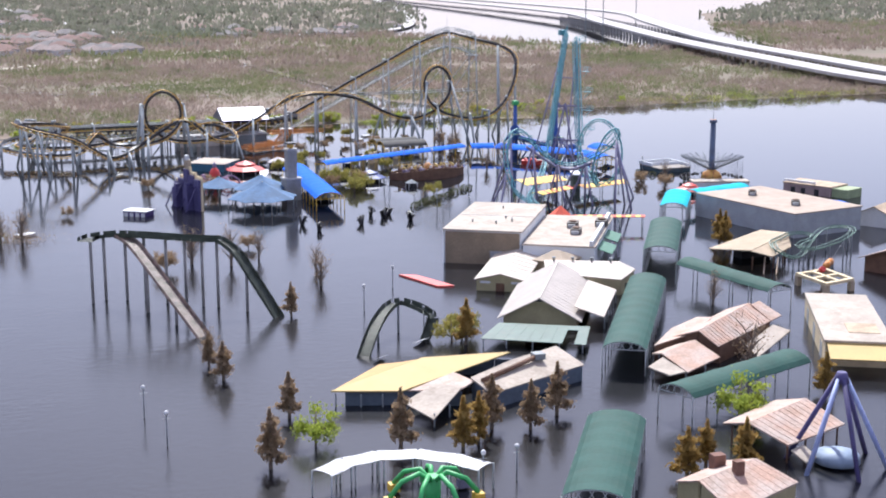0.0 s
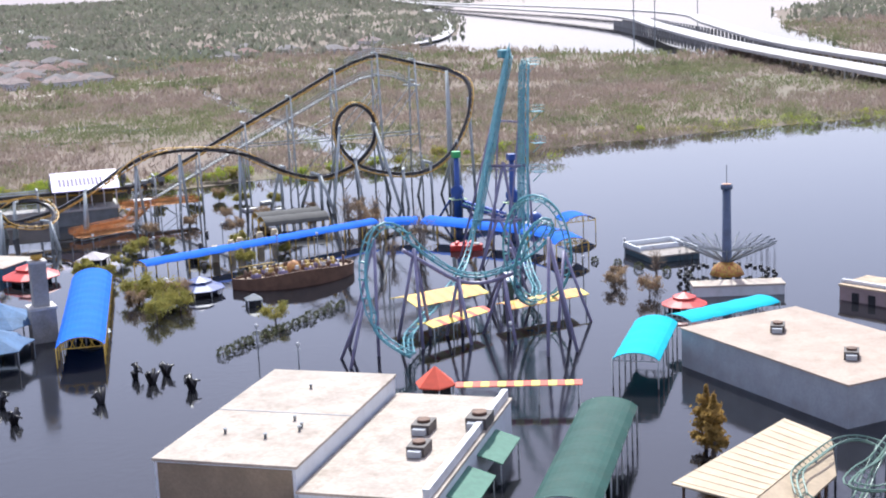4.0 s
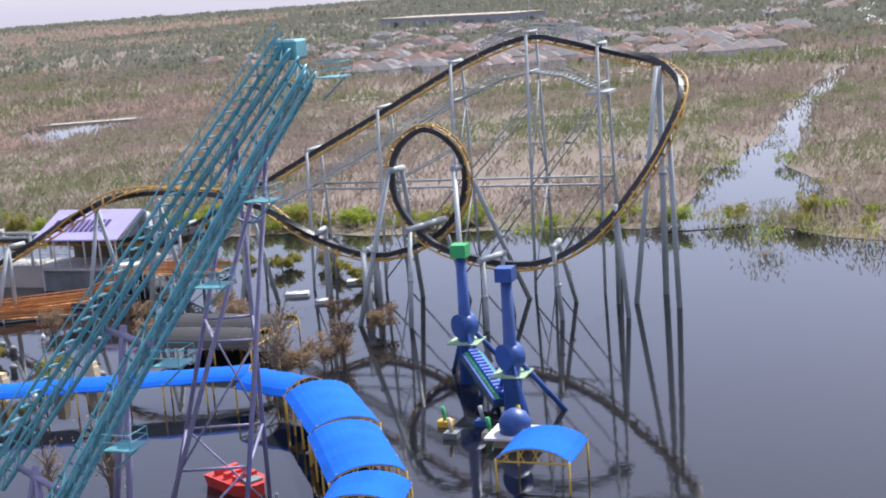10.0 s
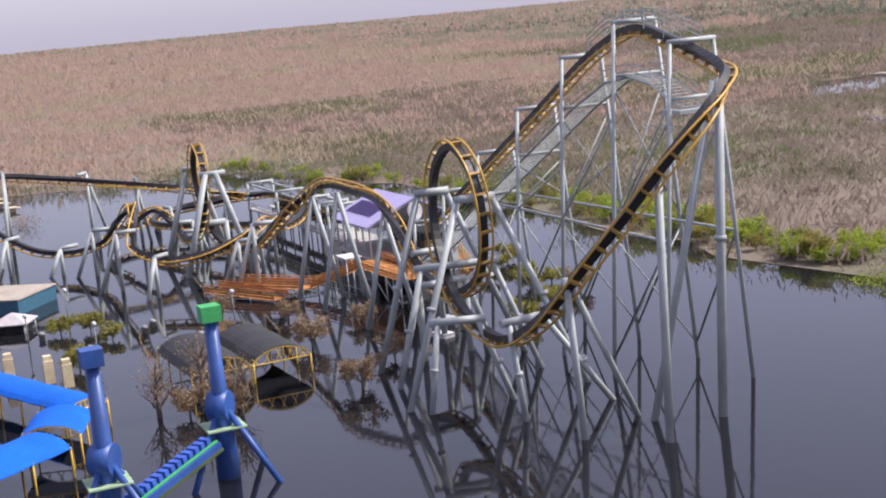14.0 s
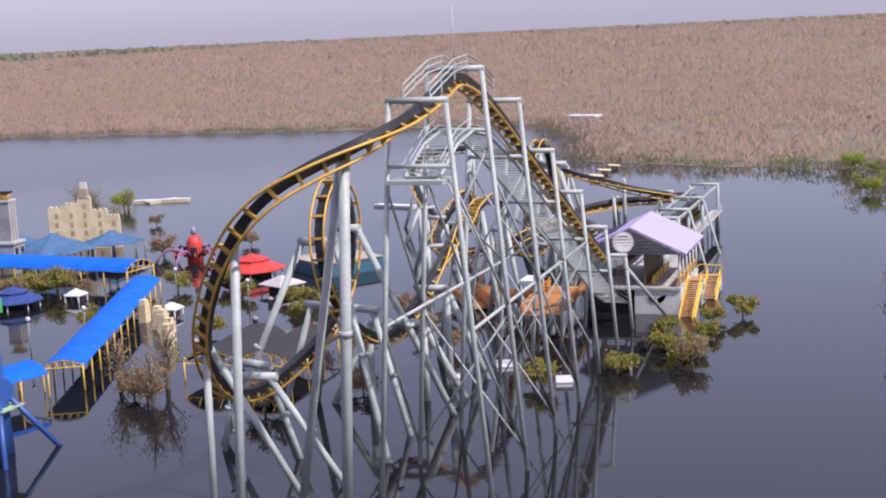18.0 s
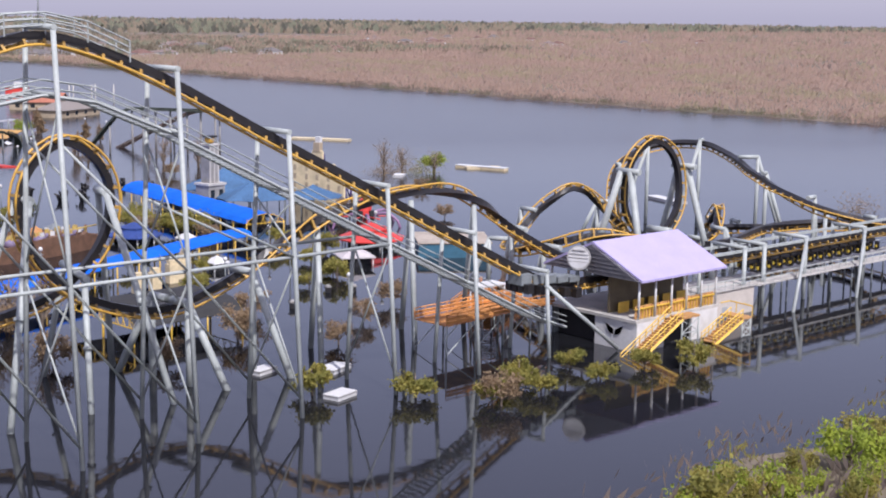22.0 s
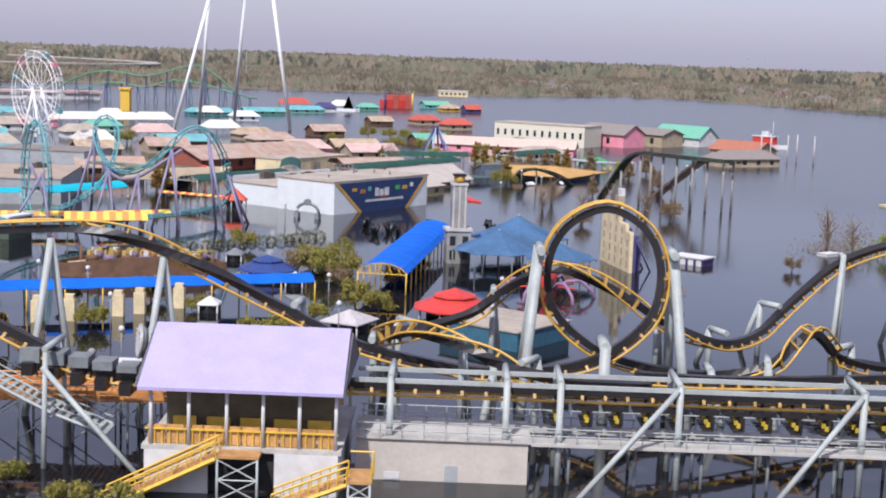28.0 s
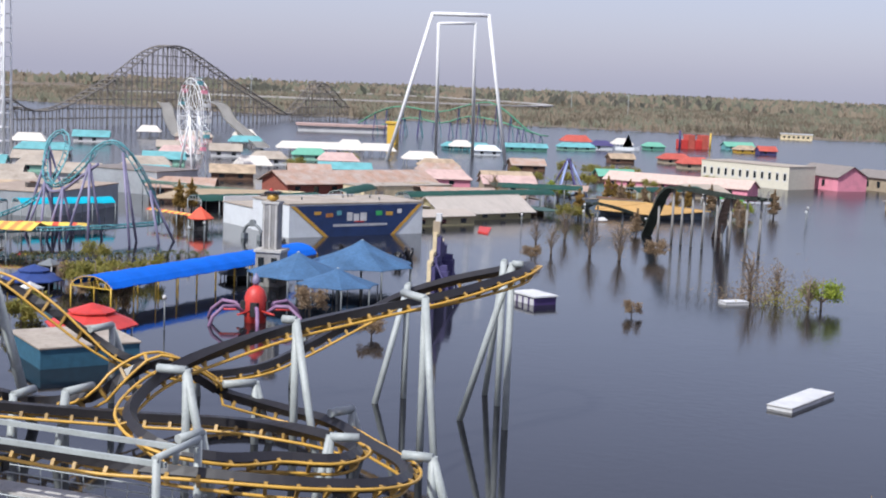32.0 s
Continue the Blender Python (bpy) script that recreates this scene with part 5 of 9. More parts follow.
def gable_house(name, p, q, W, eave, ridge, wall, roof, label, category="building", group="", over=0.6, ribs=0, gable=None, open_sides=False, hip=0.0):
    """A pitched-roof building with its ridge from p to q."""
    L = math.hypot(q[0] - p[0], q[1] - p[1])
    th = thing(name, label, category, group, at=(*p, 0), turn=along(p, q))
    h, t = W / 2, 0.22
    if open_sides:
        for x in np.linspace(0.4, L - 0.4, max(2, int(L / 4) + 1)):
            for y in (-h + 0.4, h - 0.4):
                bar("post", (x, y, -1), (x, y, eave), 0.13, wall, th, 6)
    else:
        boxpart("wall", 0, -h, -1.5, L, -h + t, eave, wall, th)
        boxpart("wall", 0, h - t, -1.5, L, h, eave, wall, th)
        for x0 in (0, L - t):
            boxpart("wall", x0, -h + t, -1.5, x0 + t, h - t, eave, wall, th)
        if not hip:
            for x0 in (0, L - t):
                b3 = bmesh.new()
                vs = [b3.verts.new(v) for x in (x0, x0 + t) for v in ((x, -h, eave), (x, h, eave), (x, 0, ridge - 0.1))]
                for f in ((0, 1, 2), (5, 4, 3), (0, 3, 4, 1), (1, 4, 5, 2), (2, 5, 3, 0)):
                    b3.faces.new([vs[k] for k in f])
                part("gable", b3, gable or wall, th)
        for k in range(int(L / 5)):
            x = 2 + k * 5
            for y in (-h - 0.03, h - 0.05):
                boxpart("window", x, y, eave * 0.25, x + 1.4, y + 0.08, eave * 0.7, GLASS, th)
    drop = (ridge - eave) / h * over
    for s in (-1, 1):
        slab("roof_slope", [(-over + hip, 0, ridge), (L + over - hip, 0, ridge), (L + over, s * (h + over), eave - drop), (-over, s * (h + over), eave - drop)][::s], 0.16, roof, th)
        for k in range(ribs):
            x = -over + (L + 2 * over) * (k + 0.5) / ribs
            b3 = bmesh.new()
            tube(b3, [(min(max(x, hip - over), L + over - hip), 0, ridge + 0.02), (x, s * (h + over), eave - drop + 0.02)], 0.025, 4)
            part("roof_rib", b3, roof, th)
    if hip:
        for x0, x1 in ((-over, -over + hip), (L + over, L + over - hip)):
            pts = [(x0, -h - over, eave - drop), (x1, 0, ridge), (x0, h + over, eave - drop)]
            slab("roof_hip", pts if x0 < 0 else pts[::-1], 0.16, roof, th)
    return th


def ac_unit(x, y, z, s, label="dark rooftop air conditioner on a stained white roof"):
    th = thing("air_conditioner", label, "air conditioner", "rooftop units", at=(x, y, z), turn=55)
    boxpart("case", -s, -s * 0.7, 0, s, s * 0.7, s * 0.75, mat("brown_unit_case", (0.1, 0.085, 0.075), 0.7, 0, 0.3, 1.0), th)
    b3 = bmesh.new()
    tube(b3, [(0, 0, s * 0.75), (0, 0, s * 0.95)], s * 0.5, 12)
    part("fan_cowl", b3, BROWNW, th)
    boxpart("hood", s, -s * 0.5, s * 0.1, s * 1.5, s * 0.5, s * 0.55, GREYWALL, th)


TA = along((55.3, 148.2), (71.3, 171.3))
HALLW = mat("bright_white_siding", (0.66, 0.69, 0.71), 0.6, 0, 0.08, 0.4, grime=0.12)
hall = flat_house("mural_hall", (55.3, 148.2), 28.0, 13.6, 5.75, TA, HALLW, WHITEROOF, "large white hall with a dark blue mural wall", vents=6, seams=1)
boxpart("back_wall_cladding", 27.98, 0.3, -1.2, 28.06, 13.3, 5.6, mat("brown_wall_cladding", (0.27, 0.21, 0.14), 0.85, 0, 0.2, 0.4, grime=0.3), hall, "tan cladding on the rear wall")
boxpart("loading_door", 28.06, 8.2, -1.2, 28.12, 11.8, 2.4, GREYWALL, hall)
slab_pts = [(1.0, -0.02, 5.5), (27.0, -0.02, 5.5), (20.4, -0.02, -0.6), (8.6, -0.02, -0.6)]
bm = bmesh.new()
vs = [bm.verts.new((x, y + o, z)) for o in (0.0, -0.08) for x, y, z in slab_pts]
for f in ((3, 2, 1, 0), (4, 5, 6, 7), (0, 1, 5, 4), (1, 2, 6, 5), (2, 3, 7, 6), (3, 0, 4, 7)):
    bm.faces.new([vs[k] for k in f])
part("mural_panel", bm, MURAL, hall, "navy mural panel tapering downwards")
for xa, xb in (((0.2, 5.5), (8.0, -0.8)), ((27.8, 5.5), (21.0, -0.8))):
    bm = bmesh.new()
    (x0, z0), (x1, z1) = xa, xb
    vs = [bm.verts.new((x + d, y, z)) for y in (-0.03, -0.12) for x, z, d in ((x0, z0, 0), (x0, z0, 0.9 if x0 < 9 else -0.9), (x1, z1, 0.9 if x0 < 9 else -0.9), (x1, z1, 0))]
    for f in ((0, 1, 2, 3), (7, 6, 5, 4), (0, 4, 5, 1), (1, 5, 6, 2), (2, 6, 7, 3), (3, 7, 4, 0)):
        bm.faces.new([vs[k] for k in f])
    part("mural_stripe", bm, YELLOW, hall, "yellow diagonal mural stripe")
for k, (x, z, w_, h_, m_) in enumerate(((12.2, 3.5, 1.1, 1.5, WHITE), (13.6, 3.3, 1.1, 1.3, WHITE), (15.1, 3.4, 1.3, 1.5, WHITE), (5.6, 4.2, 1.3, 0.6, YELLOW), (8.0, 3.8, 1.4, 0.7, ORANGEW), (10.0, 4.2, 0.9, 0.8, TEAL),
                                       (18.4, 4.0, 1.3, 0.8, GREENP), (20.6, 3.9, 1.4, 0.7, YELLOW), (22.8, 4.3, 0.9, 0.8, WHITE), (14.2, 2.6, 2.0, 0.25, RED))):
    boxpart("mural_emblem", x - w_ / 2, -0.16, z - h_ / 2, x + w_ / 2, -0.1, z + h_ / 2, m_, hall, "plain coloured mural shape")
for k in range(22):
    boxpart("mural_letter_bar", 8.9 + k * 0.52, -0.15, 1.75, 9.2 + k * 0.52, -0.1, 2.2, WHITE, hall)
low = flat_house("low_hall", (44.0, 156.6), 28.4, 12.2, 3.85, TA, HALLW, WHITEROOF, "lower flat-roofed hall with stained white roof", vents=0)
boxpart("parapet", -0.2, 11.3, 4.1, 28.4, 11.9, 5.0, WHITE, low)
for x, y, s in ((45.3, 169.5, 1.3), (47.6, 175.2, 1.25), (39.8, 170.2, 1.5)):
    ac_unit(x, y, 4.1, s)
for k in range(2):
    aw = thing("green_awning", "green fabric awning sloping from a low hall", "awning", "green awnings", at=(38.3 + 6.2 * k * 0.95, 168.5 + 9.2 * k * 0.95, 0), turn=TA)
    slab("cover", [(0, 0, 3.2), (7.5, 0, 3.2), (7.5, 3.2, 2.2), (0, 3.2, 2.2)], 0.12, mat("light_green_canvas", (0.07, 0.19, 0.13), 0.7, 0, 0.2), aw)
    for x in (0.2, 7.3):
        bar("post", (x, 3.0, -1), (x, 3.0, 2.2), 0.07, STEEL, aw, 6)
ware = flat_house("warehouse", (6.2, 148.7), 28.2, 17.4, 4.55, 98.0, GREYWALL, mat("tan_membrane_roof", (0.39, 0.31, 0.245), 0.85, 0, 0.15, 0.3, grime=0.35), "long grey metal warehouse with pinkish-tan flat roof", parapet=0.2)
for x, y in ((-2.9, 155.2), (-3.8, 168.4)):
    ac_unit(x, y, 4.75, 1.15)
def panel_roof(th, pts, roof, wall=None, thick=0.16, name="roof", inset=0.35, edges=None, ribs=0):
    """A sloping roof panel over walls set back from its edge; ribs run from its first side to its third."""
    P = [Vector(p) for p in pts]
    if (P[1] - P[0]).cross(P[2] - P[0]).z < 0:
        P.reverse()
    slab(name, P, thick, roof, th)
    c = sum(P, Vector()) / len(P)
    if wall:
        Q = [p + (c - p) * (inset / max(1.0, (c - p).length)) for p in P]
        for i in range(len(Q)):
            if edges is not None and i not in edges:
                continue
            a, b = Q[i], Q[(i + 1) % len(Q)]
            n = Vector((b.y - a.y, a.x - b.x, 0)).normalized() * 0.1
            b3 = bmesh.new()
            vs = [b3.verts.new(v) for o in (-1, 1) for v in ((a.x + n.x * o, a.y + n.y * o, -1.2), (b.x + n.x * o, b.y + n.y * o, -1.2), (b.x + n.x * o, b.y + n.y * o, b.z - thick), (a.x + n.x * o, a.y + n.y * o, a.z - thick))]
            for f in ((0, 1, 2, 3), (7, 6, 5, 4), (0, 4, 5, 1), (1, 5, 6, 2), (2, 6, 7, 3), (3, 7, 4, 0)):
                b3.faces.new([vs[k] for k in f])
            part("wall", b3, wall, th)
    for k in range(ribs):
        f = (k + 0.5) / ribs
        bar("roof_rib", P[0].lerp(P[1], f) + Vector((0, 0, 0.01)), P[3].lerp(P[2], f) + Vector((0, 0, 0.01)), 0.03, roof, th, 4)


def posts(th, spots, top, r=0.09, m=DARKSTEEL):
    for x, y in spots:
        bar("post", (x, y, -1), (x, y, top), r, m, th, 6)


OLIVEW = mat("olive_tan_wall", (0.36, 0.32, 0.18), 0.85, 0, 0.15, 0.5, grime=0.15)
SHEETR = mat("pale_grey_metal_roof", (0.47, 0.42, 0.37), 0.6, 0, 0.1, 0.4, grime=0.15)
gh = gable_house("gable_hall", (75.2, 217.4), (62.4, 197.4), 10.4, 1.85, 4.6, OLIVEW, SHEETR, "pale metal-roofed gabled hall with an olive-tan gable end", over=0.8, ribs=16)
mesh_part("gable_vent", [(-0.06, -0.6, 3.9), (-0.06, 0.6, 3.9), (-0.06, 0, 4.35), (0.02, -0.6, 3.9), (0.02, 0.6, 3.9), (0.02, 0, 4.35)], [(0, 1, 2), (5, 4, 3), (0, 3, 4, 1), (1, 4, 5, 2), (2, 5, 3, 0)], DARK, gh, "dark triangular attic vent")
wing = thing("hall_wing", "bright sheet-roofed side wing on posts beside a gabled hall", "building")
panel_roof(wing, [(60.6, 204.3, 3.0), (57.6, 207.9, 2.0), (67.4, 222.0, 2.0), (70.3, 218.5, 3.0)], mat("bright_sheet_roof", (0.47, 0.41, 0.35), 0.6, 0, 0.08, 0.4, grime=0.12), name="wing_roof")
posts(wing, ((67.0, 221.4), (64.8, 218.2), (62.4, 214.8), (60.2, 211.6), (58.0, 208.4)), 2.0, 0.12, DARKSTEEL)
boxpart("ridge_cap", -0.8, -0.12, 4.55, 24.6, 0.12, 4.68, SHEETR, gh)
lean = thing("green_leanto", "faded green metal lean-to roof along a hall, one panel missing", "canopy")
FGREEN = mat("faded_green_roof", (0.05, 0.105, 0.085), 0.6, 0, 0.2, 0.5, grime=0.15)
LQ = [Vector(p) for p in ((81.6, 217.5, 1.5), (70.8, 224.3, 1.5), (75.2, 231.4, 1.2), (86.9, 223.1, 1.2))]
for k in range(9):
    if k == 7:
        continue
    a, b = LQ[0].lerp(LQ[1], k / 9), LQ[0].lerp(LQ[1], (k + 0.985) / 9)
    c, d = LQ[3].lerp(LQ[2], (k + 0.985) / 9), LQ[3].lerp(LQ[2], k / 9)
    panel_roof(lean, [a, b, c, d], FGREEN, thick=0.1, name="roof_panel")
panel_roof(lean, [LQ[0].lerp(LQ[1], 0.76), LQ[0].lerp(LQ[1], 0.9), LQ[0].lerp(LQ[1], 0.9).lerp(LQ[3].lerp(LQ[2], 0.9), 0.25), LQ[0].lerp(LQ[1], 0.76).lerp(LQ[3].lerp(LQ[2], 0.76), 0.25)], FGREEN, thick=0.1, name="roof_panel")
posts(lean, [(LQ[3].lerp(LQ[2], f).x, LQ[3].lerp(LQ[2], f).y) for f in (0.03, 0.25, 0.5, 0.75, 0.97)], 1.2)
boxpart("counter", 76.0, 222.8, -1.0, 80.0, 223.2, 0.9, BROWNW, lean)
shop = gable_house("white_roofed_shop", (71.1, 194.7), (60.0, 178.0), 7.6, 2.0, 2.95, OLIVEW, mat("white_sheet_roof", (0.46, 0.4, 0.34), 0.6, 0, 0.08, 0.4, grime=0.12), "small shop with a broad white low-pitched roof", over=0.35, ribs=8)
boxpart("front_door", -0.06, -0.7, -0.6, 0.02, 0.7, 1.3, BROWNW, shop)
for y in (-2.6, 2.4):
    boxpart("front_hatch", -0.1, y - 0.8, 1.25, 0.02, y + 0.8, 1.6, WHITE, shop)
gable_house("hipped_shed", (57.8, 183.0), (54.8, 187.4), 6.0, 2.4, 3.7, TANWALL, mat("tan_shingle_roof", (0.42, 0.34, 0.25), 0.85, 0, 0.2, 0.5, grime=0.3), "small tan hipped roof behind a flat shop", over=0.3, hip=2.4)
fshop = thing("white_flat_shop", "low shop with a broad white sheet roof and four vents", "building")
panel_roof(fshop, [(61.2, 190.2, 3.4), (50.4, 195.9, 3.4), (49.0, 198.7, 2.6), (54.9, 204.6, 2.6), (63.8, 195.9, 2.7)], mat("white_sheet_roof", (0, 0, 0)), OLIVEW)
for k in range(4):
    x, y = 60.0 - 2.7 * k, 191.3 + 1.45 * k
    b3 = bmesh.new()
    tube(b3, [(x, y, 3.3), (x, y, 3.75), (x, y, 3.8), (x, y, 4.05)], [0.16, 0.16, 0.32, 0.3], 8)
    part("roof_vent", b3, DARKSTEEL, fshop)
for k in range(14):
    f = (k + 0.5) / 14
    bar("roof_rib", (61.0 - 10.4 * f, 190.5 + 5.6 * f, 3.42), (63.4 - 8.6 * f, 196.2 + 8.2 * f, 2.66), 0.03, mat("white_sheet_roof", (0, 0, 0)), fshop, 4)
boxpart("service_door", 52.4, 202.2, -0.6, 53.2, 202.6, 1.4, DARK, fshop)
tanp = thing("tan_pavilion", "open pavilion with a broad tan sheet roof, its deck under water", "pavilion")
TANSH = mat("tan_sheet_roof", (0.43, 0.335, 0.22), 0.7, 0, 0.14, 0.3, grime=0.18)
panel_roof(tanp, [(26.2, 197.4, 3.6), (11.0, 186.6, 3.6), (9.6, 176.4, 2.2), (28.1, 187.5, 2.2)], TANSH, ribs=14)
panel_roof(tanp, [(26.2, 197.4, 3.5), (11.0, 186.6, 3.5), (14.6, 192.6, 2.5), (22.7, 198.6, 2.5)], TANSH)
posts(tanp, ((27.2, 188.0), (22.0, 185.0), (17.0, 182.0), (11.0, 178.4), (25.4, 196.8), (21.6, 197.4), (17.8, 194.8), (15.0, 191.6), (11.6, 186.8)), 2.3, 0.13, BROWNW)
boxpart("counter", 16.0, 186.0, -1.0, 22.0, 188.6, 1.3, DARK, tanp)
for a, b in (((25.6, 200.4, 0.1), (22.6, 196.4, 2.0)), ((23.8, 201.4, 0.1), (20.8, 197.6, 2.0))):
    bm_ = thing("fallen_beam", "pale timber beam leaning from a drowned pavilion into the water", "beam", "fallen beams")
    bar("beam", a, b, 0.12, TANROOF, bm_, 4)
# yellow-roofed restaurant
rest = thing("yellow_restaurant", "restaurant with a long yellow sheet roof and torn white flat roofs", "building")
YSHEET = mat("yellow_roof_sheet", (0.47, 0.34, 0.12), 0.7, 0, 0.08, 0.4, grime=0.08)
RWALL = mat("blue_grey_wall", (0.1, 0.13, 0.17), 0.8, 0, 0.2)
panel_roof(rest, [(113.4, 240.4, 2.0), (100.2, 235.9, 3.4), (88.9, 237.1, 3.2), (105.7, 243.5, 2.0)], YSHEET, name="yellow_roof")
panel_roof(rest, [(113.0, 240.2, 2.0), (100.2, 235.7, 3.36), (88.9, 236.9, 3.16), (89.4, 231.0, 1.5), (103.6, 229.6, 1.2)], mat("ochre_roof_sheet", (0.48, 0.29, 0.1), 0.75, 0, 0.12, 0.4, grime=0.15), name="ochre_roof")
panel_roof(rest, [(82.3, 236.7, 3.2), (81.0, 241.9, 2.0), (96.5, 248.4, 2.0), (97.4, 244.3, 2.9), (90.3, 240.3, 3.2)], WHITEROOF, RWALL, name="white_roof")
panel_roof(rest, [(101.7, 243.9, 2.6), (99.4, 246.5, 2.6), (105.2, 252.2, 1.2), (106.6, 246.4, 1.6)], WHITEROOF, name="white_roof")
panel_roof(rest, [(104.9, 243.1, 1.85), (98.0, 240.6, 2.6), (97.0, 244.6, 2.5), (99.8, 246.6, 2.3)], RUSTROOF, name="torn_roof")
bar("roof_duct", (96.4, 245.6, 2.75), (86.6, 240.4, 3.35), 0.32, BROWNW, rest, 8)
boxpart("roof_hood", 86.0, 239.8, 3.0, 87.4, 241.2, 3.75, DARKSTEEL, rest)
for (x0, y0), (x1, y1) in (((111.6, 240.4), (105.4, 242.6)), ((105.4, 242.6), (99.0, 245.6)), ((111.4, 239.8), (102.0, 233.2)), ((102.0, 233.2), (90.0, 234.6)), ((90.0, 234.8), (83.6, 237.4))):
    b3 = bmesh.new()
    box(b3, 0, -0.1, -1.2, math.hypot(x1 - x0, y1 - y0), 0.1, 1.75, pose(x0, y0, 0, 0, 0, along((x0, y0), (x1, y1))))
    part("wall", b3, RWALL, rest)
posts(rest, ((112.9, 240.6), (110.2, 241.8), (107.8, 242.6), (104.8, 251.4), (106.2, 246.6), (102.0, 249.0)), 1.6, 0.1)
# rusty roofed market halls
RR = "weathered hall with a rusty pink corrugated roof"
mk = thing("market_hall", RR + " and a torn porch", "building", "rusty halls")
panel_roof(mk, [(63.2, 239.7, 4.0), (48.4, 229.5, 4.0), (47.8, 233.9, 2.4), (61.8, 242.3, 2.4)], RUSTROOF, BROWNW, ribs=18)
panel_roof(mk, [(48.8, 230.4, 4.04), (46.6, 229.3, 4.04), (45.6, 233.2, 2.8), (47.9, 234.0, 2.44)], RUSTROOF)
panel_roof(mk, [(63.2, 239.6, 3.96), (48.4, 229.4, 3.96), (50.4, 226.8, 2.6), (65.0, 236.6, 2.6)], RUSTROOF, BROWNW)
panel_roof(mk, [(68.9, 238.2, 2.2), (63.6, 233.6, 2.8), (57.0, 229.6, 2.8), (56.0, 231.8, 3.2), (62.4, 237.8, 3.2)], RUSTROOF, BROWNW, name="side_roof")
panel_roof(mk, [(64.1, 240.3, 3.0), (63.1, 244.8, 1.8), (69.8, 247.9, 1.4), (70.6, 243.0, 2.6)], RUSTROOF, name="porch_roof")
panel_roof(mk, [(64.1, 240.2, 2.96), (70.6, 242.9, 2.56), (70.4, 240.2, 1.8), (66.0, 238.4, 2.0)], RUSTROOF, name="porch_roof")
panel_roof(mk, [(70.5, 243.2, 2.2), (69.9, 247.6, 1.4), (72.4, 247.9, 1.3), (73.5, 244.6, 1.6)], WHITEROOF, name="porch_roof")
panel_roof(mk, [(58.0, 242.9, 2.4), (48.8, 235.8, 2.4), (46.6, 236.8, 1.6), (58.4, 246.2, 1.6)], WHITEROOF, name="porch_roof")
posts(mk, ((69.6, 247.2), (73.0, 245.0), (66.2, 246.2), (58.2, 245.8), (54.4, 243.0), (50.6, 240.0), (47.0, 237.0), (68.2, 238.4), (45.8, 233.0)), 1.5, 0.11)
mk2 = thing("market_hall", RR + " on open posts", "building", "rusty halls")
panel_roof(mk2, [(77.7, 272.3, 3.6), (67.0, 267.7, 3.6), (65.9, 273.1, 2.2), (75.6, 276.4, 2.2)], RUSTROOF, ribs=11)
panel_roof(mk2, [(77.7, 272.2, 3.56), (67.0, 267.6, 3.56), (68.0, 263.6, 2.3), (78.3, 268.4, 2.4)], RUSTROOF)
posts(mk2, ((77.4, 269.0), (75.2, 275.8), (72.2, 274.8), (69.2, 273.8), (66.6, 272.8), (68.6, 264.4), (73.0, 266.6)), 2.2, 0.11, BROWNW)
panel_roof(mk2, [(75.2, 276.4, 1.6), (73.2, 275.8, 1.7), (72.6, 277.4, 0.9), (74.6, 278.2, 0.8)], WHITEROOF, name="fallen_sheet")
mk3 = thing("market_hall", RR + " and a brick chimney", "building", "rusty halls")
panel_roof(mk3, [(91.5, 284.6, 3.6), (83.1, 281.6, 3.6), (80.9, 285.4, 2.2), (90.9, 289.4, 2.2)], RUSTROOF, OLIVEW, ribs=10)
panel_roof(mk3, [(91.5, 284.5, 3.56), (83.1, 281.5, 3.56), (84.0, 278.0, 2.3), (91.9, 281.2, 2.4)], RUSTROOF, OLIVEW)
boxpart("chimney", 86.2, 283.4, 2.6, 87.1, 284.2, 4.6, mat("brick_chimney", (0.2, 0.1, 0.07), 0.85, 0, 0.3), mk3)
boxpart("chimney", 85.9, 279.6, 2.2, 87.2, 280.6, 4.0, mat("brick_chimney", (0, 0, 0)), mk3)
creamh = flat_house("cream_roof_hall", (42.3, 252.4), 26.0, 8.4, 3.2, -121, CREAM, WHITEROOF, "long hall with a torn pale roof and yellow end awning", doors=3)
boxpart("torn_patch", 4.0, 1.0, 3.45, 9.0, 5.0, 3.52, TANROOF, creamh)
slab("end_awning", [(0.1, 8.2, 3.1), (-4.4, 8.2, 2.2), (-4.4, 0.2, 2.2), (0.1, 0.2, 3.1)][::-1], 0.12, YSHEET, creamh, "yellow sheet awning")
for y in (0.5, 8.0):
    bar("awning_post", (-4.2, y, -1), (-4.2, y, 2.2), 0.09, DARKSTEEL, creamh, 6)
gable_house("brick_gable_hall", (12.0, 228.0), (36.0, 262.0), 13, 3.2, 5.6, mat("red_wood_wall", (0.3, 0.09, 0.06), 0.8, 0, 0.2), RUSTROOF, "large hall with red gable and faded pink roof", over=1.0, ribs=14)
gable_house("timber_hall", (-6.2, 203.4), (6.5, 208.5), 9, 2.6, 4.4, BROWNW, RUSTROOF, "low hall with tan and rust roof", over=0.8)
flat_house("grey_arcade", (-26.0, 206.0), 22.0, 14.0, 5.2, -10, GREYWALL, mat("brown_grey_roof", (0.24, 0.21, 0.19), 0.85, 0, 0.2, 0.4), "grey windowless arcade building")
dock = flat_house("dock_building", (-17.4, 85.0), 10.0, 8.6, 0.9, 90, mat("dark_teal_wall", (0.05, 0.09, 0.11), 0.7, 0, 0.2), mat("grey_deck_boards", (0.3, 0.27, 0.24), 0.85, 0, 0.25, 0.6, grime=0.3), "low flat ride dock drowned to its roof")
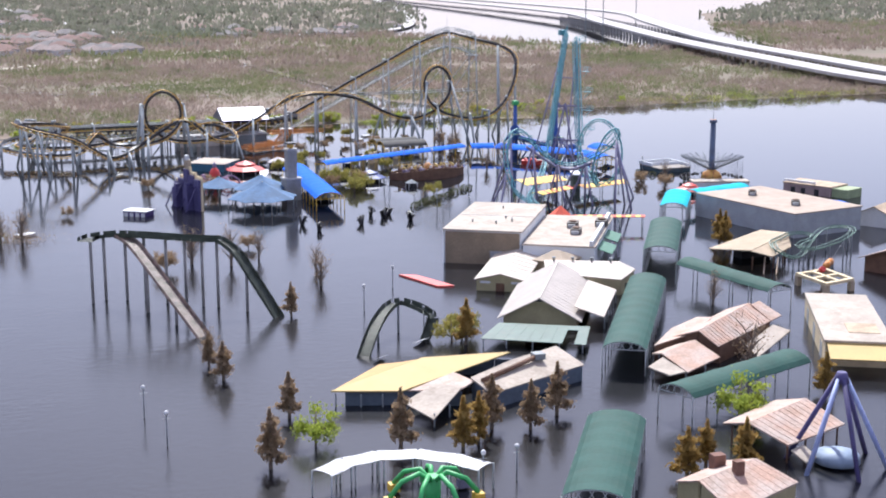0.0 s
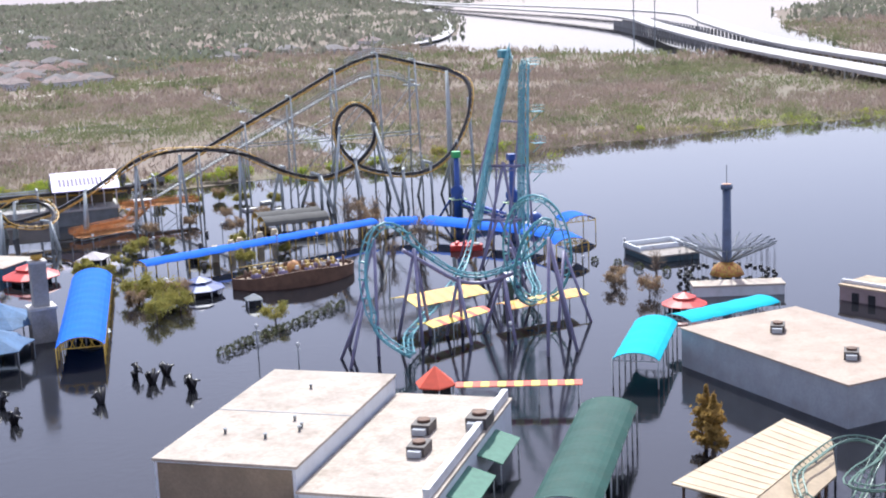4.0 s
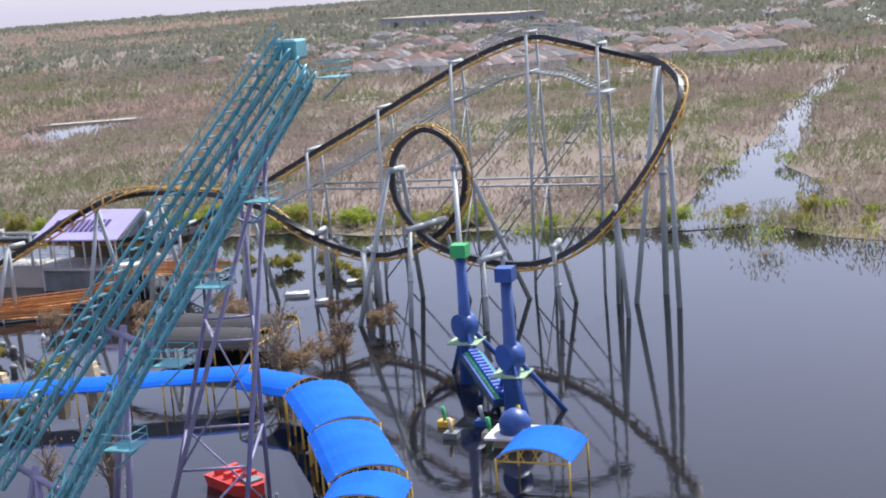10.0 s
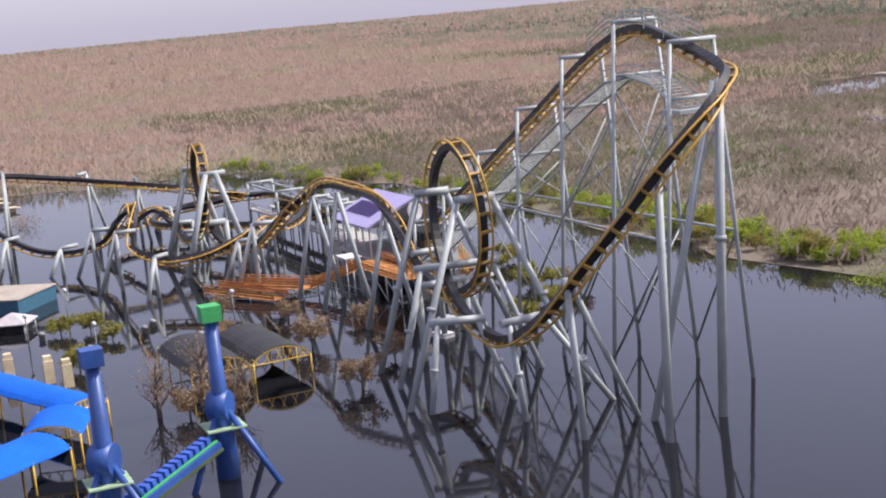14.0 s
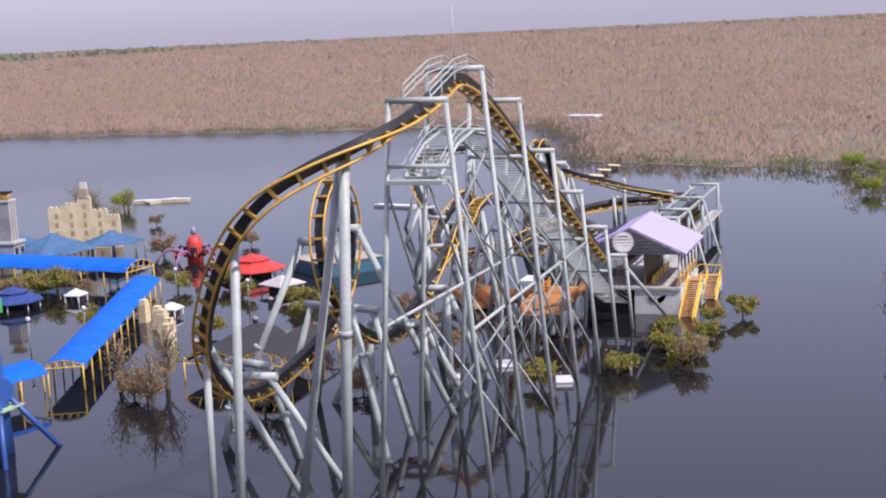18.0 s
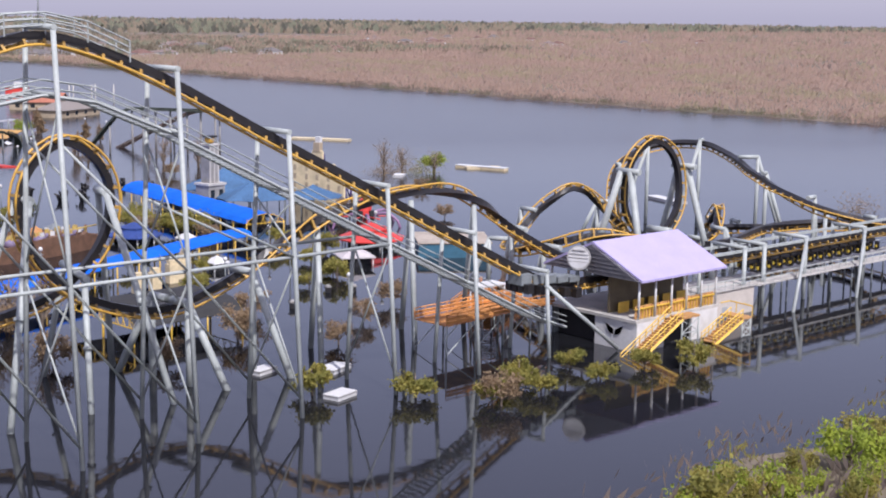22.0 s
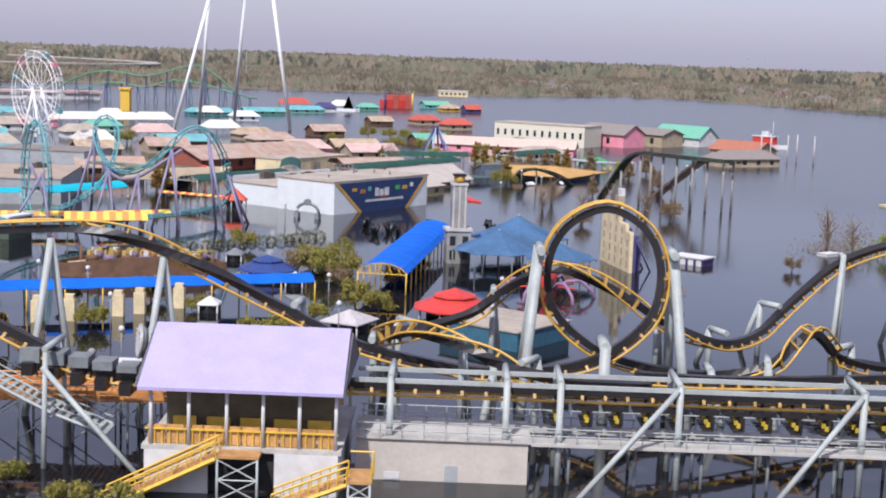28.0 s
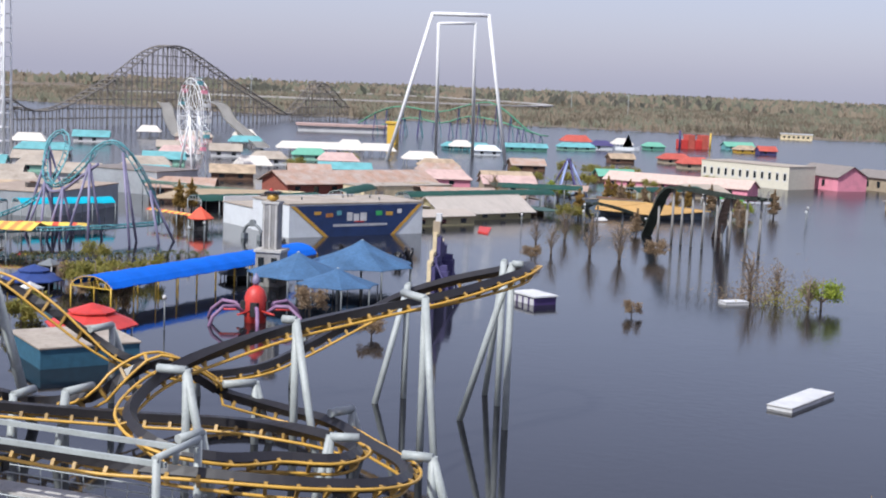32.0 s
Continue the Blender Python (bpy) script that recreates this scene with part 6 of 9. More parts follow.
for x0, y0, x1, y1 in ((-0.2, -0.2, 0.1, 8.8), (0.1, -0.2, 6.0, 0.1), (4.6, 0.2, 4.9, 8.4), (0.1, 8.5, 9.6, 8.8)):
    boxpart("parapet_wall", x0, y0, 1.16, x1, y1, 1.9, HALLW, dock)
flat_house("white_kiosk_row", (-12.0, 118.6), 13.0, 3.4, 1.4, 160, WHITE, WHITEROOF, "long low white counter roof beside the swing ride")
dh = flat_house("dockside_house", (-29.0, 129.5), 12.0, 7.0, 2.0, 112, mat("dusky_pink_wall", (0.34, 0.25, 0.24), 0.8, 0, 0.2, 0.4, grime=0.25), TANROOF, "dusky pink flat-roofed dockside house with a green end")
boxpart("green_wing", 12.02, 0.6, -1, 16.0, 6.4, 1.9, mat("pale_green_wall", (0.3, 0.36, 0.2), 0.8, 0, 0.2, 0.4), dh)
for x in (2.0, 4.6, 8.0):
    boxpart("door", x, -0.08, -0.8, x + 1.1, 0.02, 1.3, DARK, dh)
boxpart("white_beam", -0.4, 1.0, 2.3, 7.4, 1.5, 2.75, WHITE, dh)
aw2 = thing("blue_awning", "bright blue low awning in the flood beside a dock", "awning", at=(-25.2, 150.6, 0), turn=80)
slab("cover", [(0, 0, 1.7), (6.5, 0, 1.7), (6.5, 3.4, 1.2), (0, 3.4, 1.2)], 0.1, BLUECAN, aw2)
for x in (0.2, 6.3):
    bar("post", (x, 3.2, -1), (x, 3.2, 1.2), 0.07, STEEL, aw2, 6)
# little steel coaster and its bare platform frame
kid = thing("kiddie_coaster", "small green steel coaster on dark posts standing in the flood", "roller coaster")
KGREEN = mat("grey_green_track", (0.16, 0.26, 0.2), 0.5, 0, 0.25, 0.8)
KROWS = [(21.0, 197.0, 3.4), (19.0, 193.3, 3.8), (15.5, 190.8, 3.9), (11.8, 188.4, 3.9), (9.2, 188.0, 3.8), (8.2, 190.2, 3.6), (10.6, 192.6, 3.5), (13.8, 194.6, 3.6), (16.0, 196.6, 3.4), (14.0, 198.2, 3.2), (10.7, 197.4, 3.4), (6.3, 195.8, 3.8), (1.6, 192.6, 4.2), (0.0, 189.4, 4.4), (2.4, 188.0, 4.4), (6.6, 189.8, 4.2), (11.4, 193.3, 3.0), (16.0, 197.6, 2.2), (19.4, 199.0, 2.4), (21.0, 197.0, 3.4)]
KS = spline(KROWS, 0.8)
KT = np.gradient(KS, axis=0)
KN = np.stack([-KT[:, 1], KT[:, 0], 0 * KT[:, 0]], 1)
KN /= np.linalg.norm(KN, axis=1)[:, None]
for e in (-0.5, 0.5):
    b3 = bmesh.new()
    tube(b3, KS + KN * e, 0.08, 5)
    part("rail", b3, KGREEN, kid)
b3 = bmesh.new()
tube(b3, KS - np.array((0, 0, 0.35)), 0.1, 5)
part("track_spine", b3, KGREEN, kid)
b3 = bmesh.new()
for p, n_ in zip(KS, KN):
    tube(b3, [p - n_ * 0.5, p - np.array((0, 0, 0.35)), p + n_ * 0.5], 0.045, 4, False)
tagged(part("cross_tie", b3, KGREEN, kid), "small green track ties", kind="stuff")
for p in KS[::5]:
    bar("support_post", (p[0], p[1], -1), (p[0], p[1], p[2] - 0.35), 0.11, DARKSTEEL, kid, 6)
for i in range(0, len(KS) - 6, 10):
    bar("diagonal_brace", (KS[i][0], KS[i][1], 0.2), (KS[i + 5][0], KS[i + 5][1], KS[i + 5][2] - 0.6), 0.05, DARKSTEEL, kid, 5)
for x, y in ((12.0, 200.0), (13.6, 201.4)):
    kc = thing("coaster_car", "small orange coaster car stranded beside its track", "coaster car", "little cars", at=(x, y, 0), turn=40)
    b3 = bmesh.new()
    tube(b3, [(-1.0, 0, 0.6), (-0.8, 0, 0.9), (0.7, 0, 0.9), (1.1, 0, 0.6)], [0.3, 0.6, 0.6, 0.2], 8)
    part("body", b3, mat("orange_car_paint", (0.65, 0.25, 0.04), 0.45), kc)
    boxpart("base", -1.0, -0.5, -0.6, 1.0, 0.5, 0.5, DARKSTEEL, kc)
gridp = thing("bare_platform_frame", "cream grid-shaped platform frame with open bays on short piers", "platform")
GA, GB, GC_, GD = (Vector(p) for p in ((25.0, 209.0, 2.0), (18.9, 208.0, 2.0), (19.5, 215.2, 2.0), (25.2, 216.4, 2.0)))
for k in range(3):
    for (a, b), (c, d) in (((GA, GB), (GD, GC_)), ((GA, GD), (GB, GC_))):
        p, q_ = a.lerp(b, k / 2), c.lerp(d, k / 2)
        u = (q_ - p).normalized() * 0.3
        w = Vector((-u.y, u.x, 0))
        z_ = 0.004 * k + (0.012 if a is GA and b is GD else 0)
        slab("frame_beam", [v + Vector((0, 0, z_)) for v in (p - u - w, q_ + u - w, q_ + u + w, p - u + w)], 0.45, CREAM, gridp)
for v in (GA, GB, GC_, GD, (GA + GC_) / 2):
    boxpart("pier", v.x - 0.4, v.y - 0.4, -1, v.x + 0.4, v.y + 0.4, 1.55, TANWALL, gridp)
bar("platform_wheel", (20.6, 209.0, 2.1), (20.6, 209.6, 2.5), 0.5, RED, gridp, 10)

# striped ride canopies
STRIPE = mat("yellow_stripe_canvas", (0.78, 0.58, 0.1), 0.7, 0, 0.1)
STRIPE_O = mat("orange_stripe_canvas", (0.66, 0.3, 0.08), 0.7, 0, 0.12)
STRIPE_R = mat("red_stripe_canvas", (0.68, 0.1, 0.05), 0.7, 0, 0.1)
for (p, q, w_, z_, cols) in (((30.0, 112.6), (18.2, 109.4), 7.0, 2.9, (STRIPE, STRIPE_O)), ((4.6, 115.6), (17.6, 118.8), 4.2, 2.2, (STRIPE, STRIPE_O)), ((35.6, 150.8), (22.6, 156.2), 1.9, 2.3, (STRIPE_R, STRIPE)), ((20.6, 119.4), (30.8, 124.6), 3.2, 2.4, (STRIPE_R, STRIPE, STRIPE))):
    L = math.hypot(q[0] - p[0], q[1] - p[1])
    th = thing("striped_canopy", "yellow and red striped ride queue canopy", "canopy", "striped canopies", at=(*p, 0), turn=along(p, q))
    n = int(L / 0.9)
    for k in range(n):
        x0, x1 = L * k / n, L * (k + 1) / n
        b3 = bmesh.new()
        plate(b3, [(x0, -w_ / 2, z_), (x1, -w_ / 2, z_), (x1, 0, z_ + w_ * 0.12), (x0, 0, z_ + w_ * 0.12)], 0.1)
        plate(b3, [(x0, 0, z_ + w_ * 0.12), (x1, 0, z_ + w_ * 0.12), (x1, w_ / 2, z_), (x0, w_ / 2, z_)], 0.1)
        part("stripe", b3, cols[k % len(cols)], th)
    for k in range(4):
        for e in (-1, 1):
            bar("post", (L * (k + 0.1) / 3.2, e * w_ * 0.45, -1), (L * (k + 0.1) / 3.2, e * w_ * 0.45, z_), 0.08, STEEL, th, 6)
pavilion(37.4, 149.0, 2.4, 2.2, 4.2, STRIPE_R, "small red and yellow striped tent", 6, 1, post=STEEL)

# white-roofed queue shed and a red punt beside the lifts
qs = thing("queue_shed", "dark green shed with a flat white roof beside the lift", "shed", at=(11.9, 106.1, 0), turn=70)
boxpart("wall", -2.7, -0.8, -1, 2.7, 0.8, 3.1, mat("dark_green_boards", (0.08, 0.11, 0.08), 0.8, 0, 0.25, 0.8), qs)
boxpart("roof", -2.9, -1.0, 3.1, 2.9, 1.0, 3.4, HALLW, qs)
boxpart("door", 0.4, 0.8, 0.0, 1.3, 0.85, 2.1, GREYWALL, qs)
punt = thing("red_boat", "low red ride boat drifting beside the lift tower", "boat", at=(5.0, 68.4, 0), turn=152)
bm = bmesh.new()
tubev = [[bm.verts.new((x, y * w, z)) for y, z in ((-1, -0.2), (-1.25, 1.0), (1.25, 1.0), (1, -0.2))] for x, w in ((-2.6, 1.2), (1.4, 1.2), (2.9, 0.35))]
for a_, b_ in zip(tubev, tubev[1:]):
    for i in range(4):
        bm.faces.new((a_[i], b_[i], b_[(i + 1) % 4], a_[(i + 1) % 4]))
bm.faces.new(tubev[0])
bm.faces.new(tubev[-1][::-1])
part("hull", bm, RED, punt)
for x in (-1.6, -0.3, 0.9):
    boxpart("bench", x - 0.25, -1.0, 0.95, x + 0.25, 1.0, 1.45, RED, punt)
boxpart("bow_cover", 1.3, -0.7, 0.95, 2.4, 0.7, 1.2, DARKSTEEL, punt)

# rest of the boomerang: cobra roll, loop, station track
COBRA = [(36.5, 136.5, 2.4, *U), (38.8, 132.4, 4.2, 0, -0.4, 0.9), (39.6, 129.0, 8.0, 0.2, -1, 0.2), (39.0, 126.2, 12.0, 0.3, -1, -0.2), (37.4, 124.6, 15.0, 0.2, -0.6, -0.8), (35.4, 124.0, 16.0, 0, -0.2, -1), (33.0, 123.6, 15.0, -0.5, 0.1, -0.9),
         (29.8, 123.8, 12.0, -0.4, 0.3, 0.6), (25.8, 124.4, 9.2, 0, 0, 1), (22.4, 125.6, 8.8, 0, 0, 1), (19.4, 128.4, 10.4, 0.3, 0.3, 0.8), (17.2, 132.0, 13.2, 0.8, 0.2, 0.1), (16.6, 134.2, 15.6, 0.6, 0, -0.8), (18.0, 135.2, 16.6, -0.2, 0, -1), (19.6, 134.4, 15.0, -0.8, 0, -0.5),
         (20.0, 131.6, 11.0, -0.9, 0, 0.2), (18.6, 127.4, 6.4, -0.5, 0, 0.8), (14.6, 121.4, 3.2, 0, 0, 1), (9.0, 115.0, 2.4, 0, 0, 1)]
pipe_track(COBRA, boomer)
cu, ce = Vector((-0.5, 0.86, 0)), Vector((0.86, 0.5, 0))
ring = []
for k in range(19):
    a = -math.pi / 2 + 2 * math.pi * k / 18
    c = Vector((11.6, 117.0, 9.5)) + cu * (5.0 * math.cos(a)) + Vector((0, 0, 6.9 * math.sin(a))) + ce * (k / 18 - 0.5) * 2.4
    nn = -(cu * math.cos(a) + Vector((0, 0, 1)) * math.sin(a))
    ring.append((*c, *nn))
pipe_track(ring, boomer)
pipe_track([(27, 116, 2.4, *U), (30, 121, 2.4, *U), (34, 128, 2.4, *U), (36.5, 136.5, 2.4, *U)], boomer)
for (x, y, z), feet in (((37.0, 124.6, 14.6), ((40.5, 121.5), (38.0, 127.6))), ((31.4, 123.6, 12.6), ((33.4, 120.4), (31.8, 127), (28.6, 120.8))), ((25.8, 124.4, 8.4), ((27.0, 121.6), (24.4, 121.4), (25.4, 128))), ((20.4, 127.0, 8.8), ((18.6, 123.5), (22.4, 123.0), (20.4, 131))),
                        ((16.6, 133.4, 14.2), ((12.8, 131.2), (14.6, 137.5), (19.0, 137.8))), ((39.6, 128.6, 8.4), ((43.0, 126.4), (43, 131.6))), ((13.9, 112.8, 9.0), ((9.0, 108.8), (16.4, 108.6))), ((9.4, 121.4, 9.6), ((6.6, 124.5), (12.4, 125.6)))):
    for fx, fy in feet:
        bar("support_column", (x, y, z), (fx, fy, -1), 0.22, PURPLE, boomer)
CRADLE = spline([(33.0, 123.7, 12.6), (29.8, 123.8, 10.4), (25.8, 124.4, 7.9), (22.4, 125.6, 7.5), (19.4, 128.4, 9.0)], 0.8)
bm = bmesh.new()
tube(bm, CRADLE, 0.26, 8)
part("cradle_beam", bm, PURPLE, boomer, "purple curved support beam")

# ---- swing ride ----
swing = thing("swing_ride", "tall dark swing ride mast with a ring of raised steel arms", "ride", at=(-21.6, 111.3, 0))
bm = bmesh.new()
tube(bm, [(0, 0, -1), (0, 0, 1.5), (0, 0, 14.2)], [0.9, 0.75, 0.62], 14)
SWM = mat("blue_grey_mast_paint", (0.09, 0.12, 0.19), 0.5, 0, 0.25, 0.6, grime=0.15)
part("mast", bm, SWM, swing)
bm = bmesh.new()
tube(bm, [(0, 0, 14.0), (0, 0, 14.7)], 0.9, 14)
part("mast_cap", bm, SWM, swing)
bm = bmesh.new()
tube(bm, [(0, 0, 14.704), (0, 0, 14.8)], 0.72, 14)
part("cap_plate", bm, mat("rusty_cap_plate", (0.5, 0.27, 0.18), 0.7, 0, 0.3), swing)
bar("spire", (0, 0, 14.7), (0, 0, 17.6), 0.06, DARKSTEEL, swing, 5)
bm = bmesh.new()
tube(bm, [(0, 0, 1.0), (0, 0, 2.2), (0, 0, 2.9)], [2.6, 2.0, 0.9], 16)
part("hub_skirt", bm, mat("red_yellow_skirt", (0.55, 0.16, 0.06), 0.6, 0, 0.3, 2.5, col2=(0.7, 0.5, 0.1)), swing)
for k in range(24):
    a = 2 * math.pi * k / 24
    c, s = math.cos(a), math.sin(a)
    b3 = bmesh.new()
    tube(b3, [(c * 0.8, s * 0.8, 3.0), (c * 7.4, s * 7.4, 6.1)], 0.09, 5)
    tube(b3, [(c * 0.8, s * 0.8, 4.6), (c * 7.4, s * 7.4, 6.1)], 0.05, 4)
    part("arm", b3, DARKSTEEL, swing)
    for rr in (6.0, 7.2):
        b3 = bmesh.new()
        tube(b3, [(c * rr, s * rr, 5.1), (c * rr, s * rr, 1.2)], 0.025, 4)
        box(b3, c * rr - 0.22, s * rr - 0.22, 0.7, c * rr + 0.22, s * rr + 0.22, 1.3)
        part("hanging_seat", b3, BLACK, swing)

# ---- log flume and little arch ----
flume = thing("log_flume", "green-black log flume trough on tall posts with two steep chutes", "ride")
FL = [(132.6, 178.6, 9.7), (131.0, 176.6, 9.8), (127.6, 176.4, 9.9), (123.0, 180.2, 10.0), (118.6, 184.6, 10.1), (114.4, 188.0, 10.2)]


def trough(rows, w, parent, m, name="trough"):
    P = spline(rows, 1.2)
    for i in range(len(P) - 1):
        p, q = Vector(P[i]), Vector(P[i + 1])
        d = (q - p).normalized()
        s = d.cross(Vector((0, 0, 1))).normalized() * w / 2
        b3 = bmesh.new()
        u = Vector((0, 0, 0.6))
        a = [p - s + u, p - s, p + s, p + s + u]
        b = [q - s + u, q - s, q + s, q + s + u]
        va, vb = [b3.verts.new(v) for v in a], [b3.verts.new(v) for v in b]
        for k in range(3):
            b3.faces.new((va[k], va[k + 1], vb[k + 1], vb[k]))
        bmesh.ops.solidify(b3, geom=b3.faces[:], thickness=0.12)
        part(name, b3, m, parent)


FLM = mat("mossy_fibreglass", (0.09, 0.11, 0.09), 0.6, 0, 0.35, 0.8)
trough(FL, 2.4, flume, FLM)
trough([(127.2, 176.9, 9.8), (125.8, 182, 9.0), (123.4, 192, 5.0), (120.3, 204.6, -0.4)], 2.0, flume, mat("pale_chute", (0.38, 0.3, 0.27), 0.6, 0, 0.35, 0.8, col2=(0.2, 0.17, 0.15)), "chute")
trough([(114.4, 188.0, 10.2), (112.4, 190.2, 8.8), (110.2, 193.6, 4.6), (107.8, 197.6, -0.4)], 2.0, flume, FLM, "chute")
for x, y, z in ((131.8, 178.2, 9.6), (129.6, 176.6, 9.7), (126.6, 178.0, 9.8), (124.0, 179.6, 9.8), (121.2, 182.2, 9.9), (118.8, 184.6, 10), (116.6, 186.4, 10), (114.6, 187.8, 10), (125, 187, 6.4), (122.6, 196, 3.4), (111.2, 192, 6.4)):
    bar("flume_post", (x, y, -1), (x, y, z), 0.24, STONE, flume)
arch = thing("rock_arch_flume", "dark curved flume arch rising from the water", "ride")
trough([(103.4, 222.4, -0.5), (101.2, 219.1, 1.5), (98.4, 215.1, 3.0), (95.7, 212.1, 3.9), (94.0, 211.6, 4.1), (92.6, 213.5, 3.8), (91.6, 215.1, 3.3), (90.9, 215.9, 2.7), (91.6, 216.6, 1.4), (92.6, 217.0, -0.4)], 1.7, arch, FLM)
for x, y, z in ((94.6, 212.0, 3.9), (99.0, 216.0, 2.7)):
    bar("flume_post", (x, y, -1), (x, y, z), 0.18, DARKSTEEL, arch)
for x, y, L in ((101.6, 224.4, 1.2), (93.6, 218.6, 1.6)):
    fs = thing("torn_sheet", "torn white sheet hanging into the water below a flume arch", "debris", "torn sheets", at=(x, y, 0), turn=40)
    slab("sheet", [(-L, -0.6, 0.2), (L, -0.6, 0.35), (L * 0.8, 0.7, 0.9), (-L * 0.7, 0.6, 0.7)], 0.06, WHITE, fs)
raft = thing("red_raft", "flat red float panel drifting on the flood", "float")
slab("panel", [(82.0, 178.0, 0.25), (79.4, 179.6, 0.25), (76.6, 189.0, 0.25), (79.2, 188.4, 0.25)], 0.4, RED, raft)

# ---- film-set towers ----
gt = thing("stone_tower", "slim grey stone-faced tower with a small sign on top", "tower", at=(77.6, 97.8, 0), turn=8)
boxpart("base", -1.7, -1.6, -1, 1.7, 1.6, 4.6, STONE, gt)
boxpart("base_cornice", -1.9, -1.8, 4.6, 1.9, 1.8, 4.95, CONC, gt)
boxpart("shaft", -1.05, -1.0, 4.95, 1.05, 1.0, 11.0, STONE, gt)
boxpart("cornice", -1.2, -1.15, 11.0, 1.2, 1.15, 11.3, CONC, gt)
for x in (-0.85, 0, 0.85):
    boxpart("flute", x - 0.12, -1.1, 5.0, x + 0.12, -1.0, 10.9, CONC, gt)
for z in (0.6, 2.6):
    for x in (-0.9, 0.9):
        boxpart("window", x - 0.4, -1.66, z, x + 0.4, -1.58, z + 1.3, GLASS, gt)
bm = bmesh.new()
tube(bm, [(0, 0, 11.3), (0, 0, 11.6), (0, 0, 12.2), (0, 0, 12.3)], [0.3, 0.8, 0.8, 0.3], 12)
part("sign_drum", bm, YELLOW, gt)
boxpart("sign_cap", -0.9, -0.9, 12.3, 0.9, 0.9, 12.6, BLACK, gt)

NAVY = mat("navy_stage_paint", (0.07, 0.06, 0.17), 0.7, 0, 0.25, 0.8)
deco = thing("stage_facade", "cream stepped film-set facade with a dark navy back and braces", "facade", at=(100.6, 99.4, 0), turn=13)
for y0, y1, h in ((3.4, 6.2, 7.0), (0.9, 3.4, 7.6), (-1.4, 0.9, 8.6), (-4.2, -1.4, 6.4), (-6.2, -4.2, 5.4)):
    boxpart("facade_panel", -0.5, y0, -1, 0.0, y1, h, CREAM, deco)
    boxpart("back_panel", 0.004, y0 + 0.1, -1, 0.5, y1 - 0.1, h - 0.4, NAVY, deco)
    for z in np.arange(0.6, h - 1.2, 1.5):
        boxpart("window", -0.53, (y0 + y1) / 2 - 0.3, z, -0.48, (y0 + y1) / 2 + 0.3, z + 0.95, TANWALL, deco)
    for k in range(3):
        yy = y0 + (y1 - y0) * (k + 0.5) / 3
        boxpart("crenel", -0.55, yy - 0.2, h, 0.05, yy + 0.2, h + 0.25, CREAM, deco)
boxpart("clock_box", -0.6, -0.9, 8.6, 0.3, 0.5, 10.2, TANWALL, deco)
boxpart("spire", -0.3, -0.7, 10.2, 0.4, 0.3, 11.2, WHITE, deco)
for y in (-5, -2.0, 2.0, 5):
    bar("back_brace", (0.5, y, 5.2), (3.4, y, -0.6), 0.14, NAVY, deco)
for y, h in ((-3.2, 4.2), (2.4, 5.0)):
    boxpart("back_turret", 0.504, y - 1.0, -1, 1.9, y + 1.0, h, NAVY, deco)
    boxpart("turret_cap", 0.7, y - 0.5, h, 1.7, y + 0.5, h + 0.7, NAVY, deco)
bmk = thing("box_hut", "small floating hut with purple sides and a pale flat roof", "hut", at=(112.2, 104.8, 0), turn=-38)
boxpart("body", -2.6, -1.7, -0.8, 2.6, 1.7, 1.0, PVC, bmk)
boxpart("roof", -2.8, -1.9, 1.0, 2.8, 1.9, 1.2, WHITE, bmk)
for x in (-1.9, -0.6, 0.7, 2.0):
    boxpart("panel", x - 0.42, -1.76, -0.4, x + 0.42, -1.69, 0.8, WHITE, bmk)
    boxpart("panel", x - 0.42, 1.69, -0.4, x + 0.42, 1.76, 0.8, WHITE, bmk)

juke = thing("spinning_ride", "red round-topped ride centrepiece with curved purple arms", "ride", at=(88.8, 72.0, 0))
bm = bmesh.new()
tube(bm, [(0, 0, -1), (0, 0, 2.9), (0, 0, 3.7), (0, 0, 4.2)], [1.25, 1.25, 0.95, 0.35], 12)
part("centre_drum", bm, RED, juke)
for k in range(4):
    a = math.pi / 2 * k + 0.4
    boxpart("lit_panel", math.cos(a) * 1.22 - 0.4, math.sin(a) * 1.22 - 0.4, 0.8, math.cos(a) * 1.22 + 0.4, math.sin(a) * 1.22 + 0.4, 2.4, DARK, juke)
bm = bmesh.new()
tube(bm, [(0, 0, 4.1), (0, 0, 4.6), (0, 0, 5.0), (0, 0, 5.6)], [0.2, 0.5, 0.4, 0.08], 8)
part("finial", bm, PURPLE, juke)
for k in range(6):
    a = 2 * math.pi * k / 6
    b3 = bmesh.new()
    tube(b3, [(math.cos(a) * r_, math.sin(a) * r_, z_) for r_, z_ in ((1.0, 0.8), (2.6, 2.0), (4.2, 2.1), (5.6, 1.0), (6.2, -0.5))], 0.22, 8)
    part("arm", b3, mat("dull_purple_arm", (0.28, 0.16, 0.28), 0.6, 0, 0.3), juke)
    bar("red_arm", (math.cos(a + 0.5) * 1.0, math.sin(a + 0.5) * 1.0, 1.4), (math.cos(a + 0.5) * 4.0, math.sin(a + 0.5) * 4.0, 1.4), 0.12, RED, juke, 6)
flat_house("blue_shop", (76.2, 44.6), 9.8, 9.6, 1.9, -37, mat("teal_blue_wall", (0.04, 0.13, 0.2), 0.7, 0, 0.2), WHITEROOF, "teal-blue shop with a broken white roof, drowned to its eaves", parapet=0.15)

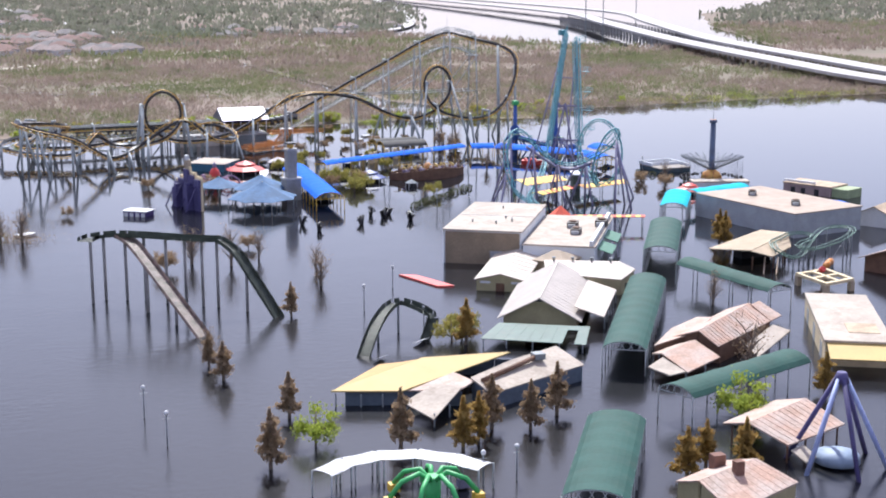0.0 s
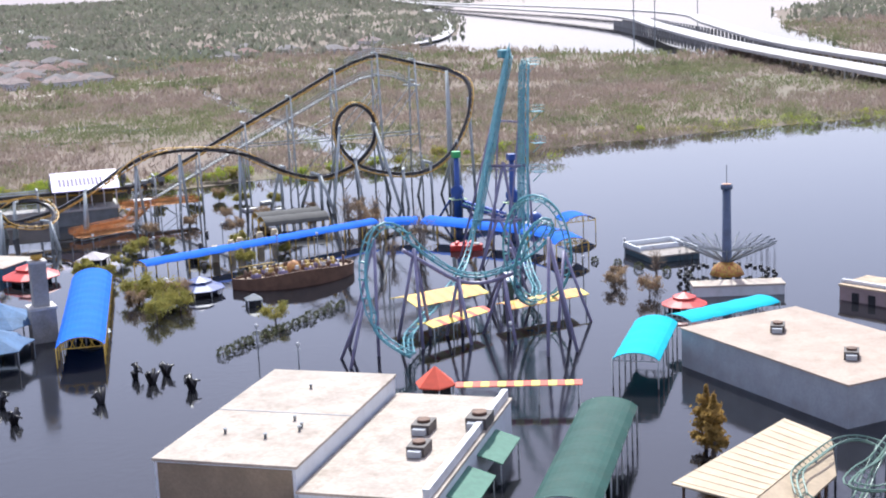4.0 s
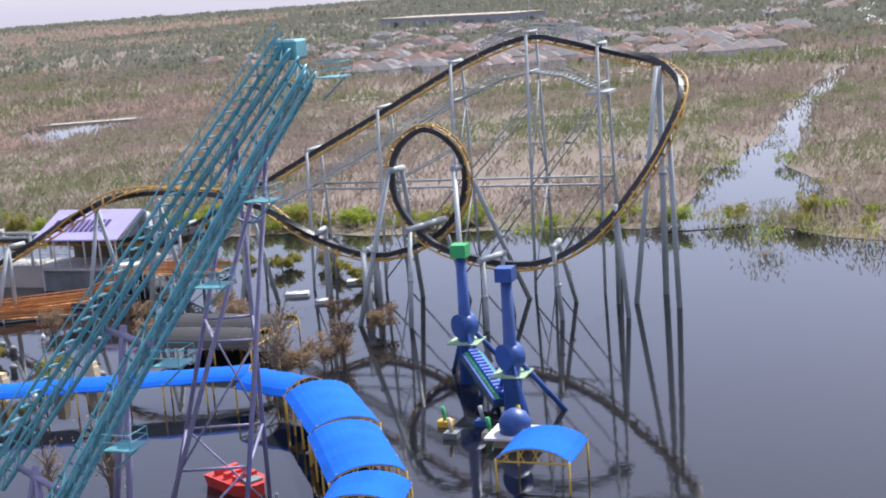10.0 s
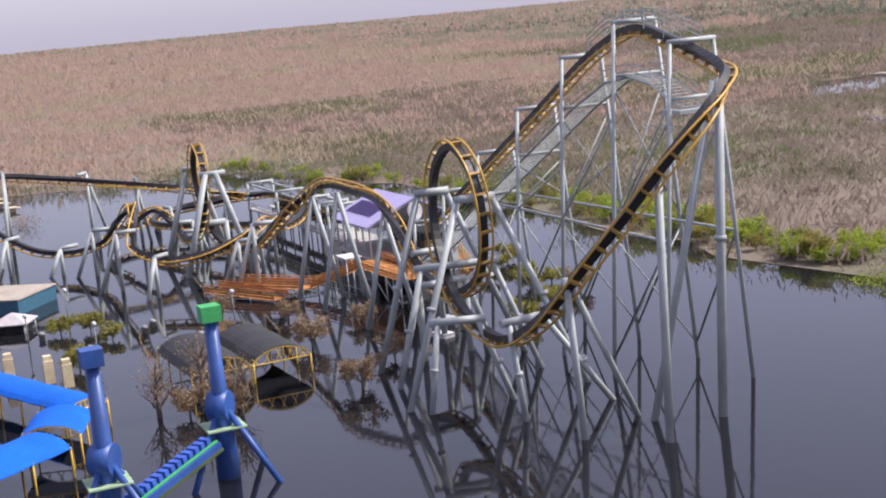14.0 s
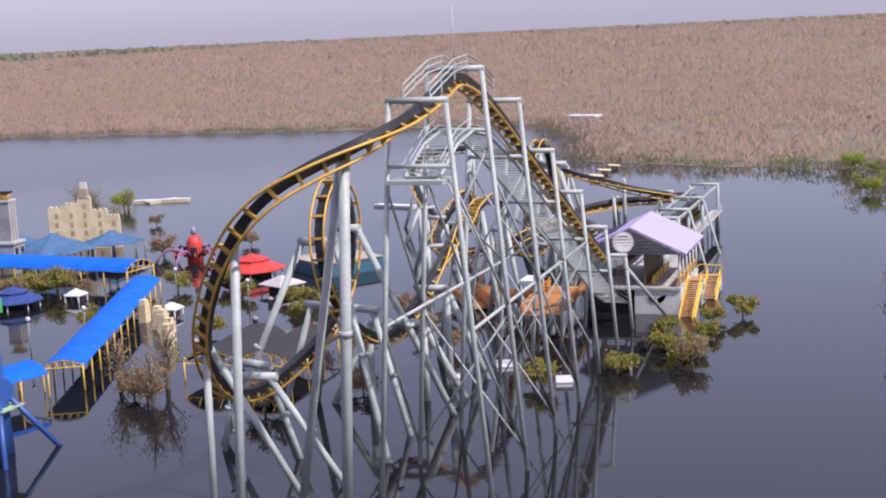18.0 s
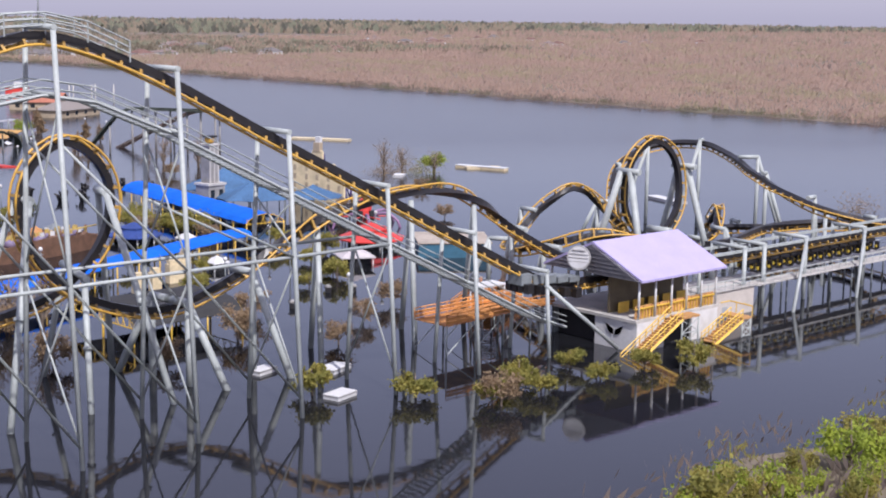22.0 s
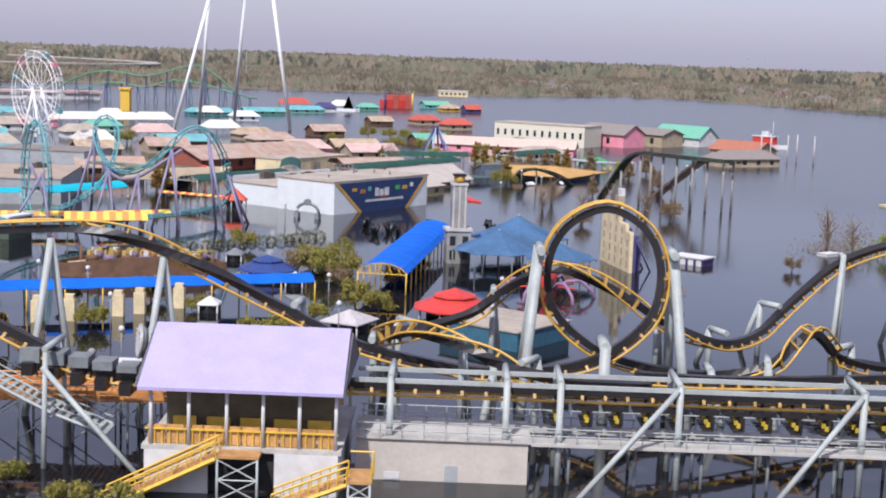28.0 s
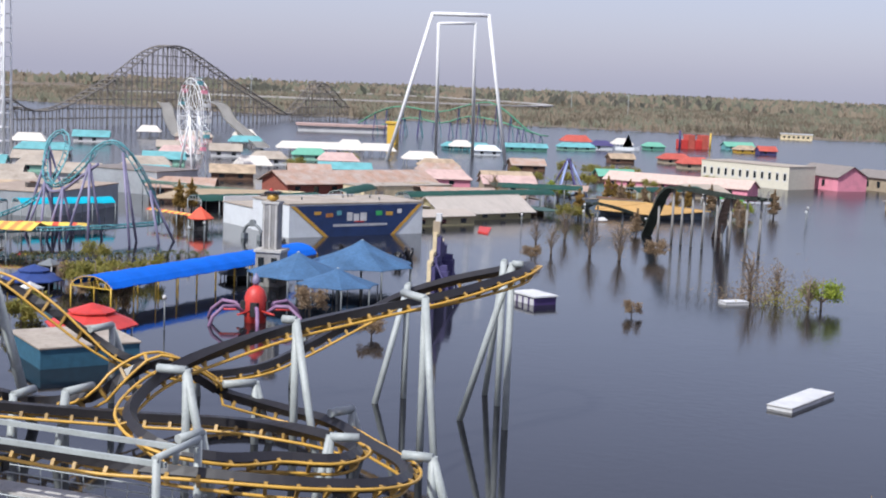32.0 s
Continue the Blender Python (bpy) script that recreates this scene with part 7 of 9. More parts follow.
archway = thing("archway", "small dark arched gateway half drowned in front of the hall", "arch", at=(51.2, 142.6, 0), turn=-20)
for s_ in (-1, 1):
    boxpart("pier", s_ * 2.0 - 0.4, -0.5, -1, s_ * 2.0 + 0.4, 0.5, 0.9, DARKSTEEL, archway)
b3 = bmesh.new()
tube(b3, [(2.2 * math.cos(a), 0, 0.9 + 1.7 * math.sin(a)) for a in np.linspace(0, math.pi, 11)], 0.28, 8)
part("arch_rib", b3, DARKSTEEL, archway)
bm = bmesh.new()
tube(bm, [(0, -0.3, 2.8), (0, 0.3, 2.8)], 0.6, 12)
part("crest", bm, DARKSTEEL, archway)
# drifting white panels, gate piers, lamp posts
for x, y, a, L, w_ in ((30.9, 4.5, 20, 3.0, 1.8), (25.8, -2.9, 15, 2.6, 1.6), (25.4, 8.0, 15, 2.4, 1.4), (150.4, 62, 72, 9.5, 2.4), (173.0, 194, -60, 16, 3.0), (160, 119.6, -30, 7.5, 2.2), (136, 119, 40, 3.5, 2.0)):
    fl = thing("floating_panel", "white flat panel adrift on the flood", "float", "drifting panels", at=(x, y, 0), turn=a)
    boxpart("panel", -L / 2, -w_ / 2, -0.15, L / 2, w_ / 2, 0.45, WHITE if x < 155 else CREAM, fl)
    boxpart("rim", -L / 2 - 0.05, -w_ / 2 - 0.05, 0.3, L / 2 + 0.05, w_ / 2 + 0.05, 0.38, STONE, fl)
for x, y in ((41.3, 49.8), (46.7, 55.6), (43.2, 51.6), (37.0, 46.4), (34.0, 45.0)):
    pr = thing("gate_pier", "cream stepped pier standing in the flood beside a canopy", "pier", "gate piers", at=(x, y, 0))
    boxpart("shaft", -0.6, -0.5, -1, 0.6, 0.5, 2.3, CREAM, pr)
    boxpart("cap", -0.45, -0.4, 2.3, 0.45, 0.4, 2.8, CREAM, pr)
for x, y in ((49.5, 60.5), (52.4, 33.5), (47, 40.6), (58.5, 44.2), (44, 29), (35, 42), (55, 32)):
    br = thing("bin_hood", "small dark hooded waste bin standing in the water", "bin", "waste bins", at=(x, y, 0))
    b3 = bmesh.new()
    tube(b3, [(0, 0, -1), (0, 0, 0.6), (0, 0, 0.62), (0, 0, 0.95)], [0.35, 0.35, 0.5, 0.2], 8)
    part("hood", b3, STONE, br)


def lamp_post(x, y, h=3.6, globe=True):
    th = thing("lamp_post", "dark lamp post with a pale globe standing in the flood", "lamp", "lamp posts", at=(x, y, 0))
    bar("pole", (0, 0, -1), (0, 0, h), 0.08, DARKSTEEL, th, 6)
    b3 = bmesh.new()
    tube(b3, [(0, 0, h), (0, 0, h + 0.15), (0, 0, h + 0.4), (0, 0, h + 0.55)], [0.1, 0.26, 0.26, 0.08], 8)
    part("globe", b3, WHITE, th)
    bar("bracket", (-0.4, 0, h - 0.4), (0.4, 0, h - 0.4), 0.04, DARKSTEEL, th, 5)


for x, y in ((133.7, 246.5), (134.3, 236), (95, 198.3), (91.4, 213.7), (106.9, 269.8), (103.2, 269.7), (48.9, 130.2), (42.8, 40.5), (36, 57), (56, 46), (29.5, 60), (63, 60.5), (-14, 92), (-3, 100), (86, 186), (52, 120), (22, 133), (83, 62), (66, 40), (48, 24)):
    lamp_post(x, y, 3.2 + 0.6 * rng.random())
for x, y in ((68, 123.2), (64.3, 123.7), (62.3, 131.3), (72.9, 132.1), (82.8, 135.3), (66.4, 126.5), (84, 128)):
    pr = thing("sculpture_prop", "dark twisted metal prop standing in the flood", "prop", "dark props", at=(x, y, 0))
    b3 = bmesh.new()
    for k in range(5):
        a = rng.random() * 6.3
        tube(b3, [(0, 0, -0.5), (0.6 * math.cos(a), 0.6 * math.sin(a), 0.9 + rng.random()), (1.1 * math.cos(a + 0.6), 1.1 * math.sin(a + 0.6), 0.6 + rng.random())], [0.3, 0.26, 0.12], 6)
    part("frame", b3, BLACK, pr)

# ---- far end of the park ----
star = thing("frame_swing", "blue and white A-frame swing tower with a round hub", "ride", at=(70.6, 278.0, 0))
for k in range(6):
    a = 2 * math.pi * k / 6 + 0.3
    bar("leg", (0.5 * math.cos(a), 0.5 * math.sin(a), 9.2), (5.6 * math.cos(a), 5.6 * math.sin(a), -1), 0.26, NAVY if k % 2 else mat("blue_white_steel", (0.3, 0.36, 0.6), 0.5, 0, 0.2), star)
bm = bmesh.new()
tube(bm, [(0, 0, 8.8), (0, 0, 9.9)], [0.9, 0.5], 10)
part("hub", bm, NAVY, star)
bm = bmesh.new()
tube(bm, [(0, 0, 0.3), (0, 0, 1.2), (0, 0, 1.6)], [2.4, 2.2, 0.6], 14)
part("seat_ring", bm, mat("blue_grey_drum", (0.25, 0.32, 0.42), 0.6, 0, 0.2), star)
spider = thing("green_arm_ride", "bright green octopus-armed ride beside a curved canopy", "ride", at=(113.0, 271.6, 0))
for k in range(7):
    a = 2 * math.pi * k / 7
    b3 = bmesh.new()
    tube(b3, [(0, 0, 1.8), (1.4 * math.cos(a), 1.4 * math.sin(a), 3.0), (3.2 * math.cos(a), 3.2 * math.sin(a), 2.4), (4.4 * math.cos(a), 4.4 * math.sin(a), 1.0)], 0.26, 8)
    part("arm", b3, GREENP, spider)
    boxpart("pod", 4.4 * math.cos(a) - 0.5, 4.4 * math.sin(a) - 0.5, 0.2, 4.4 * math.cos(a) + 0.5, 4.4 * math.sin(a) + 0.5, 1.0, (YFRAME, PURPLE, GREENP)[k % 3], spider)
bar("centre_post", (0, 0, -1), (0, 0, 2.6), 0.8, GREENP, spider, 12)

skyc = thing("sky_swing", "tall white four-legged swing tower", "ride")
WH = mat("white_steel_tube", (0.8, 0.8, 0.8), 0.5, 0, 0.06)
for p, q in (((-22.8, 382.5, -1), (-10.6, 391, 52)), ((16, 399.3, -1), (8.6, 395, 52)), ((-24, 436, -1), (-16.0, 412.0, 49.2)), ((-12, 445, -1), (-4.0, 418.0, 49.9))):
    bar("leg", p, q, 0.62, WH, skyc, 10)
bar("top_beam", (-10.6, 391, 51.6), (8.6, 395, 51.6), 0.7, WH, skyc)
bar("rear_beam", (-16.0, 412.0, 49.2), (-4.0, 418.0, 49.9), 0.5, WH, skyc)

wheel = thing("ferris_wheel", "tall white ferris wheel with hanging cabins", "ferris wheel", at=(-36.2, 272.8, 15.6), turn=140)
for y in (-1.1, 1.1):
    for r_ in (9.0, 10.6):
        b3 = bmesh.new()
        tube(b3, [(r_ * math.cos(2 * math.pi * k / 32), y, r_ * math.sin(2 * math.pi * k / 32)) for k in range(33)], 0.12, 5)
        part("rim", b3, WH, wheel)
for k in range(16):
    a = 2 * math.pi * k / 16
    for y in (-1.1, 1.1):
        bar("spoke", (0, y * 1.3, 0), (10.6 * math.cos(a), y, 10.6 * math.sin(a)), 0.09, WH, wheel, 5)
    b3 = bmesh.new()
    box(b3, 11 * math.cos(a) - 0.7, -0.7, 11 * math.sin(a) - 1.3, 11 * math.cos(a) + 0.7, 0.7, 11 * math.sin(a) - 0.3)
    box(b3, 11 * math.cos(a) - 0.8, -0.8, 11 * math.sin(a) + 0.5, 11 * math.cos(a) + 0.8, 0.8, 11 * math.sin(a) + 0.65)
    for e in (-0.6, 0.6):
        tube(b3, [(11 * math.cos(a) + e, 0, 11 * math.sin(a) - 0.4), (11 * math.cos(a) + e, 0, 11 * math.sin(a) + 0.6)], 0.06, 4)
    part("cabin", b3, (WHITE, TEAL, PINK, WHITE)[k % 4], wheel)
for y in (-2.2, 2.2):
    for x in (-5.5, 5.5):
        bar("tower_leg", (0, y * 0.6, 0), (x, y, -16.6), 0.28, WH, wheel)

woody = thing("wooden_coaster", "weathered grey wooden roller coaster lattice with a tall peaked hill", "roller coaster")
WGREY = mat("weathered_timber", (0.22, 0.2, 0.18), 0.9, 0, 0.25, 0.5)
PROF = [(404, 3), (430, 14), (452, 8), (478, 10), (520, 24), (550, 37), (570, 41), (590, 38.5), (640, 23), (690, 9), (712, 5), (740, 18), (760, 24), (800, 8)]
prof = spline([(y, 0, z) for y, z in PROF], 5.0)
for i in range(len(prof) - 1):
    y, z, y2, z2 = prof[i][0], prof[i][2], prof[i + 1][0], prof[i + 1][2]
    b3 = bmesh.new()
    for x in (-228, -222):
        tube(b3, [(x, y, -1), (x, y, z)], 0.28, 4, False)
        for h in np.arange(4, z, 4.5):
            tube(b3, [(x, y, h), (x, y2, h)], 0.14, 4, False)
        tube(b3, [(x, y, z), (x, y2, z2)], 0.4, 4, False)
        if i % 2 == 0 and z > 8:
            tube(b3, [(x, y, z), (x, y2, max(0, z - 9))], 0.14, 4, False)
    tube(b3, [(-228, y, z), (-222, y, z)], 0.3, 4, False)
    part("bent", b3, WGREY, woody)
far_a = flat_house("long_cream_hotel", (88.6, 376.0), 34.0, 13.0, 6.8, -31, mat("cream_siding", (0.66, 0.62, 0.5), 0.8, 0, 0.12), WHITEROOF, "two-storey cream park building with rows of windows", windows=12)
gable_house("pink_hall", (122.0, 384.0), (135.5, 370.0), 11, 4.6, 7.6, PINK, mat("grey_shingle", (0.25, 0.22, 0.2), 0.85, 0, 0.2), "bright pink gabled hall with grey roof")
gable_house("green_roof_hall", (150.0, 404.0), (164.0, 390.0), 11, 3.4, 7.0, WHITE, mat("mint_roof", (0.16, 0.42, 0.3), 0.7, 0, 0.15), "hall with a mint green gabled roof")
gable_house("tan_barn", (138.0, 392.0), (150.0, 380.0), 12, 4.4, 6.2, TANWALL, mat("grey_shingle", (0.25, 0.22, 0.2), 0.85, 0, 0.2), "tan barn-like hall with dark shingle roof")
gable_house("red_roof_hall", (160.0, 345.0), (172.0, 334.0), 12, 2.8, 5.4, TANWALL, mat("faded_red_roof", (0.42, 0.16, 0.1), 0.8, 0, 0.25), "low hall with a faded red roof")
gable_house("pale_pink_hall", (70, 330), (112, 322), 9, 2.4, 4.4, PINK, mat("pale_pink_roof", (0.62, 0.47, 0.4), 0.8, 0, 0.2, grime=0.2), "long low hall with a pale pink roof")
gable_house("grey_roof_store", (150, 300), (168, 310), 9, 2.6, 4.6, TANWALL, mat("grey_shingle", (0.25, 0.22, 0.2), 0.85, 0, 0.2), "store with a grey shingle roof", hip=3)
boat = thing("paddle_boat", "small white and red moored boat by the far shops", "boat", at=(186, 396, 0), turn=-40)
bm = bmesh.new()
plate(bm, [(-7, -2, 1.2), (5, -2, 1.2), (8, 0, 1.6), (5, 2, 1.2), (-7, 2, 1.2)], 2.0)
part("hull", bm, WHITE, boat)
boxpart("cabin", -5, -1.5, 1.2, 3, 1.5, 4.0, RED, boat)
boxpart("cabin_roof", -5.4, -1.8, 4.0, 3.4, 1.8, 4.3, WHITE, boat)
boxpart("wheelhouse", -2, -1, 4.3, 0.5, 1, 6.0, WHITE, boat)
bar("mast", (2, 0, 4.2), (2, 0, 9.5), 0.1, WHITE, boat, 6)
for k in range(5):
    pl = thing("mooring_pile", "pale mooring pile in the far water", "pile", "mooring piles", at=(168 + 4 * k, 322 + 5 * (k % 2), 0))
    bar("shaft", (0, 0, -1), (0, 0, 8.5), 0.22, CONC, pl, 6)
TENT = mat("pale_tent_roof", (0.68, 0.63, 0.56), 0.8, 0, 0.15)
MINT = mat("mint_roof", (0.16, 0.42, 0.3), 0.7, 0, 0.15)
MINTW = mat("mint_wall", (0.3, 0.55, 0.42), 0.7, 0, 0.15)
FADETEAL = mat("faded_teal_roof", (0.16, 0.42, 0.44), 0.8, 0, 0.25, 0.4, grime=0.15)
FADEPINK = mat("faded_pink_roof", (0.6, 0.42, 0.38), 0.8, 0, 0.2, 0.4, grime=0.2)
FADERED = mat("faded_red_paint", (0.5, 0.1, 0.07), 0.7, 0, 0.25, 0.4)
STALLS = ((-58, 206, 13, 9, WHITE, WHITEROOF, 4.2, 1), (-36, 236, 15, 9, MINTW, FADETEAL, 4.0, 1), (-22, 258, 12, 8, BROWNW, TANROOF, 4.0, 1), (-52, 262, 14, 8, WHITE, WHITEROOF, 4.4, 1), (-8, 276, 12, 8, TANWALL, RUSTROOF, 4.2, 1), (28, 284, 14, 8, PINK, FADEPINK, 4.4, 1), (46, 282, 15, 8, TANWALL, FADEPINK, 4.0, 1), (-30, 286, 11, 8, TENT, TENT, 4.8, 0), (-64, 292, 13, 8, MINTW, FADETEAL, 4.0, 1), (-44, 322, 12, 8, WHITE, WHITEROOF, 4.2, 1), (-24, 330, 13, 8, TENT, FADEPINK, 4.6, 0), (6, 340, 13, 8, TANWALL, TANROOF, 4.0, 1), (-84, 232, 14, 9, WHITE, FADETEAL, 4.2, 1), (-8, 362, 12, 8, TENT, TENT, 4.8, 0), (26, 372, 12, 8, BROWNW, RUSTROOF, 4.0, 1), (-46, 356, 12, 8, MINTW, MINT, 4.0, 1), (-72, 346, 11, 8, WHITE, WHITEROOF, 4.4, 1), (-66, 384, 34, 9, TENT, TENT, 4.6, 0), (-40, 398, 14, 9, TENT, TENT, 4.8, 0), (-14, 452, 11, 7, HALLW, HALLW, 4.0, 1), (-30, 470, 9, 8, TENT, TENT, 4.6, 0), (-38, 482, 22, 6, FADETEAL, FADETEAL, 3.2, 1), (-18, 505, 20, 6, MINT, FADETEAL, 3.2, 1), (-2, 535, 18, 6, MINTW, FADETEAL, 3.4, 1),
          (-10, 572, 14, 10, BROWNW, FADERED, 5.6, 0), (8, 556, 10, 7, HALLW, NAVY, 4.4, 1), (14, 575, 9, 8, TENT, TENT, 5.2, 0), (26, 588, 10, 7, MINT, MINT, 3.6, 1), (56, 640, 16, 7, FADETEAL, MINT, 4.0, 1), (66, 610, 11, 6, YFRAME, TANROOF, 3.6, 1), (78, 600, 9, 6, NAVY, FADERED, 4.2, 1),
          (-75, 318, 14, 9, WHITE, FADEPINK, 4.4, 1), (-95, 350, 16, 8, MINTW, WHITEROOF, 4.2, 1), (-115, 299, 18, 9, WHITE, FADETEAL, 4.0, 1), (-88, 262, 16, 9, WHITE, WHITEROOF, 4.0, 1), (-70, 240, 14, 8, MINTW, WHITEROOF, 4.2, 1), (-48, 222, 14, 10, WHITE, WHITEROOF, 4.4, 1), (-40, 190, 12, 9, MINTW, WHITEROOF, 4.0, 1), (-28, 168, 11, 8, WHITE, TANROOF, 4.2, 1),
          (-60, 424, 10, 7, TENT, TENT, 4.4, 0), (-100, 410, 14, 8, TENT, FADETEAL, 4.2, 0), (-130, 420, 16, 9, FADEPINK, WHITEROOF, 4.6, 1), (-150, 380, 14, 8, WHITE, FADETEAL, 4.4, 1), (-120, 450, 10, 9, TENT, TENT, 5.0, 0), (-140, 330, 12, 9, TENT, TENT, 5.0, 0), (-105, 380, 9, 8, TENT, FADEPINK, 4.6, 0), (-160, 440, 10, 8, TENT, TENT, 4.8, 0),
          (57, 471, 12, 8, TANWALL, FADERED, 4.0, 1), (40, 455, 10, 7, BROWNW, TANROOF, 3.6, 1), (70, 440, 12, 7, TANWALL, FADERED, 4.4, 1), (-10, 300, 16, 8, BROWNW, FADETEAL, 3.6, 1), (14, 318, 14, 8, TANWALL, RUSTROOF, 4.0, 1), (40, 300, 15, 8, BROWNW, TANROOF, 4.0, 1), (95, 300, 14, 8, TANWALL, WHITEROOF, 3.8, 1), (62, 345, 12, 7, BROWNW, MINT, 3.8, 1))
for k, (x, y, L, w_, m_, r_, h_, closed) in enumerate(STALLS):
    gable_house("midway_stall" if closed else "midway_tent", (x, y), (x + L * 0.8, y + L * 0.45), w_, h_ * 0.55, h_, m_, r_, ("small midway stall with a weathered roof" if closed else "open midway tent with a pale canvas roof"), group="midway stalls" if closed else "midway tents", hip=2.2 if k % 2 or not closed else 0, open_sides=not closed)
rslide = thing("red_slide_block", "stepped bright red slide structure on the far midway", "ride", at=(42, 628, 0), turn=30)
for k in range(4):
    boxpart("step", -7 + k * 3.6, -4, -1, -3.6 + k * 3.6, 4, 4.4 + 2.6 * (k % 2), FADERED if k % 2 else RED, rslide)
bar("corner_post", (-8, -4, -1), (-8, -4, 9), 0.5, NAVY, rslide, 6)
bar("corner_post", (8, -4, -1), (8, -4, 8), 0.5, YFRAME, rslide, 6)
sboat = thing("white_sail_boat", "small white boat ride with a pointed sail", "boat", at=(22, 568, 0))
bm = bmesh.new()
plate(bm, [(-5, -2, 1.4), (4, -2, 1.4), (6, 0, 2.2), (4, 2, 1.4), (-5, 2, 1.4)], 2.4)
part("hull", bm, HALLW, sboat)
slab("sail", [(-2, 0, 1.6), (3, 0, 1.6), (0.5, 0, 7.6)], 0.15, HALLW, sboat)
longp = thing("long_pink_arcade", "very long low arcade with a pink roof", "building", at=(-152, 578, 0), turn=28)
boxpart("wall", 0, 0, -1, 52, 10, 3.0, WHITE, longp)
boxpart("roof", -1, -1, 3.0, 53, 11, 4.2, FADEPINK, longp)
yt = thing("yellow_tower", "slim yellow tower beyond the tents", "tower", at=(-68, 500, 0))
boxpart("shaft", -2, -2, -1, 2, 2, 9, YFRAME, yt)
boxpart("cap", -2.6, -2.6, 9, 2.6, 2.6, 10, YFRAME, yt)
for a_, b_ in (((-185, 544, 14), (-77, 394, 1)), ((-188, 505, 13), (-133, 427, 2))):
    sl = thing("water_slide", "pale curved slide trough", "slide", "slides")
    trough([a_, ((a_[0] * 0.7 + b_[0] * 0.3), (a_[1] * 0.7 + b_[1] * 0.3), a_[2] * 0.9), ((a_[0] + b_[0]) / 2, (a_[1] + b_[1]) / 2, a_[2] * 0.5), b_], 5.0, sl, mat("pale_grey_slide", (0.5, 0.48, 0.44), 0.6, 0, 0.15))
dropt = thing("drop_tower", "tall white drop tower lattice", "tower", at=(-92, 262, 0))
for x, y in ((-1.6, -1.6), (1.6, -1.6), (1.6, 1.6), (-1.6, 1.6)):
    bar("tower_leg", (x, y, -1), (x, y, 52), 0.35, WH, dropt, 6)
for z in np.arange(2, 52, 4):
    boxpart("tower_ring", -1.7, -1.7, z, 1.7, 1.7, z + 0.25, WH, dropt)
gcoast = thing("green_coaster", "distant green and blue steel coaster", "roller coaster")
MTRK = mat("mint_track", (0.12, 0.36, 0.22), 0.5)
for rows in ([(-128, 600, 5), (-112, 590, 12), (-98, 586, 15), (-80, 590, 13), (-66, 594, 17), (-56, 597, 19), (-48, 600, 15), (-36, 605, 5), (-28, 610, 3)],
             [(-120, 612, 4), (-100, 604, 9), (-84, 606, 7), (-70, 608, 11), (-54, 612, 9), (-38, 616, 4)]):
    S = spline(rows, 4)
    for e in (-0.8, 0.8):
        b3 = bmesh.new()
        tube(b3, [(p[0], p[1] + e, p[2]) for p in S], 0.32, 6)
        part("rail", b3, MTRK, gcoast)
    for p in S[::2]:
        bar("support", (p[0], p[1] - 2.6, -1), (p[0], p[1], p[2]), 0.26, NAVY, gcoast, 5)
        bar("support", (p[0] + 1, p[1] + 3, -1), (p[0], p[1], p[2]), 0.22, TEAL, gcoast, 5)
float_house = thing("drifted_house", "small pale house adrift on the far water", "house", at=(70, 858, 0), turn=8)
boxpart("wall", -10, -3, -0.5, 10, 3, 3.6, CREAM, float_house)
boxpart("roof", -10.4, -3.4, 3.6, 10.4, 3.4, 4.2, WHITE, float_house)
for k in range(6):
    boxpart("window", -8.5 + k * 3, -3.08, 1.2, -7 + k * 3, -2.98, 2.6, GLASS, float_house)

# ---- trees ----
def leaf_cloud(pts, size, seed, flat=0.5):
    """Many small leaf quads, one at each point, turned every way."""
    r = np.random.RandomState(seed)
    n = len(pts)
    a = r.normal(size=(n, 3))
    a /= np.linalg.norm(a, axis=1)[:, None]
    b = np.cross(a, r.normal(size=(n, 3)))
    b /= np.linalg.norm(b, axis=1)[:, None]
    s = size * (0.6 + 0.8 * r.rand(n))[:, None]
    P = np.asarray(pts)
    v = np.stack([P - a * s, P - b * s * flat, P + a * s, P + b * s * flat], 1).reshape(-1, 3)
    f = np.arange(4 * n).reshape(-1, 4)
    return v, f


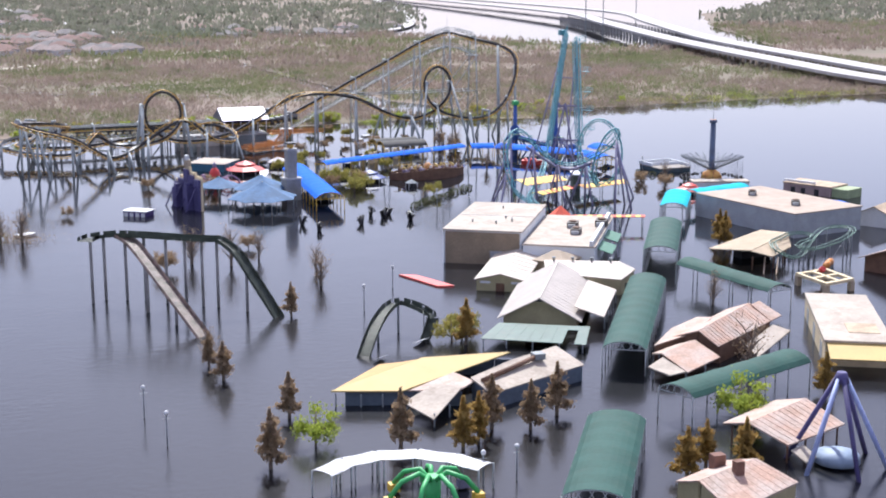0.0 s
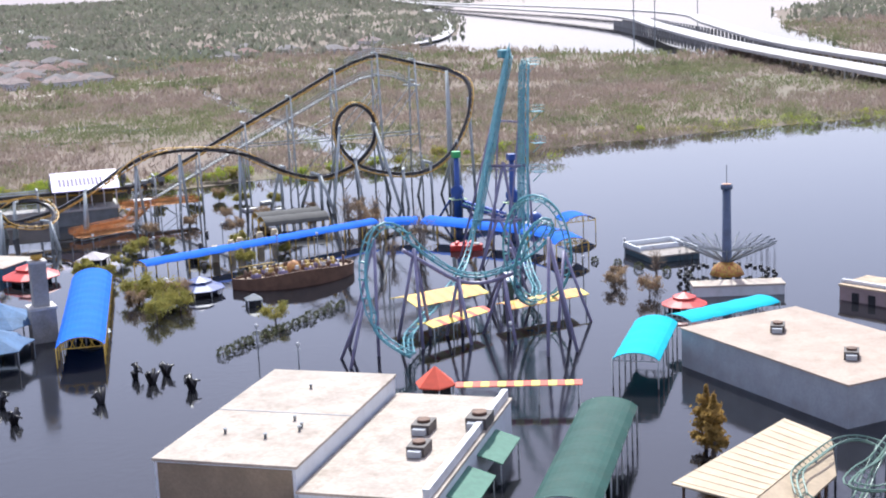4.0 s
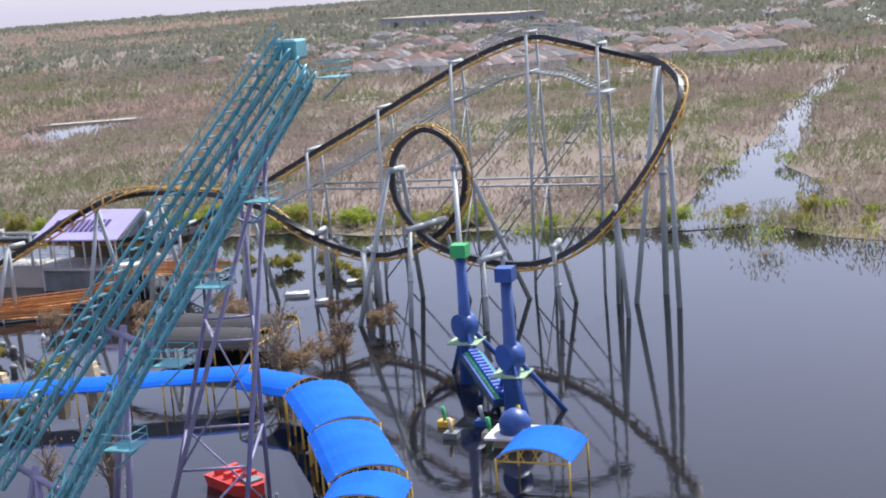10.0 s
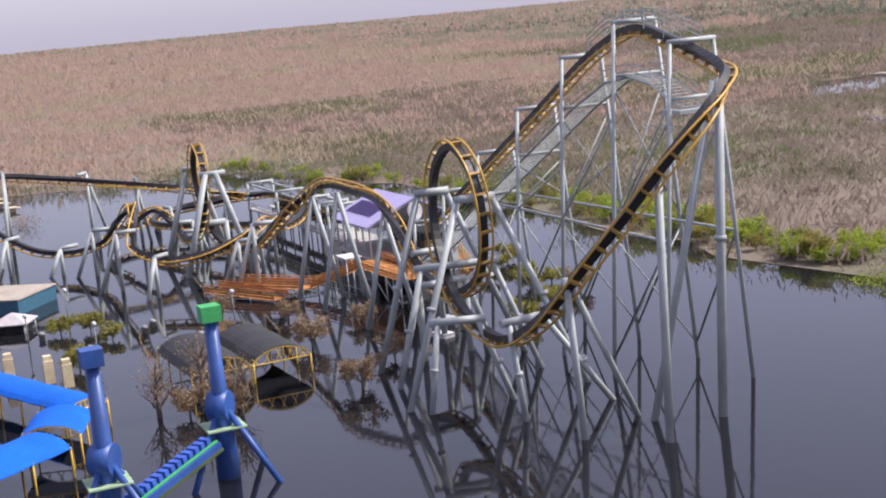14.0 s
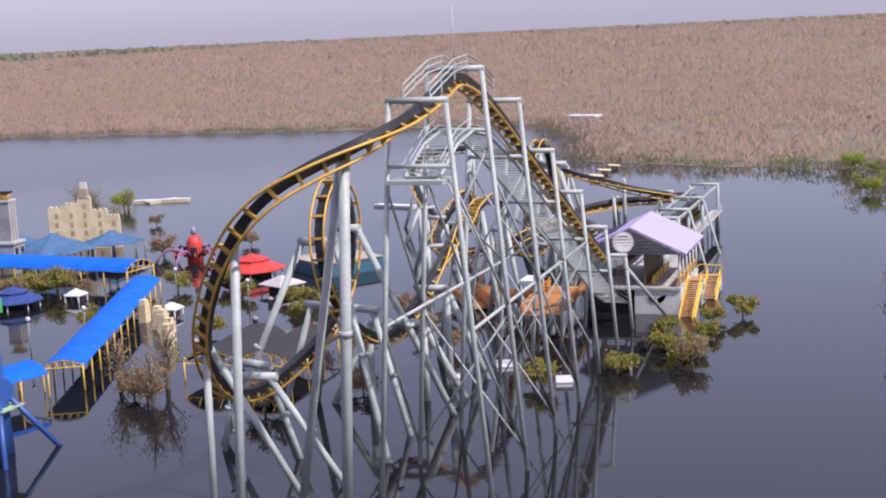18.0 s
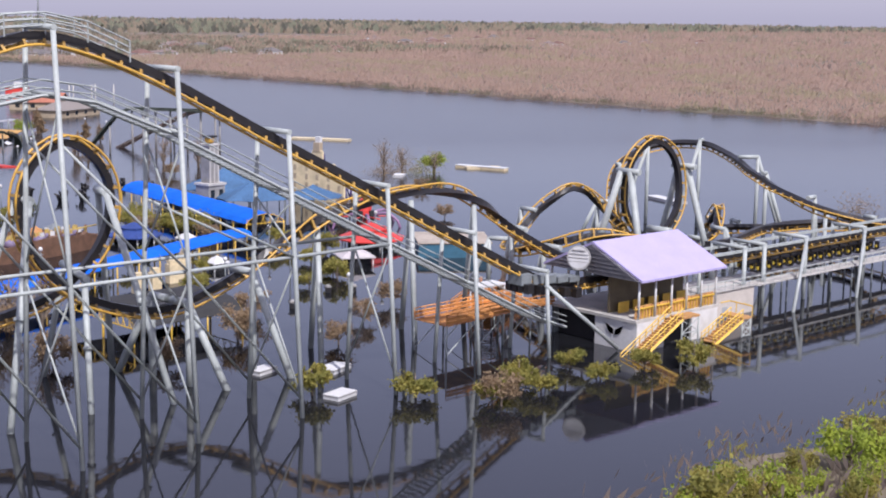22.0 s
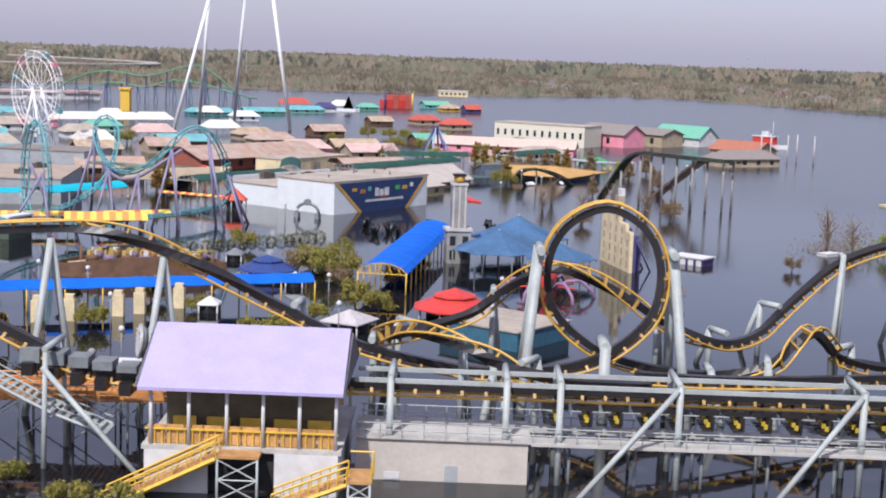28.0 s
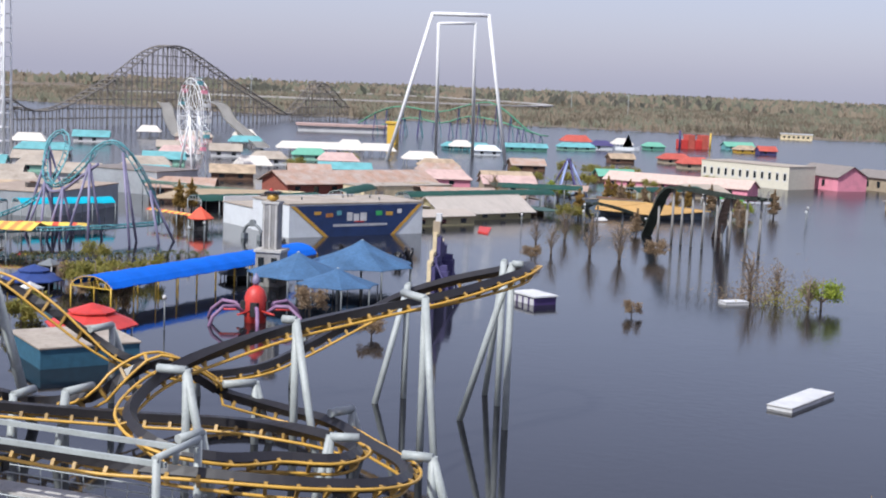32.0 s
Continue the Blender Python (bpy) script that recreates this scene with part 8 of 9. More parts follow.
def tree_proto(kind, h, seed):
    r = np.random.RandomState(seed)
    th = thing("tree", "tree", "tree")
    bm = bmesh.new()
    tube(bm, [(0, 0, -1), (0.05 * h * r.randn() * 0.3, 0, h * 0.4), (0.1 * r.randn(), 0.1 * r.randn(), h * 0.92)], [0.045 * h, 0.03 * h, 0.008 * h], 7)
    part("trunk", bm, BARK, th)
    limbs, pts = 9 if kind != "bare" else 13, []
    for k in range(limbs):
        a = 2.4 * k + r.rand()
        if kind == "cypress":
            z0 = h * (0.18 + 0.7 * k / limbs)
            ln = h * 0.26 * (1.02 - z0 / h) + 0.15
            tip = (ln * math.cos(a), ln * math.sin(a), z0 + ln * 0.25)
        elif kind == "bush":
            z0 = h * 0.2
            ln = h * (0.4 + 0.25 * r.rand())
            tip = (ln * math.cos(a), ln * math.sin(a), h * (0.45 + 0.4 * r.rand()))
        elif kind == "bare":
            z0 = h * (0.06 + 0.6 * k / limbs)
            ln = h * (0.14 + 0.16 * r.rand())
            tip = (ln * math.cos(a), ln * math.sin(a), z0 + h * (0.22 + 0.16 * r.rand()))
        else:
            z0 = h * (0.25 + 0.5 * k / limbs)
            ln = h * (0.2 + 0.18 * r.rand())
            tip = (ln * math.cos(a), ln * math.sin(a), z0 + h * (0.16 + 0.18 * r.rand()))
        bm = bmesh.new()
        mid = (tip[0] * 0.5, tip[1] * 0.5, (z0 + tip[2]) / 2 + 0.03 * h)
        tube(bm, [(0, 0, z0), mid, tip], [0.016 * h, 0.011 * h, 0.004 * h], 5)
        if kind == "bare":
            for e in range(4):
                q = np.array(mid) * (0.6 + 0.2 * e)
                tube(bm, [tuple(q), (q[0] + 0.1 * h * r.randn(), q[1] + 0.1 * h * r.randn(), q[2] + 0.14 * h)], [0.007 * h, 0.002 * h], 4)
        part("limb", bm, BARK, th)
        for e in range(5):
            c = np.array(tip) * (0.5 + 0.55 * r.rand())
            c[2] = z0 + (tip[2] - z0) * (0.4 + 0.8 * r.rand())
            m = {"cypress": 26, "bush": 34, "round": 22, "bare": 4}[kind]
            sp = {"cypress": 0.045, "bush": 0.1, "round": 0.075, "bare": 0.07}[kind] * h
            pts.append(c + r.normal(size=(m, 3)) * (sp, sp, sp * 0.7))
    if kind == "cypress":
        for z in np.linspace(0.2, 1.0, 24):
            rad = 0.23 * (1.04 - z) * h
            a = r.rand(30) * 6.3
            q = np.sqrt(r.rand(30)) * rad
            pts.append(np.stack([q * np.cos(a), q * np.sin(a), z * h + 0.02 * h * r.randn(30)], 1))
    pts = np.concatenate(pts)
    pts = pts[pts[:, 2] > 0.12]
    return th, pts


def make_tree(kind, h, seed, leaf, size):
    th, pts = tree_proto(kind, h, seed)
    v, f = leaf_cloud(pts, size, seed + 50)
    mesh_part("crown", v, f.tolist(), leaf, th)
    return th


PROTO = {}
KINDS = {"cyp": ("cypress", 5.0, LEAFB, 0.2, "brown conical cypress tree standing in the flood"), "cyg": ("cypress", 4.8, mat("yellow_brown_foliage", (0.42, 0.28, 0.09), 0.9, 0, 0.4, 0.8, soft=0.45), 0.2, "yellow-brown conical cypress beside the flooded walkways"),
         "ol": ("bush", 2.5, LEAFG, 0.17, "olive green bushy tree top standing out of the water"), "gr": ("bush", 4.4, LEAFL, 0.2, "leafy bright green tree at the water's edge"), "br": ("bush", 2.7, LEAFB, 0.13, "half-dead brown tree in the flood"),
         "bare": ("bare", 6.0, LEAFB, 0.13, "nearly bare storm-stripped tree rising from the water"), "rd": ("bush", 4.0, LEAFG, 0.18, "olive green round-crowned tree in the flood")}
PLACES = {"ol": [(24.3, -1.0), (30.5, -7.3), (34.3, -12.7), (40.0, -12.9), (48.4, -8.6), (47.2, -13.4), (53.8, -13.0), (40.2, -10.0), (69.1, 55.8), (48.9, 54.7), (57.8, 38.7), (59.6, 41.9), (52.4, 37.2), (40.1, 42.9), (57.6, -15.8), (62.4, 50.2), (66.0, 62.0), (42.4, 60.4), (34.4, 55.0), (58.4, 86.0), (60.6, 79.4)],
          "br": [(14.6, 37.4), (12.4, 34.6), (34.4, -13.7), (38.0, 28.3), (31.0, 20.4), (45.5, 18.4), (104.0, 70.0), (92.0, 79.5), (70.0, 74.2), (12.0, 22.0), (37.4, 12.2), (20, 15.5), (54, 24), (126, 101), (117.1, 160.5), (-8.2, 101.4), (-7, 114.5), (-5, 107), (99.6, 146.6), (62.8, 75.4), (56.8, 82.4), (63.6, 83.6)],
          "bare": [(44.6, 214.6), (96.2, 180.2), (16.1, 39.8), (11.5, 33.5), (17.5, 35.4), (14.3, 71.6), (19.5, 72.5), (137.2, 125.4), (100.2, 156.4), (145.7, 119.2), (93.7, 169.5), (-14, 103), (122.8, 218), (60.4, 247.4), (141, 124), (112, 156), (106, 160)],
          "cyp": [(119, 242.3), (123, 218.7), (110.8, 256.8), (99.2, 254.6), (90.3, 252.9), (106, 197.4), (125.2, 257.3), (122.6, 225.2), (95.2, 256.2)],
          "cyg": [(83.9, 274.1), (105, 260.1), (87.4, 276.1), (17.6, 174.9), (88.2, 221.3), (102.2, 257.8), (18.6, 178.2), (57.2, 258.4), (81.4, 277.4)],
          "gr": [(118.9, 252.5), (147.2, 121.2), (72.2, 262.8)],
          "rd": [(58.6, 82.0), (62.6, 79.2), (57.6, 89.4), (46.3, 103.8), (72, 352), (60, 356), (60.0, 89.0), (61.6, 93.6), (89.4, 219), (58, 324), (66, 318), (50, 322), (-20, 305), (84, 318), (53, 373), (58, 379), (46, 369), (30, 384), (66, 372), (-72, 410), (-20, 344), (36, 344), (96, 346), (104, 352), (87, 217)]}
for key, (kind, h, leaf, size, label) in KINDS.items():
    protos = [make_tree(kind, h, 7 * len(key) + 11 * k + ord(key[0]), leaf, size) for k in range(2)]
    for k, (x, y) in enumerate(PLACES[key]):
        s = 0.78 + 0.5 * rng.random()
        p = protos[k % 2]
        ob = p if k < 2 else copy_thing(p, Matrix.Identity(4))
        ob.matrix_basis = Matrix.Translation((x, y, -0.1)) @ Matrix.Rotation(rng.random() * 6.28, 4, "Z") @ Matrix.Diagonal((s, s, s * (0.9 + 0.25 * rng.random()), 1))
        tagged(ob, label, "tree", key + " trees" if len(PLACES[key]) > 1 else "")

# leafy fringe of the south shore, nearest trees one by one
FRINGE = [make_tree("bush", 3.6, 301 + k, leaf_, 0.17) for k, leaf_ in enumerate((LEAFL, LEAFG, LEAFL))]
fr = random.Random(21)
for k in range(100):
    if k < 44:
        x, y = fr.uniform(22, 84), fr.uniform(-48, -39.6)
    else:
        x, y = fr.uniform(-95, 215), 0
        y = (-55 if x < -50 else -38 if x < 110 else -38 + (x - 110) * 0.2) - fr.uniform(-2.0, 9.0)
    p = FRINGE[k % 3]
    ob = p if k < 3 else copy_thing(p, Matrix.Identity(4))
    q = fr.uniform(0.55, 1.05)
    ob.matrix_basis = Matrix.Translation((x, y, -0.1)) @ Matrix.Rotation(fr.random() * 6.28, 4, "Z") @ Matrix.Diagonal((q, q, q * fr.uniform(0.8, 1.3), 1))
    tagged(ob, "leafy green shore tree at the edge of the flood" if k % 3 != 1 else "olive shore tree at the edge of the flood", "tree", "shore trees")

# rows of drowned shrubs
for k in range(26):
    f = k / 25
    x, y = (56.4 - 30.4 * f, 117.6 - 27.8 * f) if k < 18 else (-8 - 4 * (k - 18) * 0.5, 84 + 4.5 * (k - 18))
    sh = thing("shrub", "dark round shrub top just above the flood", "shrub", "shrub rows", at=(x + rng.uniform(-0.4, 0.4), y + rng.uniform(-0.4, 0.4), 0))
    r = np.random.RandomState(k)
    d = r.normal(size=(260, 3))
    d /= np.linalg.norm(d, axis=1)[:, None]
    v, f2 = leaf_cloud(np.abs(d) * (1, 1, 1) * np.sign(d) * (0.6 + 0.5 * r.rand()) * (0.7 + 0.35 * r.rand(260))[:, None] + (0, 0, 0.3), 0.13, k)
    mesh_part("foliage", v, f2.tolist(), mat("dark_shrub_leaf", (0.14, 0.15, 0.06), 0.9, 0, 0.4, 1.5), sh)
    bar("stem", (0, 0, -1), (0, 0, 0.4), 0.08, BARK, sh, 5)

# ---- marsh scrub: tufts by the thousand ----
nr = np.random.RandomState(3)


def scatter(n, x0, x1, y0, y1, size, leaves, spread, mats, name, label, test=None, dens=None, blade=0.22, tall=2.9):
    """Tufts of upright twigs and leaves over the land, in three colours by patch."""
    pts = nr.rand(n, 2) * (x1 - x0, y1 - y0) + (x0, y0)
    if test is not None:
        pts = np.asarray(test)
    else:
        pts = pts[np.array([not in_lake(x, y) for x, y in pts], bool)]
        if name == "far_wood":      # the suburb stands in a clearing
            pts = pts[~((pts[:, 0] > 25) & (pts[:, 0] < 290) & (pts[:, 1] < -440) & (pts[:, 1] > -800))]
    if dens:
        q = np.array([noise.noise((x * dens, y * dens, 4.0)) for x, y in pts])
        pts = pts[q + 0.25 * nr.randn(len(pts)) > -0.42]
    g = np.array([noise.noise((x * 0.012, y * 0.012, 7.0)) + 0.5 * noise.noise((x * 0.05, y * 0.05, 2.0)) for x, y in pts]) + 0.2 * nr.randn(len(pts))
    cut = np.quantile(g, [0.42, 0.74])
    for lo, hi, m in ((-9, cut[0], mats[0]), (cut[0], cut[1], mats[1]), (cut[1], 9, mats[2])):
        sel = pts[(g >= lo) & (g < hi)]
        hgt = size * (0.6 + 0.9 * nr.rand(len(sel)))
        k = len(sel) * leaves
        off = nr.normal(size=(len(sel), leaves, 2)) * spread
        c = np.zeros((len(sel), leaves, 3))
        c[..., :2] = sel[:, None, :] + off
        c[..., 2] = hgt[:, None] * (0.25 + 0.6 * nr.rand(len(sel), leaves))
        c = c.reshape(-1, 3)
        up_ = nr.normal(size=(k, 3)) * (0.5, 0.5, 0.2) + (0, 0, 1)
        up_ /= np.linalg.norm(up_, axis=1)[:, None]
        # of five ways to face, each blade takes the one that lies half turned to the sun
        best, sd_ = np.full(k, 9.0), np.zeros((k, 3))
        for _ in range(5):
            s_ = np.cross(up_, nr.normal(size=(k, 3)))
            s_ /= np.linalg.norm(s_, axis=1)[:, None]
            e_ = np.abs(np.abs(np.cross(up_, s_) @ np.array(sd)) - 0.6)
            win = e_ < best
            sd_[win], best[win] = s_[win], e_[win]
        w_ = (size * blade * (0.6 + 0.8 * nr.rand(k)))[:, None]
        v = np.stack([c - up_ * w_ * tall, c - sd_ * w_ * 1.75 / tall, c + up_ * w_ * tall, c + sd_ * w_ * 1.75 / tall], 1).reshape(-1, 3)
        ob = mesh_part(name, v, np.arange(4 * k).reshape(-1, 4).tolist(), m)
        tagged(ob, label, "scrub", kind="stuff")


SCR = (mat("brown_scrub", (0.27, 0.212, 0.178), 0.95, 0, 0.25, 0.03, col2=(0.23, 0.188, 0.158), soft=0.55), mat("tan_scrub", (0.25, 0.215, 0.158), 0.95, 0, 0.25, 0.03, col2=(0.21, 0.187, 0.135), soft=0.55), mat("green_scrub", (0.18, 0.19, 0.1), 0.95, 0, 0.25, 0.03, col2=(0.15, 0.165, 0.09), soft=0.55))
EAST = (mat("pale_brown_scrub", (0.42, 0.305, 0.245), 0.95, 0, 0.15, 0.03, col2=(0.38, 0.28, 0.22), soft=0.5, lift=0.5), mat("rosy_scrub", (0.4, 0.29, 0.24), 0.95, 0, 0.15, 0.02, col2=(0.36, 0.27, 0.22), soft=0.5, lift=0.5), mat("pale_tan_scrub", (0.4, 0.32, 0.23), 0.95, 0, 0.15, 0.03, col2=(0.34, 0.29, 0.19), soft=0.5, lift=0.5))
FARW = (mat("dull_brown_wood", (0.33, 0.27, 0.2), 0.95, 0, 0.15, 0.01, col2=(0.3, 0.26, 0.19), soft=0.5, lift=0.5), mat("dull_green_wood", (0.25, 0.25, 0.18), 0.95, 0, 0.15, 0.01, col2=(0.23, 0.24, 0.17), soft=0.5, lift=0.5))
FARG = mat("deep_green_wood", (0.18, 0.185, 0.14), 0.95, 0, 0.2, 0.01, col2=(0.155, 0.17, 0.125), soft=0.55)
SOUTHW = mat("grey_green_wood", (0.195, 0.19, 0.155), 0.95, 0, 0.2, 0.01, col2=(0.175, 0.178, 0.14), soft=0.55)
shore_pts = []
for (x, y) in SHORE + [q for r in POOLS[1:3] for q in r]:
    if -260 < x < 420 and -400 < y < 820:
        for k in range((3 if -20 < x < 150 and y < 0 else 12) if y < 100 else 7):
            q_ = 0.35 if -20 < x < 150 and y < 0 else 1.0
            shore_pts.append((x + 5 * q_ * nr.randn(), y + 4 * q_ * nr.randn() - (2.0 if q_ < 1 else 0)))
shore_pts = np.array(shore_pts)
south = shore_pts[(shore_pts[:, 1] < 20) & (shore_pts[:, 0] < 105)]
SC = "marsh_scrub", "dense brown storm-killed marsh scrub"
scatter(17000, -330, 420, -300, -40, 2.3, 15, 1.7, SCR, *SC, None, 0.012, 0.12)
scatter(10000, -700, 700, -620, -280, 3.0, 11, 2.6, SCR, *SC, None, 0.008, 0.19)
scatter(15000, 200, 720, -300, 800, 2.8, 13, 2.1, EAST, *SC, None, None, 0.15)
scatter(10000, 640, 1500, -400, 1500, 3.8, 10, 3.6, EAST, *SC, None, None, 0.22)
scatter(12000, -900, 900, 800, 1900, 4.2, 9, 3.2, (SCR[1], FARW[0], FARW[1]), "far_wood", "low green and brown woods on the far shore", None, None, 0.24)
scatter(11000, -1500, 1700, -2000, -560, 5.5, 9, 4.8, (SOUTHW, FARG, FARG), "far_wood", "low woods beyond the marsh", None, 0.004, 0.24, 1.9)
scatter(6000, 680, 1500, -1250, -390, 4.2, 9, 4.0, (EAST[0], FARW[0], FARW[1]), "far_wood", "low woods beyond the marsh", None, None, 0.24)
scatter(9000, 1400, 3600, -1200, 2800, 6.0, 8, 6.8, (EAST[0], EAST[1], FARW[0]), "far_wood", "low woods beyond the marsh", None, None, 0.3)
scatter(0, 0, 0, 0, 0, 2.2, 34, 1.5, SCR, "shore_scrub", "brown and olive scrub growing out of the shallows", shore_pts, None, 0.065)
scatter(0, 0, 0, 0, 0, 2.4, 60, 1.3, (SCR[2], LEAFG, LEAFL), "shore_scrub", "leafy green scrub along the south shore", south[::2], None, 0.05)
scatter(1500, -30, 420, -1150, -460, 3.8, 16, 2.6, (SOUTHW, FARG, FARG), "town_trees", "dull green trees between the far houses", None, None, 0.2, 1.6)
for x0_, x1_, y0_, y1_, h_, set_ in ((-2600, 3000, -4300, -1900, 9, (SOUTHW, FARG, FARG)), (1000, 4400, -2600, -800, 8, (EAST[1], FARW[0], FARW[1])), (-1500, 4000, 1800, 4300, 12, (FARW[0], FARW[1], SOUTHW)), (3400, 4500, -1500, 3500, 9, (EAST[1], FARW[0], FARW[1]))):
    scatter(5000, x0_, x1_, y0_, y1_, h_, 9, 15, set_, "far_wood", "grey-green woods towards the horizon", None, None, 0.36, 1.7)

# ---- far town, canals and highway ----
HROOF = [mat("town_roof_" + c, col, 0.85, 0, 0.25, 0.2) for c, col in (("grey", (0.17, 0.155, 0.15)), ("brown", (0.19, 0.11, 0.09)), ("pale", (0.23, 0.18, 0.165)))]
HOUSES = []


def far_house(roof, w, d, wing):
    """A small hipped house: one wall ring and one hipped roof with a cross wing."""
    th = thing("house", "suburban house with a pitched roof among far trees", "house", "far houses")
    bw, br = bmesh.new(), bmesh.new()
    for x0, y0, x1, y1 in ((-w, -d, w, d), (w * 0.2, d * 0.6, w * 0.75, d + wing)):
        box(bw, x0, y0, -0.5, x1, y1, 3.0)
        o, hx, hy = 0.5, (x1 - x0) / 2, (y1 - y0) / 2
        cx, cy, rz = (x0 + x1) / 2, (y0 + y1) / 2, 3.0 + 0.42 * min(hx, hy) + 0.4
        e = [(x0 - o, y0 - o, 2.9), (x1 + o, y0 - o, 2.9), (x1 + o, y1 + o, 2.9), (x0 - o, y1 + o, 2.9)]
        r0, r1 = ((cx - max(0.1, hx - hy), cy, rz), (cx + max(0.1, hx - hy), cy, rz)) if hx >= hy else ((cx, cy - (hy - hx), rz), (cx, cy + (hy - hx), rz))
        v = [br.verts.new(p) for p in e + [r0, r1]]
        for f in (((0, 1, 5, 4), (1, 2, 5), (2, 3, 4, 5), (3, 0, 4), (3, 2, 1, 0)) if hx >= hy else ((0, 1, 4), (1, 2, 5, 4), (2, 3, 5), (3, 0, 4, 5), (3, 2, 1, 0))):
            br.faces.new([v[k] for k in f])
    part("wall", bw, WHITE if w > 6 else TANWALL, th)
    part("roof", br, roof, th)
    return th


for k, m_ in enumerate(HROOF):
    HOUSES.append(far_house(m_, 8.2 - 0.7 * k, 5.6, 4.6 + k))
spots = []
for cx, cy, w_, d_, n in ((120, -520, 95, 110, 90), (190, -960, 190, 150, 70), (260, -640, 120, 120, 40), (540, 930, 170, 130, 34), (1150, 1250, 300, 260, 20), (330, 1250, 220, 120, 16), (-150, -620, 90, 60, 10)):
    for k in range(n):
        spots.append((cx + w_ * (nr.rand() * 2 - 1), cy + d_ * (nr.rand() * 2 - 1)))
for k, (x, y) in enumerate(spots):
    p = HOUSES[k % 3]
    m_ = pose(x, y, 0.3, 0, 0, float(nr.choice([8, 98]) + nr.randn() * 4))
    if k < 3:
        p.matrix_basis = m_
    else:
        copy_thing(p, m_)


def strip(rows, w_, z_, m, name, label, kind="structure", thick=0.0):
    P = spline([(x, y, z) for x, y, z in rows], 30)
    T = np.gradient(P, axis=0)
    T[:, 2] = 0
    T /= np.linalg.norm(T, axis=1)[:, None]
    N = np.stack([-T[:, 1], T[:, 0], 0 * T[:, 0]], 1)
    v, f = [], []
    for p, n in zip(P, N):
        v += [p + n * w_ / 2 + (0, 0, z_), p - n * w_ / 2 + (0, 0, z_), p - n * w_ / 2 + (0, 0, z_ - thick), p + n * w_ / 2 + (0, 0, z_ - thick)]
    for i in range(len(P) - 1):
        for k in range(4 if thick else 1):
            j = (k + 1) % 4
            f.append((4 * i + k, 4 * i + 4 + k, 4 * i + 4 + j, 4 * i + j)[::-1])
    ob = mesh_part(name, v, f, m)
    return tagged(ob, label, "road" if m is not WATER else "water", kind=kind)


ROAD = mat("pale_highway_concrete", (0.42, 0.4, 0.38), 0.85, 0, 0.12, 0.05)
for off in (0, 26):
    strip([(-215 - off, 60, 4), (-222 - off, -70, 4), (-238 - off, -160, 5), (-281 - off, -328, 6), (-350 - off * 1.5, -540, 7), (-422 - off * 2, -753, 7), (-481 - off * 2, -1114, 6), (-560 - off, -1700, 5), (-700 - off, -2400, 4)], 13, 0.6, ROAD, "road", "pale elevated highway carriageway", thick=1.4)
strip([(x, y, 1) for x, y in [(-109, -577), (-161, -590), (-231, -662), (-338, -940), (-496, -1493)]], 9, 0.5, ROAD, "road", "pale causeway road along the flooded inlet", thick=0.8)
strip([(-20, -560, 0.6), (5, -764, 0.6), (16, -1100, 0.6), (29, -1554, 0.6)], 9, 0.5, ROAD, "road", "straight pale road running to the horizon", thick=0.8)
strip([(420, -190, 0), (250, -240, 0), (136, -300, 0), (77, -353, 0), (-8, -416, 0), (-60, -450, 0)], 6, 0.45, mat("pale_levee_track", (0.42, 0.38, 0.3), 0.9, 0, 0.2, 0.1), "levee_track", "pale levee track across the marsh", thick=0.3)
strip([(-900, 1900, 6), (-560, 1850, 6), (-320, 1600, 6), (-280, 1380, 6), (-420, 1250, 6), (-700, 1200, 5)], 16, 0.6, ROAD, "road", "pale curved highway ramp on the far shore", thick=1.5)
piers = thing("highway_piers", "row of pale concrete highway piers", "pier", kind="stuff")
b3 = bmesh.new()
for k in range(60):
    f = k / 59
    x, y = (-238 - 184 * f, -160 - 593 * f)
    for o in (-4, 4, -30, -22):
        box(b3, x + o - 0.6, y - 0.6, -1, x + o + 0.6, y + 0.6, 4.0)
part("pier", b3, CONC, piers)
for x, y, h in ((-310, -500, 34), (-335, -520, 34), (-460, -690, 36), (520, 2100, 40), (560, 2140, 40), (600, 2600, 40), (-250, 1500, 26), (-150, 1350, 24), (-350, 900, 28), (-320, 800, 30)):
    py = thing("power_pylon", "thin grey power pole on the horizon", "pylon", "far pylons", at=(x, y, 0))
    bar("pole", (0, 0, -1), (0, 0, h), 0.4, STEEL, py, 5)
    bar("crossarm", (-3, 0, h - 2), (3, 0, h - 2), 0.25, STEEL, py, 5)
long_store = thing("long_store", "very long low grey store with a pale flat roof", "building", at=(295, -1057, 0), turn=math.degrees(math.atan2(-121, 176)))
boxpart("wall", 0, 0, -0.5, 213, 40, 9, GREYWALL, long_store)
boxpart("roof", -1, -1, 9, 214, 41, 10.2, WHITEROOF, long_store)
for k in range(8):
    boxpart("bay_door", 6 + k * 25.1, 40.0, 0, 12 + k * 25.1, 40.3, 6, DARKSTEEL, long_store)
